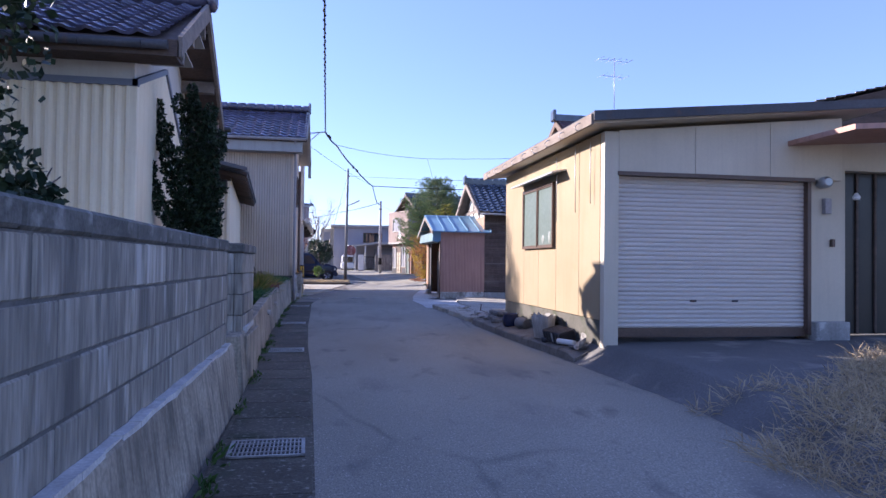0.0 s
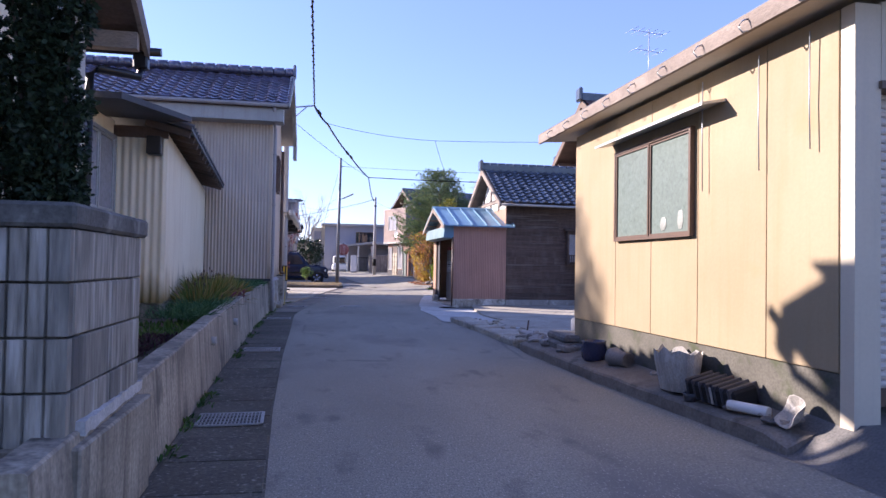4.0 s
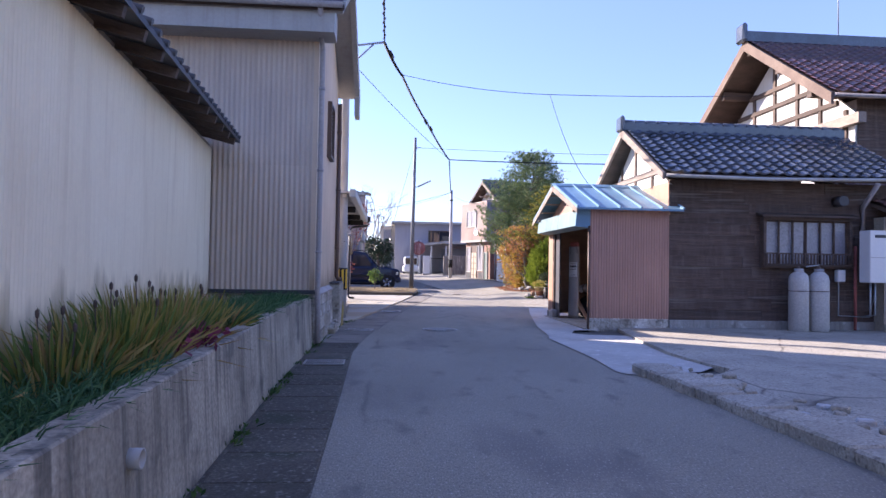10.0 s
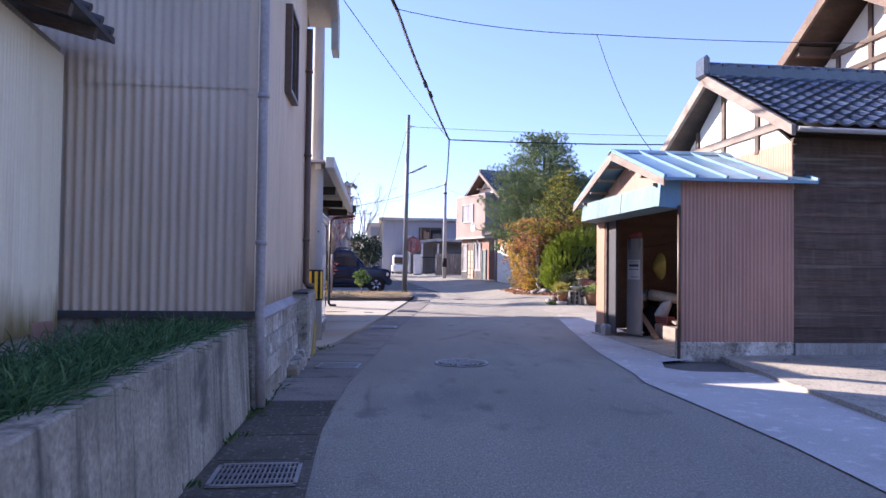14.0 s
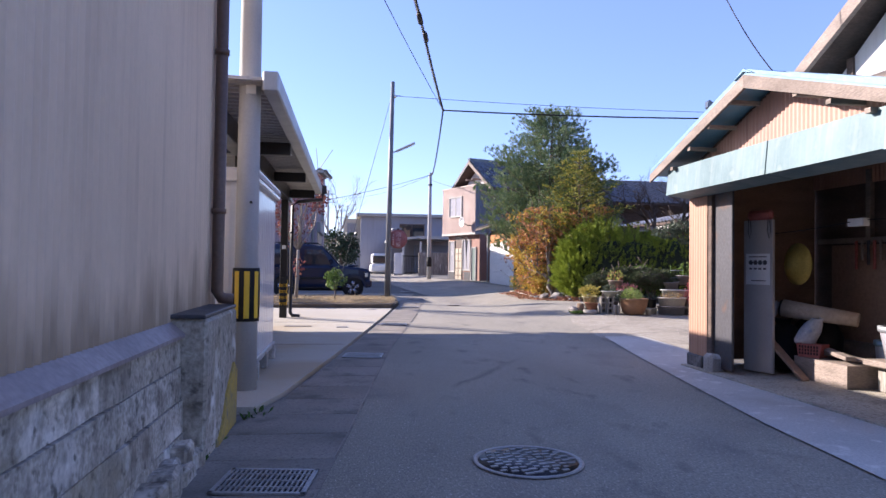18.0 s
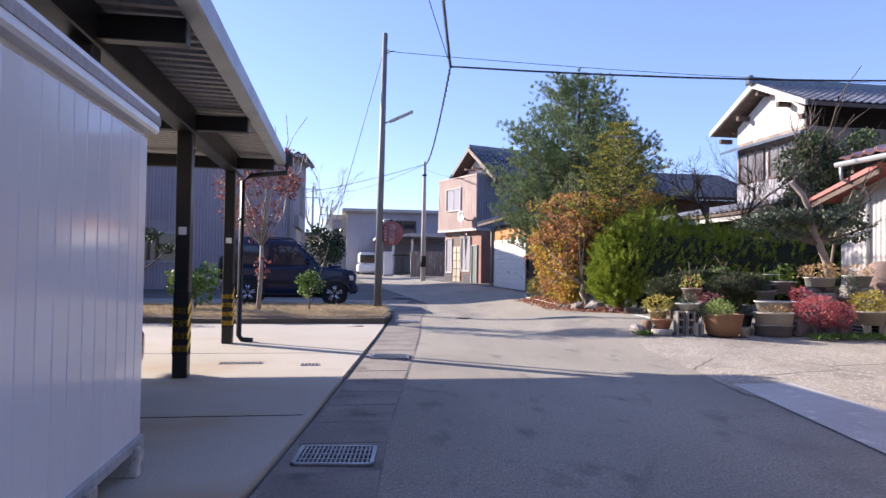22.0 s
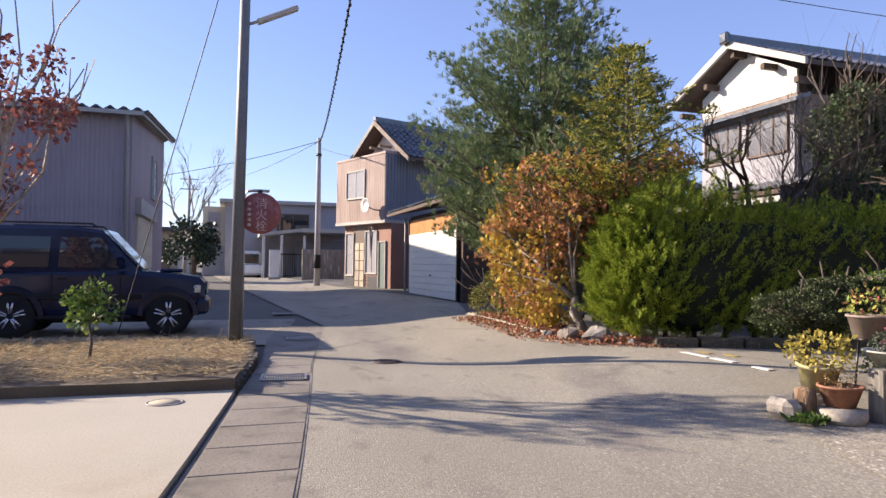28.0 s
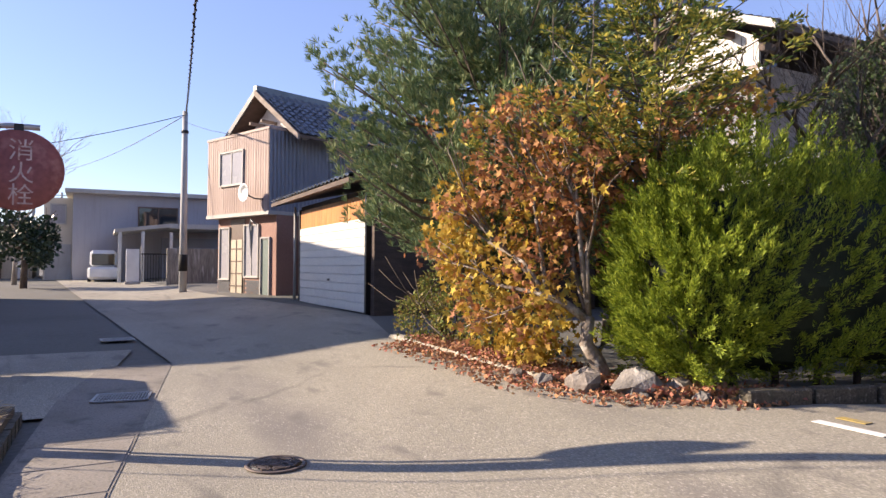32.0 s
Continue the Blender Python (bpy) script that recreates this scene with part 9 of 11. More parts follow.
def far_trees():
    """Woods beyond the last houses."""
    n = 9000
    u = RNG.uniform(-34, 30, n)
    top = np.array([4.6 + 2.2 * noise.noise(Vector((v * 0.16, 3, 0))) + 1.3 * noise.noise(Vector((v * 0.6, 9, 0))) for v in u.tolist()])
    z = top * RNG.random(n) ** 0.4
    p = np.stack([u, 142 + RNG.uniform(-3, 3, n) + 0.2 * u, z + 0.5], 1)
    d = RNG.normal(size=(n, 3))
    d /= np.linalg.norm(d, axis=1, keepdims=True)
    blades("far_trees", p, p + d * RNG.uniform(0.4, 0.8, n)[:, None], RNG.uniform(0.35, 0.7, n), hedge_dark, None, "dark line of distant trees beyond the houses", "trees", "stuff")


far_trees()


def ground_cover():
    # weeds in the planter
    n = 9000
    y = RNG.uniform(9.2, 22.5, n)
    wall = np.array([lerp_line(WALL_L, v) for v in y.tolist()]) - 0.22
    back = np.where(y < 14.9, -2.65, -2.0 - (y - 14.9) * 0.0967)
    s = RNG.random(n)
    x = back + (wall - back) * s
    patch = np.array([noise.noise(Vector((a * 1.3, b * 0.9, 4))) for a, b in zip(x.tolist(), y.tolist())])
    k = patch + RNG.normal(0, 0.15, n) > np.where(y < 12.5, 0.05, -0.2)
    z = 0.47 + 0.04 * patch
    p = np.stack([x, y, z], 1)[k]
    d = np.stack([RNG.normal(0, 0.5, n), RNG.normal(0, 0.5, n), 0.6 + RNG.random(n)], 1)[k]
    d /= np.linalg.norm(d, axis=1, keepdims=True)
    blades("weeds", p, p + d * RNG.uniform(0.04, 0.12, k.sum())[:, None], RNG.uniform(0.012, 0.03, k.sum()), moss_green, None, "low green weeds in the planter", "weeds", "stuff")
    m = 7000
    q = np.stack([RNG.uniform(-2.6, -1.35, m), RNG.uniform(10.4, 12.6, m), np.full(m, 0.5)], 1)
    d = np.stack([RNG.normal(0, 0.6, m), RNG.normal(0, 0.6, m), 0.4 + RNG.random(m)], 1) * 0.045
    blades("ground_cover", q, q + d, RNG.uniform(0.015, 0.035, m), purple_leaf, None, "dark purple low ground cover", "ground cover", "stuff")
    m = 3200
    q = np.stack([RNG.uniform(-2.4, -1.25, m), RNG.uniform(9.3, 10.6, m), np.full(m, 0.5)], 1)
    d = np.stack([RNG.normal(0, 0.6, m), RNG.normal(0, 0.6, m), 0.5 + RNG.random(m)], 1) * 0.06
    blades("ground_cover", q, q + d, RNG.uniform(0.025, 0.05, m), shrub_green, None, "fresh green leafy ground cover", "ground cover", "stuff")
    # iris clumps: arching sword leaves, dry ones at the foot, dark seed heads
    dry_iris = leaf_mat("dry_iris_blades", [(0.36, 0.26, 0.09), (0.30, 0.20, 0.08), (0.42, 0.34, 0.10)], 0.6, 0.25)
    for cx, cy, r, c, tall in ((-1.72, 15.95, 0.2, 170, 0.42), (-1.68, 16.5, 0.24, 240, 0.52), (-1.66, 17.1, 0.26, 280, 0.58), (-1.68, 17.7, 0.24, 240, 0.54), (-1.68, 18.35, 0.22, 190, 0.46)):
        e = thing("iris_clump", "clump of arching yellow-green iris leaves with dark seed heads", "plant", "iris clumps", pose(cx, cy, 0.53))
        for nm, mt, cnt, lo, out in (("leaves", iris_leaf, c, 0.6, 0.34), ("dry_leaves", dry_iris, c // 3, 0.25, 0.5)):
            q = RNG.uniform(0, 2 * math.pi, cnt)
            rr = r * RNG.random(cnt) ** 0.5
            b = np.stack([rr * np.cos(q), rr * np.sin(q) * 1.25, np.zeros(cnt)], 1)
            fan = out * (0.2 + RNG.random(cnt)) * rr / r
            t = b + np.stack([fan * np.cos(q), fan * np.sin(q), tall * RNG.uniform(lo, 1.05, cnt) - 0.25 * fan], 1)
            blades(nm, b, t, np.full(cnt, 0.02), mt, e, bend=0.1)
        for k in range(4):
            bm = B()
            q, rr = random.uniform(0, 6.28), r * random.random()
            hx, hy, hz = rr * math.cos(q), rr * math.sin(q), tall * random.uniform(0.8, 1.04)
            tube(bm, [(hx * 0.7, hy * 0.7, 0), (hx, hy, hz)], 0.004, 4)
            lathe(bm, [(0.001, 0), (0.011, 0.012), (0.012, 0.04), (0.001, 0.055)], 6, (hx, hy, hz))
            part("seed_head", bm, dark_wood, e, "dark dry seed head on a stalk")
    # crimson low plant at the edge
    c = 420
    q = np.stack([RNG.normal(-1.38, 0.07, c), RNG.normal(17.05, 0.17, c), 0.62 + 0.17 * RNG.random(c)], 1)
    d = RNG.normal(size=(c, 3)) * 0.035
    blades("bugle_plant", q, q + d, RNG.uniform(0.035, 0.06, c), leaf_mat("magenta_leaves", [(0.16, 0.03, 0.06), (0.26, 0.05, 0.10), (0.10, 0.04, 0.05)], 0.5, 0.25), None, "low magenta-leaved plant at the planter edge", "plant", "stuff")
    # soft trailing grass, lower towards the house
    n = 15000
    y = np.where(RNG.random(n) < 0.72, RNG.uniform(18.4, 22.6, n), RNG.uniform(13.6, 16.4, n))
    edge = np.array([lerp_line(WALL_L, v) for v in y.tolist()]) - 0.16
    x = edge - np.abs(RNG.normal(0, 0.34, n))
    cl = np.array([noise.noise(Vector((a * 2.2, b * 1.6, 7))) for a, b in zip(x.tolist(), y.tolist())])
    p = np.stack([x, y, np.where(y > 18, 0.67, 0.57)], 1)[cl > -0.22]
    m = len(p)
    d = np.stack([RNG.normal(0.3, 0.6, m), RNG.normal(0, 0.65, m), RNG.uniform(0.15, 0.8, m)], 1)
    d /= np.linalg.norm(d, axis=1, keepdims=True)
    blades("long_grass", p, p + d * RNG.uniform(0.08, 0.24, m)[:, None], np.full(m, 0.008), long_green, None, "soft trailing green grass along the planter", "grass", "stuff", bend=0.16)
    # straw over the garden bed
    n = 38000
    x, y = RNG.uniform(-8.5, 1.15, n), RNG.uniform(39.55, 43.15, n)
    k = x < 0.9 + 0.12 * (y - 39.5)
    p = np.stack([x, y, 0.15 + 0.05 * RNG.random(n)], 1)[k]
    d = np.stack([RNG.normal(0, 1, n), RNG.normal(0, 1, n), RNG.normal(0.1, 0.12, n)], 1)[k]
    d /= np.linalg.norm(d, axis=1, keepdims=True)
    blades("straw_mulch", p, p + d * RNG.uniform(0.06, 0.2, k.sum())[:, None], np.full(k.sum(), 0.007), straw, None, "loose dry straw over the garden bed", "straw", "stuff")
    # dry grass by the garage forecourt
    n = 52000
    x, y = RNG.uniform(2.2, 8.6, n), RNG.uniform(1.6, 8.6, n)
    fade = np.array([noise.noise(Vector((a * 0.8, b * 0.8, 9))) for a, b in zip(x.tolist(), y.tolist())])
    rag = 0.35 * fade + RNG.normal(0, 0.12, n)
    k = ((y < 5.45 + 0.8 * (x - 2.75) + rag) & (x > 2.6 + 0.24 * (5.5 - y) + 0.5 * rag)) | ((np.abs(y - 6.68) < 0.09 + 0.1 * fade) & (np.abs(x - 3.5) < 0.5) & (RNG.random(n) < 0.6))
    p = np.stack([x, y, [forecourt_z(a, b) for a, b in zip(x.tolist(), y.tolist())]], 1)[k]
    m = k.sum()
    d = np.stack([RNG.normal(-0.2, 0.8, m), RNG.normal(-0.1, 0.8, m), RNG.uniform(0.15, 0.9, m)], 1)
    d /= np.linalg.norm(d, axis=1, keepdims=True)
    blades("dry_grass", p, p + d * RNG.uniform(0.08, 0.28, m)[:, None], np.full(m, 0.008), straw, None, "bleached dry grass by the forecourt", "grass", "stuff", bend=0.1)
    # leaf litter at the foot of the maple
    n = 26000
    x, y = RNG.uniform(5.0, 7.2, n), RNG.uniform(40.3, 45.5, n)
    edge = np.array([lerp_line(ROAD_R, v) for v in y.tolist()])
    k = np.abs(x - edge - 0.15) < 0.14 + 0.6 * RNG.random(n) ** 2
    z = np.array([ground_z(a, b) for a, b in zip(x.tolist(), y.tolist())]) + np.where(x > edge, 0.05 + 0.06 * RNG.random(n), 0.015 + 0.02 * RNG.random(n))
    p = np.stack([x, y, z], 1)[k]
    m = len(p)
    d = np.stack([RNG.normal(0, 1, m), RNG.normal(0, 1, m), RNG.normal(0, 0.45, m)], 1) * 0.03
    blades("leaf_litter", p, p + d, RNG.uniform(0.03, 0.05, m), litter, None, "fallen brown and red leaves along the kerb", "leaf litter", "stuff")
    # moss and weeds at the foot of the left walls
    n = 1500
    y = RNG.uniform(3, 27, n)
    x = np.array([lerp_line(WALL_L, v) for v in y.tolist()]) + np.abs(RNG.normal(0, 0.05, n))
    k = np.array([noise.noise(Vector((0, v * 1.3, 2))) for v in y.tolist()]) > 0.02
    p = np.stack([x, y, np.full(n, 0.01)], 1)[k]
    m = len(p)
    d = np.stack([RNG.normal(0.3, 0.6, m), RNG.normal(0, 0.6, m), RNG.random(m) + 0.3], 1) * 0.05
    blades("moss_fringe", p, p + d, RNG.uniform(0.012, 0.03, m), grass_green, None, "small weeds and moss along the wall foot", "weeds", "stuff")


ground_cover()


# ---- vehicles ----
def loft(bm, rings):
    """A skin over rings of equal length, closed at both ends."""
    vs = [[bm.verts.new(p) for p in r] for r in rings]
    for a, b in zip(vs, vs[1:]):
        for j in range(len(a)):
            bm.faces.new((a[j], a[(j + 1) % len(a)], b[(j + 1) % len(b)], b[j]))
    bm.faces.new(vs[0][::-1])
    bm.faces.new(vs[-1])
    bmesh.ops.recalc_face_normals(bm, faces=bm.faces[:])
    return bm


def wheel(e, x, y, r, w, side, spokes=5):
    m = Matrix.Translation((x, y, r))
    t = part("wheel", lathe(B(), [(r * 0.62, -w / 2), (r * 0.93, -w / 2), (r, -w * 0.38), (r, w * 0.38), (r * 0.93, w / 2), (r * 0.62, w / 2)], 28, axis="y"), black_rubber, e, m=m)
    part("rim", lathe(B(), [(0.02, -0.03), (r * 0.62, -w * 0.4), (r * 0.62, w * 0.4), (0.02, 0.03)], 24, axis="y"), black_steel, t)
    sp = B()
    for k in range(spokes):
        q = 2 * math.pi * k / spokes + 0.3
        c, s = math.cos(q), math.sin(q)
        for off in (-0.022, 0.022):
            a = Vector((0.04 * c, side * w * 0.46, 0.04 * s)) + Vector((-s, 0, c)) * off * 0.5
            b = Vector((r * 0.6 * c, side * w * 0.5, r * 0.6 * s)) + Vector((-s, 0, c)) * off * 1.5
            tube(sp, [a, b], 0.02, 5)
    part("spoke_star", sp, chrome, t, "polished star spokes")
    part("hub", lathe(B(), [(0.05, side * w * 0.3), (0.05, side * w * 0.42), (0.02, side * w * 0.44)], 12, axis="y"), chrome, t)


def section(x, zs, half, bulge=0.0):
    """A ring across the car: from the sill up over the top and down again."""
    pts = [(-h, z) for z, h in zip(zs, half)] + [(h, z) for z, h in reversed(list(zip(zs, half)))]
    return [(x, a, z) for a, z in pts]


def small_suv():
    """Local frame: nose to +x, the camera's side at -y."""
    e = thing("small_suv", "black boxy mini off-road car with star alloy wheels", "car", "parked cars", pose(-1.3, 45.4, 0.03) @ Matrix.Diagonal((1.08, 1.05, 1.08, 1)))
    lower = B()
    W = 0.70
    prof = [(-1.58, 0.42, 0.92), (-1.5, 0.36, 1.02), (-0.5, 0.34, 1.02), (0.45, 0.34, 1.03), (0.72, 0.34, 1.02), (1.3, 0.36, 0.97), (1.58, 0.38, 0.92), (1.66, 0.42, 0.82)]
    rings = []
    for x, lo, hi in prof:
        w = W if -1.5 < x < 1.5 else W * 0.94
        rings.append(section(x, [lo, lo + 0.1, (lo + hi) / 2, hi - 0.08, hi], [w * 0.96, w, w + 0.015, w, w * 0.93]))
    loft(lower, rings)
    body = part("body", lower, car_black, e, "glossy black bodywork")
    cab = B()
    rings = []
    for x, lo, hi, wt in ((-1.56, 0.98, 1.5, 0.60), (-1.5, 0.98, 1.62, 0.60), (-1.3, 0.98, 1.68, 0.60), (-0.3, 0.98, 1.69, 0.60), (0.15, 0.98, 1.64, 0.58), (0.42, 0.98, 1.36, 0.60), (0.72, 0.98, 1.03, 0.64)):
        rings.append(section(x, [lo, (lo + hi) / 2, hi - 0.05, hi], [0.67, (0.67 + wt) / 2, wt, wt * 0.9]))
    loft(cab, rings)
    part("cabin", cab, car_black, e)
    for s in (-1, 1):
        def pane(x0, x1, xt0, xt1, z0, z1):
            bm = B()
            vs = [(x0, s * 0.672, z0), (x1, s * 0.672, z0), (xt1, s * 0.618, z1), (xt0, s * 0.618, z1)]
            loft(bm, [[(a, b, c) for a, b, c in vs], [(a, b + s * 0.012, c) for a, b, c in vs]])
            return bm
        part("side_window", pane(-0.42, 0.42, -0.4, 0.16, 1.06, 1.52), glass_dark, e)
        part("rear_window", pane(-1.4, -0.55, -1.34, -0.53, 1.06, 1.52), glass_dark, e)
        part("mirror", bbox((0.38, s * 0.70 - 0.06, 1.08), (0.5, s * 0.70 + 0.1 * s + 0.06, 1.22), 0.03), car_black, e)
        part("door_handle", bbox((-0.42, s * 0.722 - 0.012, 0.88), (-0.3, s * 0.722 + 0.012, 0.91), 0.006), black_rubber, e)
        part("door_gap", box(B(), (-0.5, s * 0.716 - 0.004, 0.42), (-0.49, s * 0.716 + 0.004, 1.0)), black_rubber, e)
        part("door_gap", box(B(), (0.44, s * 0.716 - 0.004, 0.42), (0.45, s * 0.716 + 0.004, 1.0)), black_rubber, e)
        part("side_trim", bbox((-0.9, s * 0.725 - 0.01, 0.58), (0.75, s * 0.725 + 0.01, 0.66), 0.008), black_rubber, e)
        part("side_step", bbox((-0.7, s * 0.69 - 0.06, 0.28), (0.6, s * 0.69 + 0.04, 0.34), 0.02), black_rubber, e)
        for wx in (-1.02, 1.13):
            arch = B()
            ring = []
            for k in range(13):
                q = math.pi * k / 12
                ring.append([(wx + r * math.cos(q), s * yy, 0.33 + r * math.sin(q)) for r, yy in ((0.37, 0.66), (0.37, 0.75), (0.44, 0.75), (0.46, 0.66))])
            loft(arch, ring)
            part("wheel_arch", arch, car_black, e)
            wheel(e, wx, s * 0.62, 0.335, 0.2, s)
        part("tail_lamp", bbox((-1.6, s * 0.63 - 0.05, 0.85), (-1.5, s * 0.63 + 0.06, 1.38), 0.02), red_paint, e, "tall red tail lamp")
        part("headlamp", lathe(B(), [(0.105, 0), (0.105, 0.04), (0.06, 0.06)], 18, (1.6, s * 0.5, 0.74), "x"), white_paint, e, "clear round headlamp")
        part("indicator", bbox((1.5, s * 0.7 - 0.02, 0.68), (1.6, s * 0.7 + 0.02, 0.8), 0.01), chrome, e)
        part("roof_rail", tube(B(), [(-1.35, s * 0.5, 1.69), (-1.3, s * 0.5, 1.735), (0.0, s * 0.5, 1.735), (0.08, s * 0.5, 1.68)], 0.016, 6), black_steel, e)
    ws = B()
    vs = [(0.735, -0.6, 1.03), (0.735, 0.6, 1.03), (0.185, 0.53, 1.63), (0.185, -0.53, 1.63)]
    loft(ws, [[(a + 0.012, b, c + 0.01) for a, b, c in vs], [(a + 0.022, b, c + 0.018) for a, b, c in vs]])
    part("windscreen", ws, glass_mat("windscreen_glass", (0.10, 0.12, 0.14), 0.05), e)
    part("bonnet_scoop", bbox((0.95, -0.2, 0.99), (1.3, 0.2, 1.05), 0.025), car_black, e)
    part("front_bumper", bbox((1.5, -0.72, 0.34), (1.72, 0.72, 0.58), 0.05), car_black, e)
    part("rear_bumper", bbox((-1.72, -0.7, 0.38), (-1.5, 0.7, 0.58), 0.05), car_black, e)
    gr = part("grille", bbox((1.62, -0.36, 0.64), (1.68, 0.36, 0.84), 0.015), black_rubber, e)
    for k in range(5):
        part("grille_slot", bbox((1.675, -0.3 + k * 0.13, 0.66), (1.69, -0.22 + k * 0.13, 0.82), 0.01), chrome, gr)
    part("spare_wheel", lathe(B(), [(0.02, -0.11), (0.27, -0.11), (0.31, -0.08), (0.31, 0.06), (0.02, 0.08)], 24, (-1.72, 0.1, 0.95), "x"), black_rubber, e, "spare wheel in a black cover")
    part("number_plate", bbox((1.72, -0.16, 0.42), (1.73, 0.16, 0.56), 0.004), yellow_paint, e)
    part("underbody", bbox((-1.45, -0.55, 0.22), (1.45, 0.55, 0.42), 0.03), black_rubber, e)


small_suv()


def kei_car():
    e = thing("small_car", "glossy black compact car with chrome grille and yellow plate", "car", "parked cars", pose(-3.45, 31.8, 0.03))
    def hull(stations, power=0.42, n=28):
        bm = B()
        rings = []
        for x, lo, hi, w in stations:
            ring = []
            for k in range(n):
                c, q = math.cos(2 * math.pi * k / n), math.sin(2 * math.pi * k / n)
                ring.append((x, w * math.copysign(abs(c) ** power, c), (lo + hi) / 2 + (hi - lo) / 2 * math.copysign(abs(q) ** power, q)))
            rings.append(ring)
        loft(bm, rings)
        for f in bm.faces:
            f.smooth = True
        return bm
    part("body", hull(((-1.68, 0.4, 0.9, 0.55), (-1.62, 0.27, 1.0, 0.68), (-1.4, 0.2, 1.03, 0.735), (-0.5, 0.2, 1.03, 0.74), (0.7, 0.2, 1.03, 0.74), (1.2, 0.2, 1.02, 0.735), (1.42, 0.21, 1.0, 0.72), (1.56, 0.24, 0.96, 0.69), (1.65, 0.3, 0.9, 0.63), (1.69, 0.38, 0.82, 0.52))), car_black, e, "glossy black bodywork")
    cab = B()
    rings = []
    for x, lo, hi, wt in ((-1.6, 0.98, 1.55, 0.58), (-1.3, 0.98, 1.75, 0.58), (0.2, 0.98, 1.76, 0.58), (0.55, 0.98, 1.68, 0.58), (1.15, 0.98, 1.02, 0.64)):
        rings.append(section(x, [lo, (lo + hi) / 2, hi - 0.06, hi], [0.7, (0.7 + wt) / 2, wt, wt * 0.88]))
    part("cabin", loft(cab, rings), car_black, e)
    ws = B()
    vs = [(1.17, -0.6, 1.03), (1.17, 0.6, 1.03), (0.58, 0.52, 1.67), (0.58, -0.52, 1.67)]
    loft(ws, [[(a + 0.012, b, c + 0.01) for a, b, c in vs], [(a + 0.02, b, c + 0.016) for a, b, c in vs]])
    part("windscreen", ws, glass_dark, e)
    for s in (-1, 1):
        bm = B()
        vs = [(-1.3, s * 0.705, 1.06), (0.95, s * 0.705, 1.06), (0.45, s * 0.62, 1.6), (-1.2, s * 0.62, 1.6)]
        loft(bm, [vs, [(a, b + s * 0.01, c) for a, b, c in vs]])
        part("side_window", bm, glass_dark, e)
        wheel(e, 1.08, s * 0.64, 0.28, 0.16, s)
        wheel(e, -1.1, s * 0.64, 0.28, 0.16, s)
        part("headlamp", bbox((1.48, s * 0.56 - 0.1, 0.7), (1.68, s * 0.56 + 0.1, 0.88), 0.04), glass_mat("lamp_glass", (0.08, 0.085, 0.095), 0.06), e, "clear faceted headlamp")
        part("fog_lamp", bbox((1.6, s * 0.52 - 0.06, 0.36), (1.69, s * 0.52 + 0.06, 0.42), 0.02), chrome, e)
    gr = part("grille", bbox((1.6, -0.46, 0.66), (1.70, 0.46, 0.86), 0.02), black_rubber, e)
    for z in (0.68, 0.84):
        part("grille_bar", bbox((1.69, -0.47, z), (1.715, 0.47, z + 0.014), 0.005), chrome, gr)
    part("emblem", bbox((1.715, -0.055, 0.7), (1.725, 0.055, 0.83), 0.004), chrome, gr, "plain chrome badge")
    part("front_bumper", hull(((1.4, 0.2, 0.66, 0.735), (1.58, 0.2, 0.66, 0.72), (1.68, 0.22, 0.63, 0.66), (1.73, 0.27, 0.58, 0.56), (1.745, 0.34, 0.5, 0.44))), car_black, e)
    part("air_intake", bbox((1.71, 0.14, 0.27), (1.742, 0.44, 0.42), 0.01), black_rubber, e)
    for z in (0.3, 0.34, 0.38):
        part("intake_slat", bbox((1.74, 0.15, z), (1.75, 0.43, z + 0.012), 0.003), black_steel, e)
    pl = part("number_plate", bbox((1.74, -0.2, 0.27), (1.757, 0.13, 0.44), 0.004), mat("yellow_plate", (0.75, 0.55, 0.04), (0.7, 0.5, 0.04), 0.4, 3, 20, 0), e, "yellow plate with black numerals")
    cu = bpy.data.curves.new("plate_text", "FONT")
    cu.body, cu.size, cu.extrude = "01-58", 0.105, 0.001
    tmp = bpy.data.objects.new("plate_text_source", cu)
    scene.collection.objects.link(tmp)
    me = bpy.data.meshes.new_from_object(tmp.evaluated_get(bpy.context.evaluated_depsgraph_get()))
    bpy.data.objects.remove(tmp)
    part("plate_numerals", me, black_steel, pl, m=Matrix.Translation((1.759, -0.185, 0.3)) @ pose(0, 0, 0, 90, 0, 90))
    part("plate_line", box(B(), (1.757, -0.13, 0.405), (1.759, 0.07, 0.425)), black_steel, pl)


kei_car()


# ---- pots and garden odds and ends ----
def pot(x, y, z, r, h, material, label, plant=None, leaf=None, spread=1.0, tall=0.25, size=0.03, n=260, taper=0.72, oval=1.0):
    e = thing("plant_pot", label, "plant pot", "potted plants", pose(x, y, z, 0, 0, random.uniform(-20, 20)))
    bm = lathe(B(), [(r * taper, 0), (r * 0.97, h * 0.9), (r * 1.06, h * 0.9), (r * 1.06, h), (r * 0.92, h), (r * 0.86, h * 0.86), (0.0, h * 0.84)], 22)
    if oval != 1.0:
        bmesh.ops.scale(bm, vec=(oval, 1, 1), verts=bm.verts[:])
    part("pot", bm, material, e)
    part("earth", lathe(B(), [(r * 0.84 * min(1, oval), h * 0.84), (0.01, h * 0.9)], 16), soil, e)
    if leaf:
        cl = [((0, 0, h + tall * 0.45), (r * spread * oval, r * spread, tall * 0.6), n)]
        leafy(plant or "foliage", cl, size, leaf, e, 0.7, 1.8)
    return e


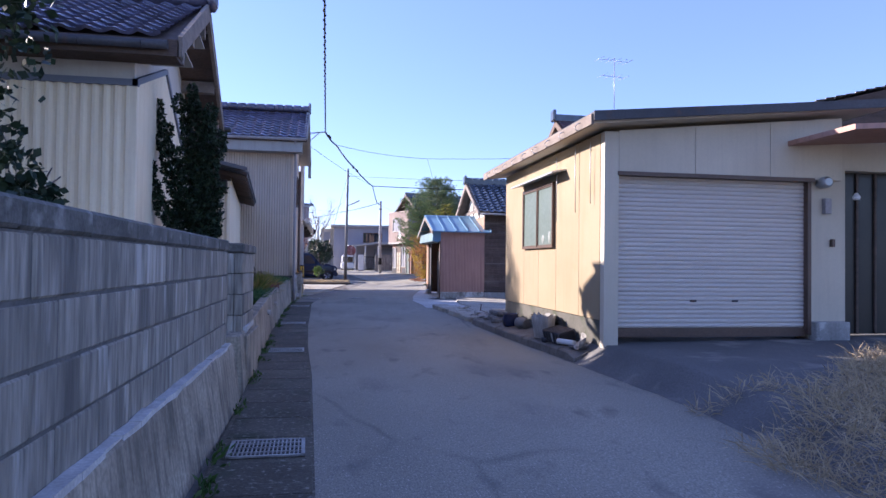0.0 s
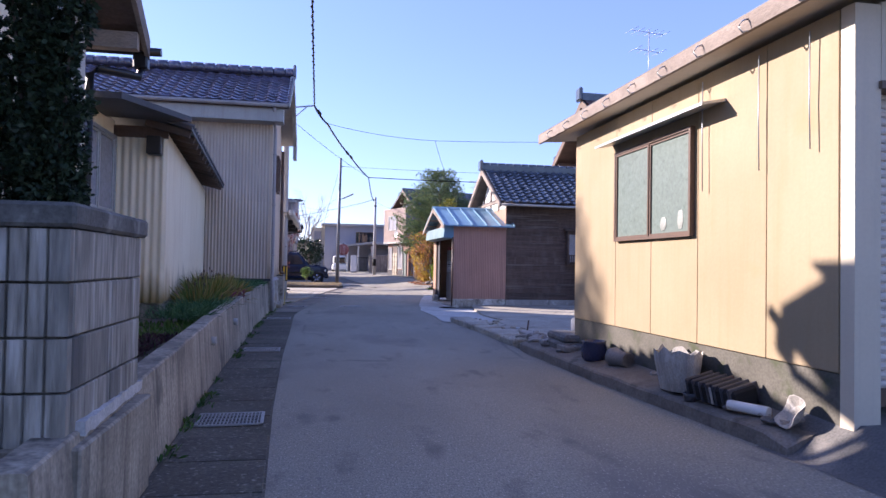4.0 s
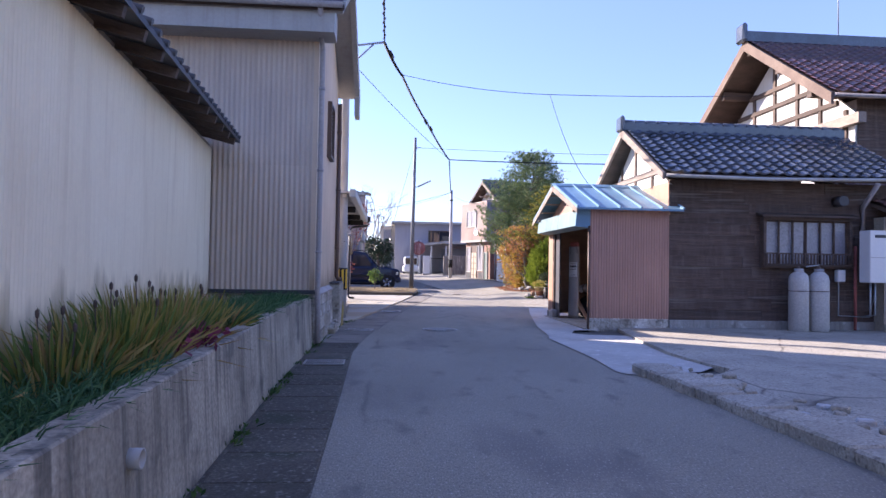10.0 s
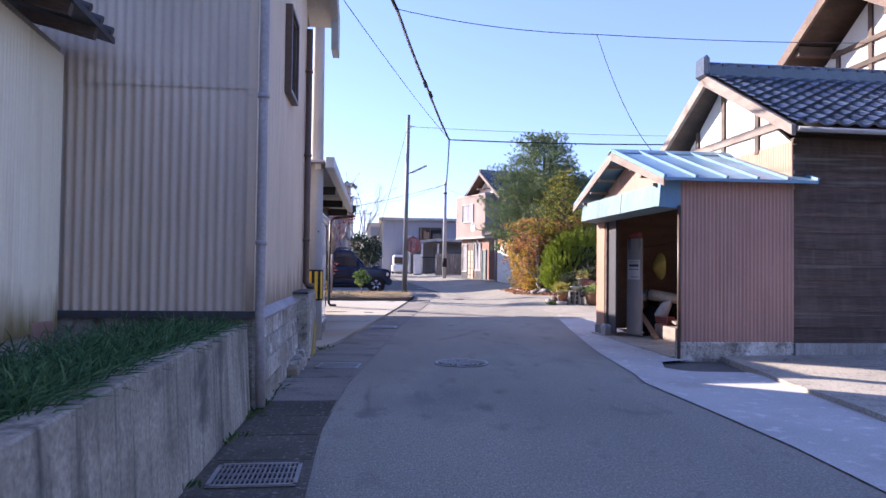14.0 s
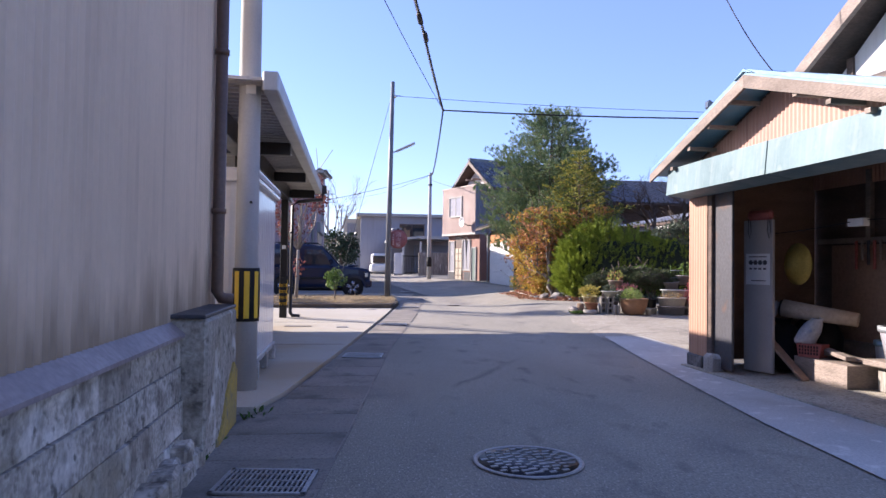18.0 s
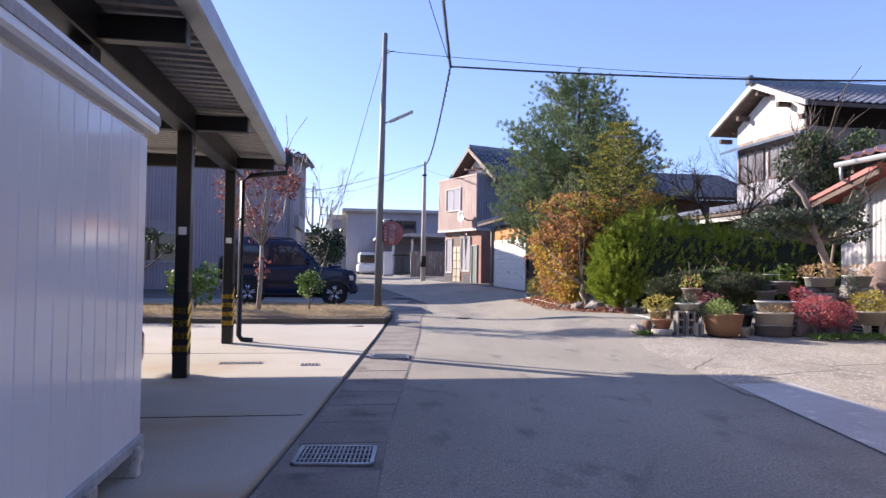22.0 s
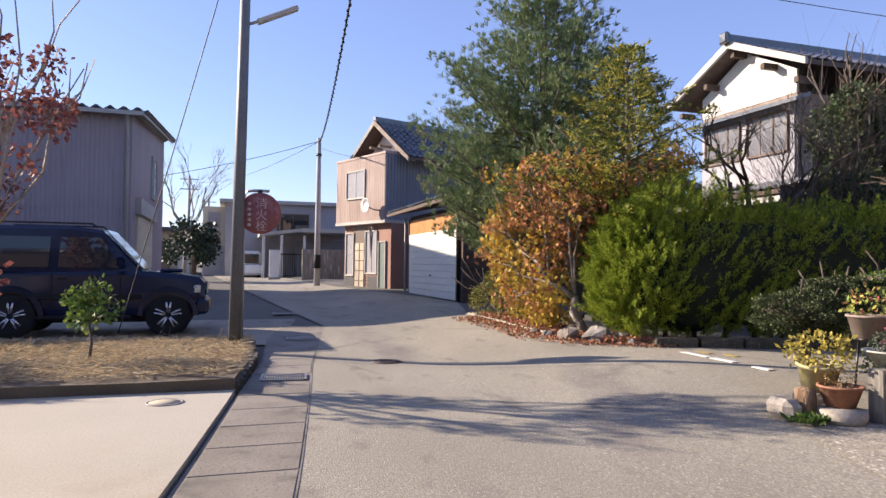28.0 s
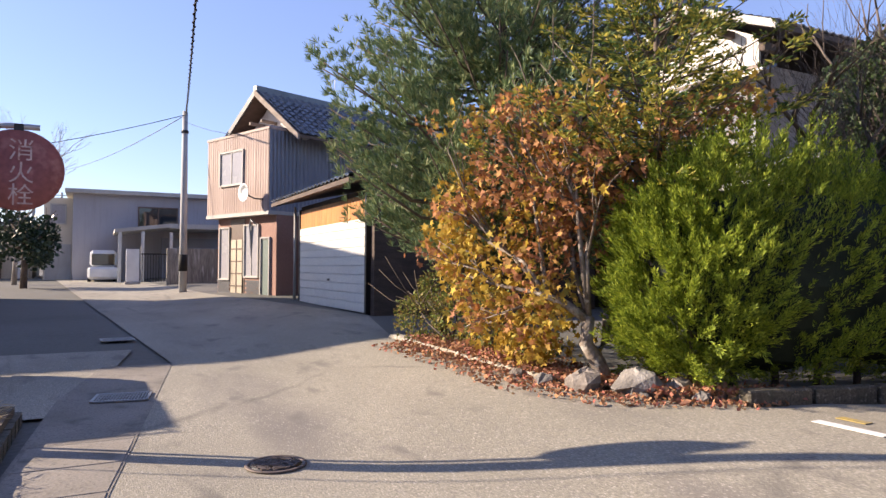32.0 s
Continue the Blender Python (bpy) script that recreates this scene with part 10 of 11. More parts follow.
beige_pot = mat("cream_plastic", (0.55, 0.50, 0.40), (0.48, 0.43, 0.34), 0.6, 3, 30, 0.08)
brown_pot = mat("brown_glaze", (0.28, 0.15, 0.075), (0.22, 0.115, 0.06), 0.5, 3, 30, 0.1, streak=((0.14, 0.08, 0.05), 0.4))
grey_pot = mat("grey_plastic", (0.26, 0.24, 0.225), (0.2, 0.185, 0.175), 0.6, 3, 30, 0.08)
pale_pot = mat("celadon_pot", (0.46, 0.47, 0.42), (0.4, 0.41, 0.36), 0.5, 3, 30, 0.06)
mixed_leaf = leaf_mat("pink_and_green_leaves", [(0.5, 0.10, 0.15), (0.30, 0.36, 0.08), (0.42, 0.42, 0.10), (0.18, 0.26, 0.06)], 0.5, 0.3)
blue_glaze = mat("dark_blue_glaze", (0.03, 0.035, 0.085), (0.02, 0.025, 0.06), 0.2, 3, 30, 0.03, spec=0.6)


def hollow_block(x, y, z, turn, h=0.4, label="grey hollow breeze block stood on end", w=0.19, d=0.11):
    e = thing("breeze_block", label, "breeze block", "breeze blocks", pose(x, y, z, 0, 0, turn))
    n = 3
    web = 0.03
    for a, b in ((-w / 2, -w / 2 + web), (w / 2 - web, w / 2)):
        part("side_wall", box(B(), (a, -d / 2, 0), (b, d / 2, h)), block_mat, e)
    for k in range(n + 1):
        zz = (h - web) * k / n
        part("cross_web", box(B(), (-w / 2 + web, -d / 2, zz), (w / 2 - web, d / 2, zz + web)), block_mat, e)
    # black sheet at the back stands for shade inside the holes
    part("back_web", box(B(), (-w / 2 + web, d / 2 - 0.02, web), (w / 2 - web, d / 2 - 0.005, h - web)), black_rubber, e)
    return e


def pots():
    gz = 0.122
    dry = mat("pale_cut_stone", (0.50, 0.45, 0.38), (0.36, 0.32, 0.27), 0.9, 5, 40, 0.5, spots=((0.24, 0.2, 0.16), 0.4, 7))

    def rest(x0, y0, x1, y1, h, material, label, r=0.03):
        solid("step_stone", noisy(bbox((x0, y0, gz - 0.02), (x1, y1, h), r), 0.02, 4, x0), material, label, "stone", "garden stones")

    def stand(x, y, h):
        s = thing("plant_stand", "thin metal plant stand with three legs", "plant stand", "plant stands", pose(x, y, gz))
        for k in range(3):
            q = 2.1 * k
            part("leg", tube(B(), [(0.12 * math.cos(q), 0.12 * math.sin(q), 0), (0.08 * math.cos(q), 0.08 * math.sin(q), h)], 0.01, 5), black_steel, s)
        part("ring", lathe(B(), [(0.1, h - 0.02), (0.12, h - 0.02), (0.12, h), (0.0, h)], 14), black_steel, s)
    # corner of the row: slab, stump, terracotta bowl, yellowing plant
    solid("step_stone", noisy(lathe(B(), [(0.16, -0.02), (0.18, 0.02), (0.175, 0.085), (0.01, 0.095)], 18), 0.012, 6), dry, "flat pale round slab under a terracotta pot", "stone", "garden stones", at=pose(5.4, 36.48, gz))
    pot(5.45, 36.54, gz + 0.09, 0.16, 0.165, terracotta, "terracotta bowl with dry stems on a pale slab", "foliage", dried, 0.75, 0.12, 0.012, 170, 0.66)
    st = thing("log_stump", "short split log with ragged bark beside the pots", "log", at=pose(5.22, 36.66, gz))
    part("log", noisy(lathe(B(), [(0.075, -0.02), (0.08, 0.08), (0.075, 0.21), (0.01, 0.225)], 12), 0.018, 9), mat("split_log", (0.42, 0.28, 0.16), (0.17, 0.11, 0.07), 0.95, 6, 30, 0.9, stretch=(3, 3, 0.6)), st)
    rest(4.98, 36.6, 5.16, 36.85, gz + 0.14, dry, "rough pale stone at the corner of the court", 0.05)
    rest(5.36, 36.66, 5.66, 36.98, gz + 0.17, stone, "rough stone under a pot", 0.05)
    e = pot(5.5, 36.8, gz + 0.16, 0.165, 0.24, mat("straw_glaze", (0.50, 0.45, 0.24), (0.42, 0.38, 0.20), 0.55, 3, 30, 0.06, streak=((0.3, 0.26, 0.15), 0.3)), "straw-coloured tilted pot with a yellowing plant", "foliage", yellow_leaf, 1.55, 0.24, 0.026, 420, 0.7)
    e.matrix_basis = e.matrix_basis @ pose(0, 0, 0, 6, -6, 0)
    k = 160
    p = np.stack([RNG.normal(5.1, 0.05, k), RNG.normal(36.5, 0.05, k), np.full(k, gz)], 1)
    d = np.stack([RNG.normal(0, 0.6, k), RNG.normal(0, 0.6, k), RNG.uniform(0.4, 1, k)], 1) * 0.08
    blades("weeds", p, p + d, RNG.uniform(0.015, 0.03, k), shrub_green, None, "bright green weed at the foot of the log", "weeds", "stuff")
    # breeze blocks with the shallow bowl
    hollow_block(5.65, 36.36, gz, 10, 0.4, w=0.14)
    hollow_block(5.81, 36.3, gz, -4, 0.4, w=0.14)
    pot(5.84, 36.42, gz + 0.4, 0.2, 0.13, pale_pot, "shallow celadon bowl with grey-green succulents on blocks", "foliage", olive_leaf, 0.75, 0.15, 0.016, 420, 0.5)
    solid("breeze_block", bbox((5.84, 36.18, gz - 0.01), (5.91, 36.34, gz + 0.22), 0.008), block_mat, "short grey concrete block stood on end", "breeze block", "breeze blocks")
    solid("breeze_block", bbox((5.925, 36.16, gz - 0.01), (5.99, 36.32, gz + 0.21), 0.008), block_mat, "short grey concrete block stood on end", "breeze block", "breeze blocks")
    pot(5.98, 36.55, gz, 0.12, 0.3, grey_pot, "grey pot with trailing grey-green leaves", "foliage", olive_leaf, 1.5, 0.2, 0.022, 420)
    big = thing("plant_pot", "large brown glazed pot full of fresh green herbs", "plant pot", "potted plants", pose(6.34, 36.2, gz))
    part("pot", lathe(B(), [(0.2, 0), (0.24, 0.03), (0.3, 0.2), (0.315, 0.33), (0.325, 0.34), (0.325, 0.375), (0.295, 0.375), (0.28, 0.33), (0, 0.32)], 30), brown_pot, big)
    part("earth", lathe(B(), [(0.28, 0.325), (0.01, 0.345)], 18), soil, big)
    leafy("foliage", [((-0.05, 0, 0.43), (0.25, 0.25, 0.13), 800), ((-0.08, 0.02, 0.5), (0.16, 0.16, 0.12), 300), ((-0.22, -0.1, 0.4), (0.12, 0.14, 0.1), 160)], 0.018, leaf_mat("herb_leaves", [(0.16, 0.24, 0.06), (0.26, 0.34, 0.09), (0.36, 0.42, 0.14)], 0.5, 0.3), big, 0.8, 2.2)
    pot(6.62, 36.05, gz, 0.075, 0.145, beige_pot, "small cream flower pot on the ground")
    pot(6.84, 36.38, gz, 0.15, 0.15, pale_pot, "upturned pale pot used as a stand")
    pot(6.84, 36.38, gz + 0.15, 0.145, 0.21, black_steel, "black plastic pot with trailing plant", "foliage", camellia, 0.95, 0.12, 0.02, 160)
    # stacked troughs
    for yy, zz, mt, lb in ((36.22, 0.0, grey_pot, "dark grey plastic trough under a planter"), (36.2, 0.2, beige_pot, "cream oval planter with withered red plants")):
        pot(7.27, yy, gz + zz, 0.24, 0.2, mt, lb, "foliage", dried if zz else None, 0.9, 0.1, 0.016, 320, 0.88, 1.36)
    rest(7.3, 36.5, 7.85, 36.75, gz + 0.38, block_mat, "stacked concrete blocks behind the planters")
    pot(7.55, 36.55, gz + 0.37, 0.26, 0.2, pale_pot, "pale oval planter on the stacked blocks", None, None, 0.8, 0.1, 0.02, 100, 0.85, 1.36)
    for x0, z1 in ((7.62, 0.1), (7.68, 0.18), (7.66, 0.25)):
        rest(x0, 36.12, x0 + 0.28, 36.3, gz + z1, stone, "dark flat stone beside the planters")
    stand(6.18, 36.9, 0.57)
    pot(6.18, 36.9, gz + 0.57, 0.175, 0.2, mat("taupe_pot", (0.33, 0.26, 0.22), (0.27, 0.21, 0.18), 0.6, 3, 30, 0.06), "taupe pot with green and pink leaves on a stand", "foliage", mixed_leaf, 1.1, 0.22, 0.028, 190)
    stand(6.4, 36.78, 0.36)
    pot(6.4, 36.78, gz + 0.36, 0.18, 0.18, grey_pot, "grey pot brimming with pink flowers on a stand", "flowers", pink_flower, 1.2, 0.15, 0.02, 420, 0.8, 1.2)
    stand(7.66, 37.0, 0.55)
    e = pot(7.66, 37.0, gz + 0.55, 0.19, 0.18, grey_pot, "tilted grey bowl with low plant on a stand", "foliage", olive_leaf, 0.8, 0.07, 0.018, 160)
    e.matrix_basis = e.matrix_basis @ pose(0, 0, 0.02, 0, -5, 0)
    stand(8.0, 36.97, 0.68)
    pot(8.0, 36.97, gz + 0.68, 0.215, 0.23, grey_pot, "brown-grey pot with young green shoots on a stand", "foliage", shrub_green, 0.85, 0.32, 0.022, 240, 0.6)
    # stone planter on its pile
    rest(8.3, 36.7, 8.6, 37.05, gz + 0.8, stone, "pile of rough garden stones under the planters", 0.05)
    rest(8.62, 36.72, 8.95, 37.02, gz + 0.82, stone, "pile of rough garden stones under the planters", 0.05)
    rest(8.15, 36.55, 8.75, 36.72, gz + 0.72, stone, "dark flat stone slab under the planters", 0.02)
    pot(8.64, 36.86, gz + 0.82, 0.24, 0.17, pale_pot, "wide pale stone planter with dried brown flowers", "flowers", dried, 1.35, 0.24, 0.026, 560, 0.9, 1.15)
    rest(8.8, 36.5, 9.12, 36.72, gz + 0.37, block_mat, "block under a plant pot")
    pot(8.96, 36.6, gz + 0.36, 0.22, 0.3, grey_pot, "grey pot with feathery grey-green shrub", "foliage", olive_leaf, 1.0, 0.38, 0.018, 620)
    rest(9.45, 37.05, 9.95, 37.4, gz + 0.84, block_mat, "concrete blocks under a planter")
    pot(9.7, 37.2, gz + 0.83, 0.25, 0.2, pale_pot, "celadon pot with bronze grass", "foliage", dried, 1.1, 0.2, 0.02, 420)
    for x in (8.83, 9.13):
        hollow_block(x, 36.1, gz, 90, 0.21, "grey hollow breeze block under a pot", 0.28, 0.15)
    pot(8.98, 36.1, gz + 0.21, 0.29, 0.23, beige_pot, "broad pot with bright yellow-green shrub", "foliage", yellow_leaf, 1.0, 0.32, 0.026, 900)
    solid("breeze_block", bbox((9.44, 36.05, gz - 0.01), (10.06, 36.35, gz + 0.2), 0.01), block_mat, "long grey concrete block under the last pot", "breeze block", "breeze blocks")
    pot(9.76, 36.2, gz + 0.2, 0.24, 0.24, grey_pot, "dark pot with grey-green shrub at the end of the row", "foliage", olive_leaf, 1.1, 0.26, 0.022, 420)
    solid("garden_rock", noisy(lathe(B(), [(0.34, -0.1), (0.42, 0.4), (0.45, 0.8), (0.36, 1.1), (0.14, 1.3), (0.01, 1.32)], 12), 0.09, 3), mat("reddish_rock", (0.38, 0.27, 0.22), (0.27, 0.2, 0.17), 0.9, 4, 30, 0.7), "tall reddish garden rock behind the pots", "rock", "garden stones", at=pose(10.42, 37.5, gz))
    # crimson shrub
    e = thing("heavenly_bamboo", "low crimson-leaved shrub at the edge of the court", "shrub", "shrubs", pose(8.03, 36.02, gz))
    bm = B()
    for k in range(9):
        limbs(bm, (random.uniform(-0.1, 0.1), random.uniform(-0.1, 0.1), 0), (random.uniform(-0.35, 0.35), random.uniform(-0.25, 0.25), 0.4), 0.012, 1, 0.7, 2)
    tagged(part("stem_mass", bm, bark, e), kind="stuff")
    leafy("foliage", [((-0.1, 0, 0.46), (0.36, 0.3, 0.24), 2400), ((0.27, 0.0, 0.38), (0.28, 0.28, 0.22), 1400), ((0.0, 0.55, 0.68), (0.2, 0.16, 0.13), 500)], 0.017, crimson, e, 0.5, 2.2)
    k = 620
    p = np.stack([RNG.uniform(7.6, 9.3, k), RNG.normal(35.72, 0.08, k), np.full(k, gz)], 1)
    d = np.stack([RNG.normal(0, 0.5, k), RNG.normal(0, 0.5, k), RNG.uniform(0.4, 1, k)], 1) * 0.12
    blades("weeds", p, p + d, RNG.uniform(0.012, 0.03, k), shrub_green, None, "fresh weeds along the row of pots", "weeds", "stuff")
    tr = thing("plant_support", "green wire plant support ring", "plant support", at=pose(7.8, 37.02, gz))
    for dx in (-0.12, 0.12):
        part("rod", tube(B(), [(dx, 0, 0), (dx * 1.3, 0, 1.15)], 0.007, 5), shrub_green, tr)
    for z in (0.85, 1.03):
        part("hoop", tube(B(), [(0.15 * math.cos(q), 0.15 * math.sin(q), z) for q in [2 * math.pi * i / 12 for i in range(13)]], 0.005, 4), galv, tr)


pots()


def kerb_rocks():
    pale_rock = mat("pale_rock", (0.30, 0.26, 0.225), (0.15, 0.13, 0.115), 0.9, 4, 30, 0.8, vary=0.3, spots=((0.5, 0.47, 0.42), 0.25, 6))
    for x, y, s, c in ((5.8, 41.62, 0.19, 1), (6.05, 41.22, 0.22, 0), (6.33, 41.0, 0.15, 1), (5.68, 42.05, 0.1, 0), (6.32, 40.72, 0.09, 0), (5.66, 42.5, 0.08, 1), (6.5, 40.75, 0.1, 1), (5.95, 41.0, 0.06, 0)):
        bm = lathe(B(), [(s * 0.8, -0.05), (s, s * 0.3), (s * 0.75, s * 0.75), (s * 0.3, s), (0.01, s * 1.02)], 9)
        for f in bm.faces:
            f.smooth = False
        solid("garden_rock", noisy(noisy(bm, s * 0.4, 3.3 / s * 0.4, x * 7), s * 0.15, 9 / s * 0.4, x), pale_rock if c else stone, "pale rough edging rock with fallen leaves" if c else "dark rough edging rock with fallen leaves", "rock", "garden stones", at=pose(x, y, ground_z(x, y), 0, 0, x * 77 % 360))
    for i in range(7):
        y = 42.4 + i * 0.58
        x = lerp_line(ROAD_R, y) + 0.08
        solid("kerb_stone", noisy(bbox((-0.09, -0.285, -0.05), (0.09, 0.285, 0.055), 0.025), 0.02, 4, y), court_conc, "worn concrete kerb stone of the garden", "kerb stone", "kerb stones", at=pose(x, y, ground_z(x, y), 0, 0, 2))
    for i in range(9):
        x = 6.8 + i * 0.62
        y = 40.4 - i * 0.16
        solid("kerb_stone", noisy(bbox((-0.3, -0.08, -0.05), (0.3, 0.08, 0.13), 0.015), 0.01, 4), gutter_conc, "worn concrete kerb stone of the garden", "kerb stone", "kerb stones", at=pose(x, y, ground_z(x, y), 0, 0, -14))
    bm = B()
    for y0, y1 in ((39.35, 39.85), (38.9, 39.28), (38.35, 38.6)):
        box(bm, (6.46, y0, ground_z(6.5, y0) + 0.004), (6.55, y1, ground_z(6.5, y1) + 0.009))
    solid("road_marking", bm, white_paint, "worn white painted parking line", "road marking", kind="structure")
    bm = B()
    for x0, y0 in ((6.72, 39.62), (6.85, 39.3)):
        box(bm, (x0, y0, ground_z(x0, y0) + 0.004), (x0 + 0.09, y0 + 0.22, ground_z(x0, y0) + 0.009))
    solid("road_marking", bm, worn_yellow, "worn yellow painted marks on the asphalt", "road marking", kind="structure")


kerb_rocks()


def garage_kerb():
    e = thing("kerb_strip", "raised earthy concrete strip along the garage wall", "kerb")
    bm = B()
    rows = []
    for i in range(25):
        y = 9.75 + i * 0.235
        x = lerp_line(ROAD_R, y) - 0.02 + 0.02 * noise.noise(Vector((0, y * 2, 0)))
        k = min(1.0, 0.5 + (y - 9.75) / 0.5)
        rows.append([bm.verts.new(v) for v in ((x, y, -0.05), (x + 0.01, y, 0.1 * k), (x + 0.03, y, 0.12 * k), (3.46, y, 0.2), (3.46, y, -0.05))])
    for a, b in zip(rows, rows[1:]):
        for j in range(4):
            bm.faces.new((a[j], b[j], b[j + 1], a[j + 1]))
    bm.faces.new(rows[0])
    bm.faces.new(rows[-1][::-1])
    bmesh.ops.recalc_face_normals(bm, faces=bm.faces[:])
    part("strip", noisy(bm, 0.012, 4), mat("earthy_concrete", (0.23, 0.20, 0.165), (0.14, 0.12, 0.10), 0.95, 2.5, 40, 0.7, spots=((0.08, 0.07, 0.055), 0.5, 4)), e)
    p = thing("blue_pot", "dark blue glazed round pot", "plant pot", "potted plants", pose(3.2, 13.2, 0.13) @ Matrix.Diagonal((0.82, 0.82, 0.85, 1)))
    part("pot", lathe(B(), [(0.12, 0), (0.17, 0.06), (0.185, 0.18), (0.165, 0.27), (0.18, 0.3), (0.15, 0.3), (0.14, 0.22), (0.0, 0.2)], 24), blue_glaze, p)
    for x, y, r, t in ((3.25, 12.72, 0.09, 65), (3.3, 12.5, 0.1, 100)):
        solid("broken_pipe", lathe(B(), [(r * 0.8, 0), (r * 0.82, 0.2), (r, 0.24), (r, 0.3), (r * 0.88, 0.3), (r * 0.7, 0.22), (r * 0.68, 0.0)], 18), grey_pot, "pale broken stoneware jar lying on its side", "jar", "broken jars", at=pose(x, y, 0.15 + r, 0, 90, t))
    bp = thing("broken_planter", "large cracked white plastic planter with jagged rim", "plant pot", "potted plants", pose(3.21, 11.33, 0.15, 0, 3, 84) @ Matrix.Diagonal((0.78, 0.5, 0.95, 1)))
    bm = B()
    rings = []
    for z in (0, 0.12, 0.26):
        ring = []
        for k in range(20):
            q = 2 * math.pi * k / 20
            rr = 0.26 + 0.09 * z / 0.3
            ring.append((rr * 1.25 * math.cos(q), rr * math.sin(q), z))
        rings.append(ring)
    rings.append([(0.355 * 1.25 * math.cos(2 * math.pi * k / 20), 0.355 * math.sin(2 * math.pi * k / 20), 0.32 + 0.1 * random.random()) for k in range(20)])
    rings.append([(0.33 * 1.25 * math.cos(2 * math.pi * k / 20), 0.33 * math.sin(2 * math.pi * k / 20), 0.3 + 0.06 * random.random()) for k in range(20)])
    rings.append([(0.25 * 1.25 * math.cos(2 * math.pi * k / 20), 0.25 * math.sin(2 * math.pi * k / 20), 0.08) for k in range(20)])
    part("tub", loft(bm, rings), concrete, bp)
    part("earth", lathe(B(), [(0.24, 0.09), (0.01, 0.1)], 14), soil, bp)
    chunks = [(3.3, 9.98, 0.2, 0.05), (3.28, 10.22, 0.16, 0.04), (3.2, 10.05, 0.12, 0.04), (3.37, 12.0, 0.12, 0.07), (3.15, 10.5, 0.09, 0.04)]
    for i, (x, y, s, h) in enumerate(chunks):
        solid("concrete_chunk", noisy(bbox((-s / 2, -s * 0.33, 0), (s / 2, s * 0.33, h), 0.02), 0.03, 5, i), concrete if i % 2 else stone, "broken pale concrete chunk on the strip", "rubble", "rubble", at=pose(x, y, 0.15, 0, 0, i * 53))
    for i in range(40):
        s = random.uniform(0.06, 0.26)
        x, y = random.uniform(3.02, 3.75), random.uniform(13.75, 16.0)
        solid("rubble_stone", noisy(bbox((-s / 2, -s * 0.35, 0), (s / 2, s * 0.4, s * 0.28), s * 0.05), s * 0.16, 4 / s * 0.3, i), stone if i % 3 else concrete, "loose grey rubble stone", "rubble", "rubble", at=pose(x, y, 0.155, random.uniform(-14, 14), random.uniform(-14, 14), i * 47))
    solid("stone_slab", noisy(bbox((3.2, 14.2, 0.24), (3.72, 14.85, 0.34), 0.03), 0.02, 3), stone, "mossy stone slab on rubble", "stone", "rubble")
    solid("stone_slab", noisy(bbox((3.13, 14.1, 0.1), (3.66, 14.7, 0.25), 0.03), 0.03, 3), stone, "mossy stone slab on rubble", "stone", "rubble")
    solid("iron_bar", tube(B(), [(3.28, 16.1, 0.0), (3.33, 16.12, 0.38)], 0.014, 6), brown_metal, "rusty iron bar standing in the verge", "iron bar")
    s = thing("tree_stump", "short white-barked tree stump by the garage corner", "tree stump", at=pose(3.95, 15.55, 0.05) @ Matrix.Diagonal((0.75, 0.75, 0.95, 1)))
    part("stump", noisy(lathe(B(), [(0.17, 0), (0.155, 0.15), (0.15, 0.42), (0.01, 0.43)], 16), 0.02, 6), lime, s)
    cr = thing("garden_crate", "black ribbed plastic crate lying by the garage wall", "crate", at=pose(3.27, 10.72, 0.17, 0, -14, 4))
    part("shell", bbox((-0.13, -0.3, 0), (0.13, 0.3, 0.17), 0.03), black_rubber, cr)
    for k in range(7):
        part("rib", bbox((-0.14, -0.28 + k * 0.09, 0.01), (0.14, -0.255 + k * 0.09, 0.18), 0.008), dark_roof, cr)
    part("label_strip", bbox((-0.142, -0.06, 0.02), (-0.132, -0.035, 0.16), 0.003), lime, cr, "pale dried splash")
    solid("rolled_paper", lathe(B(), [(0.035, -0.16), (0.04, -0.16), (0.04, 0.16), (0.035, 0.16)], 12, axis="y"), white_paint, "white paper roll lying among the rubble", "roll", at=pose(3.2, 10.3, 0.2, 0, 0, 24))
    bw = B()
    rings = []
    for r, z in ((0.06, 0.0), (0.13, 0.04), (0.2, 0.12), (0.19, 0.12), (0.12, 0.05), (0.05, 0.015)):
        rings.append([(r * math.cos(q), r * math.sin(q), z + (0.04 * math.sin(3 * q) if r > 0.18 else 0)) for q in [2 * math.pi * j / 18 for j in range(18)]])
    solid("broken_bowl", loft(bw, rings), concrete, "large broken pale bowl leaning on the garage corner", "bowl", at=pose(3.31, 9.9, 0.22, 10, -58, -20) @ Matrix.Diagonal((0.62, 0.62, 0.62, 1)))
    solid("small_pot", lathe(B(), [(0.05, 0), (0.06, 0.05), (0.065, 0.07), (0.05, 0.07), (0.04, 0.02), (0.0, 0.02)], 14), dark_roof, "small black plastic pot by the kerb", "plant pot", "potted plants", at=pose(3.11, 10.95, 0.125))
    # broken kerb of the yard, piece by piece
    kb = thing("yard_kerb", "worn cracked concrete kerb along the raised yard", "kerb")
    y = 15.9
    i = 0
    while y < 20.2:
        ln = random.uniform(0.3, 0.75)
        x = lerp_line(ROAD_R, y + ln / 2)
        bm = bbox((-0.04, 0.012, -0.06), (0.3 + 0.12 * random.random(), ln, 0.1 + 0.02 * random.random()), 0.02)
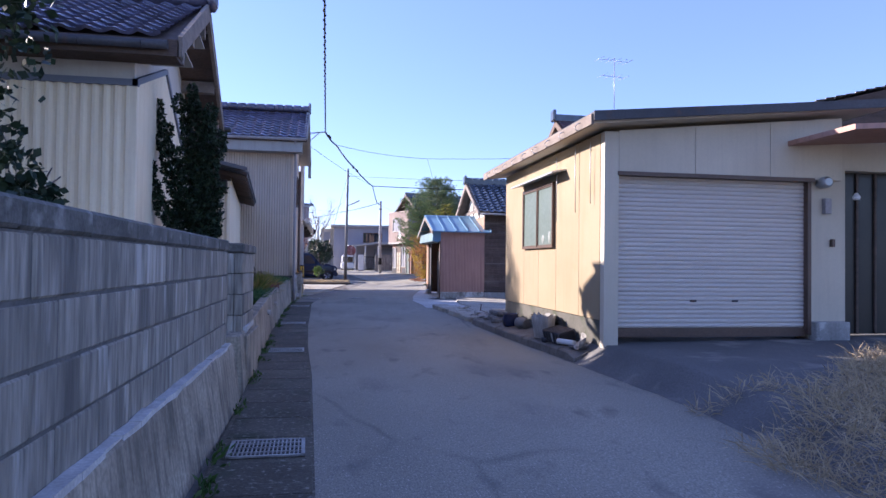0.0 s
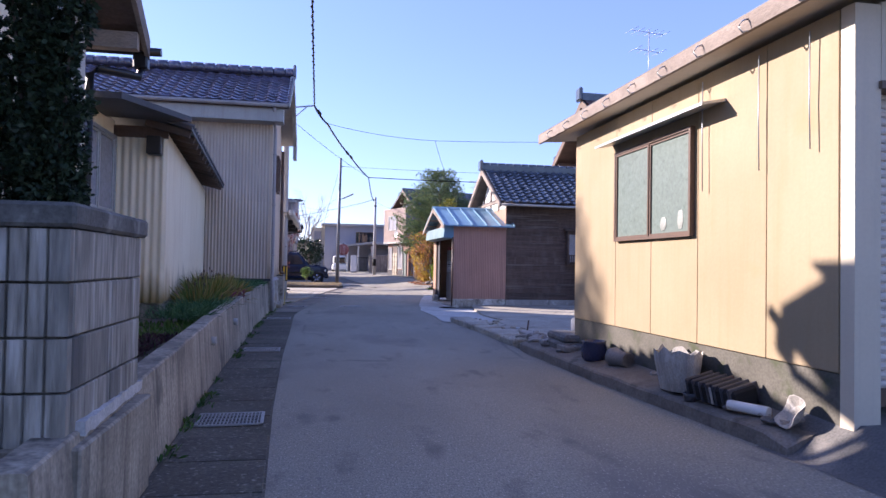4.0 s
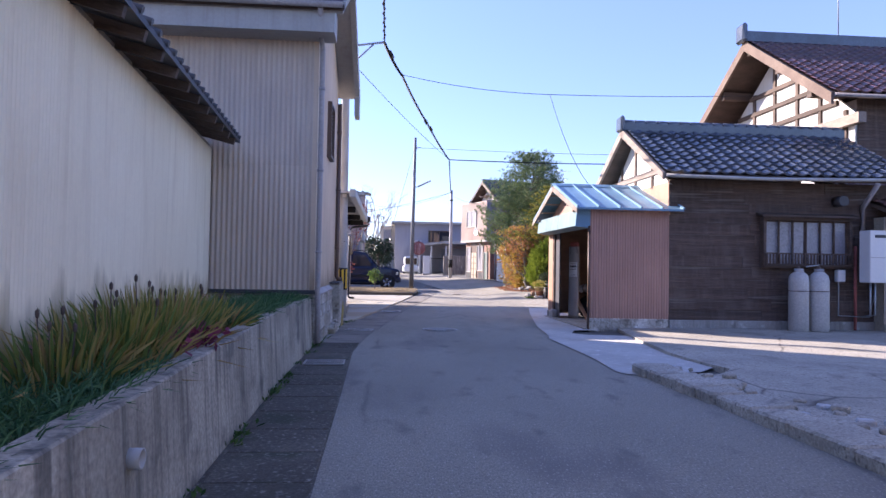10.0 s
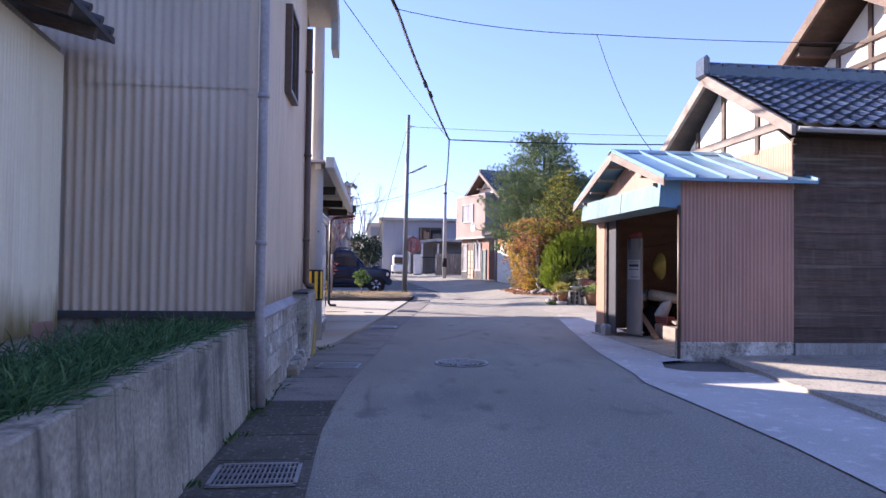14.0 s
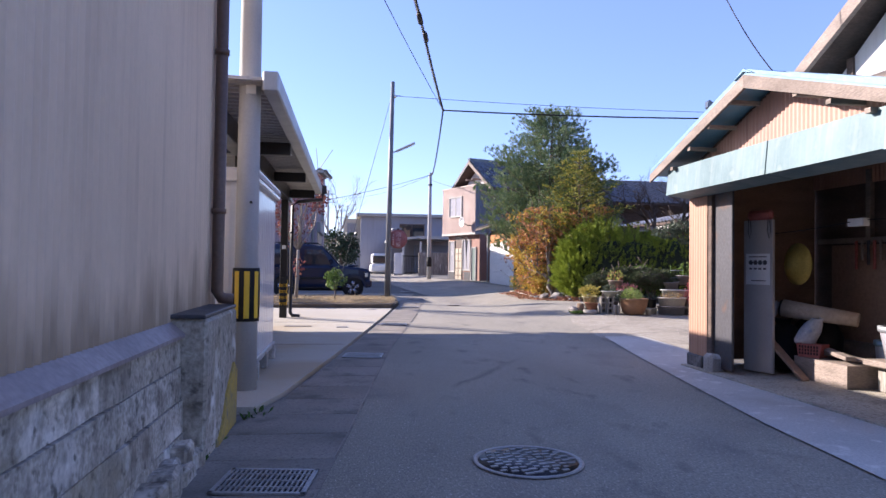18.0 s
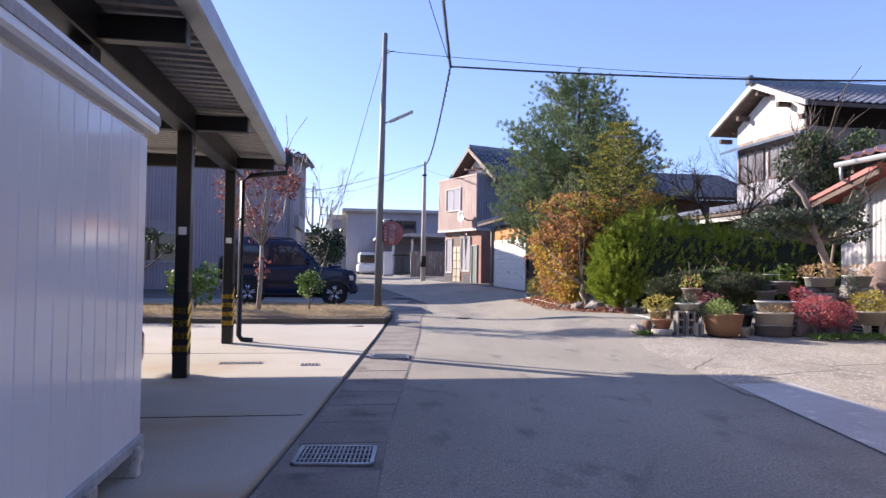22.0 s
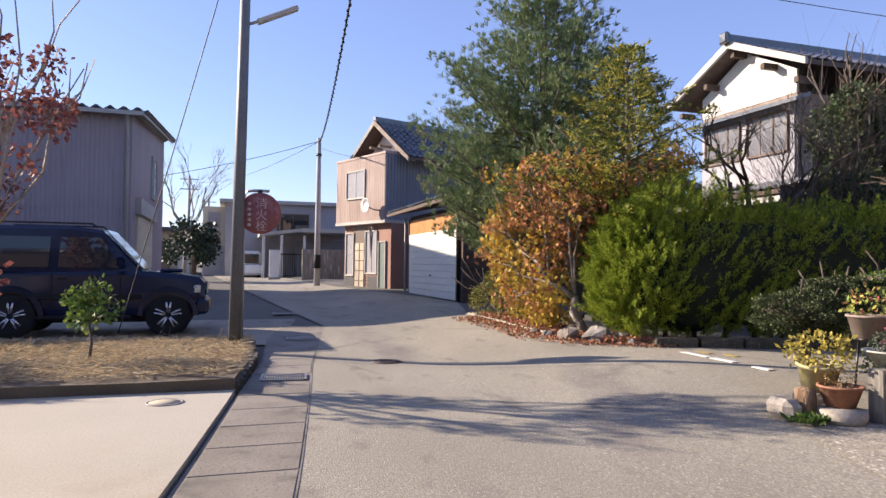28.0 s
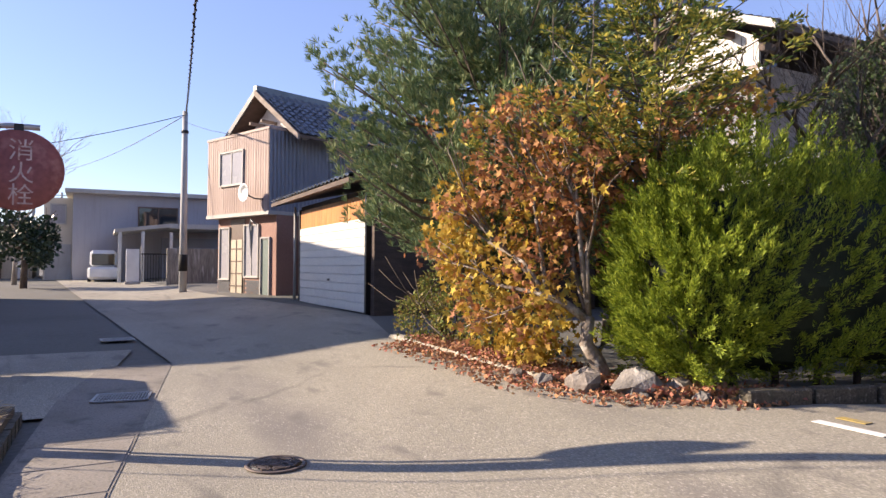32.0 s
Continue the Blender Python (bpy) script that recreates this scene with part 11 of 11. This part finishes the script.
        part("kerb_piece", noisy(bm, 0.02, 5, i * 2.3), yard_conc, kb, m=pose(x, y, 0, random.uniform(-1.5, 1.5), random.uniform(-3, 1), random.uniform(-2, 2)))
        y += ln
        i += 1
    for i in range(34):
        s0 = random.uniform(0.05, 0.16)
        y = random.uniform(15.6, 20.3)
        x = lerp_line(ROAD_R, y) + 0.35 + abs(random.gauss(0.0, 0.25))
        solid("broken_slab", noisy(bbox((-s0 / 2, -s0 * 0.4, 0), (s0 / 2, s0 * 0.4, 0.03 + s0 * 0.2), 0.012), s0 * 0.12, 6, i * 1.7), yard_conc if i % 4 else lime, "broken piece of yard concrete", "rubble", "rubble", at=pose(x, y, 0.03 + 0.03 * random.random(), random.uniform(-5, 5), random.uniform(-5, 5), i * 61))


garage_kerb()


def slab_joints():
    """Saw-cut joints in the concrete forecourt."""
    e = thing("slab_joint", "thin dark expansion joint in the concrete forecourt", "joint", "slab joints")
    part("joint", box(B(), (-9.4, 31.28, 0.0302), (-0.24, 31.3, 0.0325)), black_rubber, e)
    e = thing("slab_joint", "thin dark expansion joint in the concrete forecourt", "joint", "slab joints")
    part("joint", box(B(), (-9.4, 35.0, 0.0302), (0.3, 35.012, 0.0325)), gutter_conc, e)


slab_joints()


def inspection_cover():
    e = thing("inspection_cover", "round pale plastic inspection cover in the concrete", "cover", "drain grates", pose(0.36, 38.9, 0.03))
    part("rim", lathe(B(), [(0.16, 0), (0.16, 0.008), (0.14, 0.008), (0.14, 0)], 24), pvc, e)
    part("lid", lathe(B(), [(0.138, 0), (0.138, 0.006), (0.01, 0.007)], 24), new_concrete, e)


inspection_cover()


def gutter_slabs():
    """Concrete gutter covers, one by one along the lane."""
    e = thing("gutter_cover", "row of concrete gutter covers along the lane", "gutter cover")
    e2 = [27.4 + 0.62 * i for i in range(27)] + [2.0 + 0.62 * i for i in range(41)]
    for y in e2:
        a, b = lerp_line(WALL_L, y) + 0.03, lerp_line(ROAD_L, y) - 0.012
        a2, b2 = lerp_line(WALL_L, y + 0.6) + 0.03, lerp_line(ROAD_L, y + 0.6) - 0.012
        if any(abs(y + 0.3 - g) < 0.42 for g in GRATES):
            continue
        bm = B()
        lo = [bm.verts.new((x, yy, 0.002)) for x, yy in ((a, y + 0.008), (b, y + 0.008), (b2, y + 0.614), (a2, y + 0.614))]
        hi = [bm.verts.new((x + 0.006 * sx, yy + 0.006 * sy, 0.0075 + 0.0025 * random.random())) for (x, yy), sx, sy in zip(((a, y + 0.008), (b, y + 0.008), (b2, y + 0.614), (a2, y + 0.614)), (1, -1, -1, 1), (1, 1, -1, -1))]
        bm.faces.new(hi)
        for k in range(4):
            bm.faces.new((lo[k], lo[(k + 1) % 4], hi[(k + 1) % 4], hi[k]))
        # sunlit tone past y 22.5, shaded mossy tone before
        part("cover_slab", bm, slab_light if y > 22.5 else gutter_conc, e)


gutter_slabs()


# ---- bring every thing's origin to its base ----
def settle():
    for e in [o for o in scene.objects if o.type == "EMPTY" and o.parent is None]:
        if e.matrix_basis != Matrix.Identity(4):
            continue
        lo, hi = Vector((1e9,) * 3), Vector((-1e9,) * 3)
        for c in e.children:
            for k in c.bound_box:
                p = c.matrix_basis @ Vector(k)
                lo, hi = Vector(map(min, lo, p)), Vector(map(max, hi, p))
        base = Vector(((lo.x + hi.x) / 2, (lo.y + hi.y) / 2, lo.z))
        e.matrix_basis = Matrix.Translation(base)
        for c in e.children:
            c.matrix_parent_inverse = Matrix.Translation(-base)


settle()
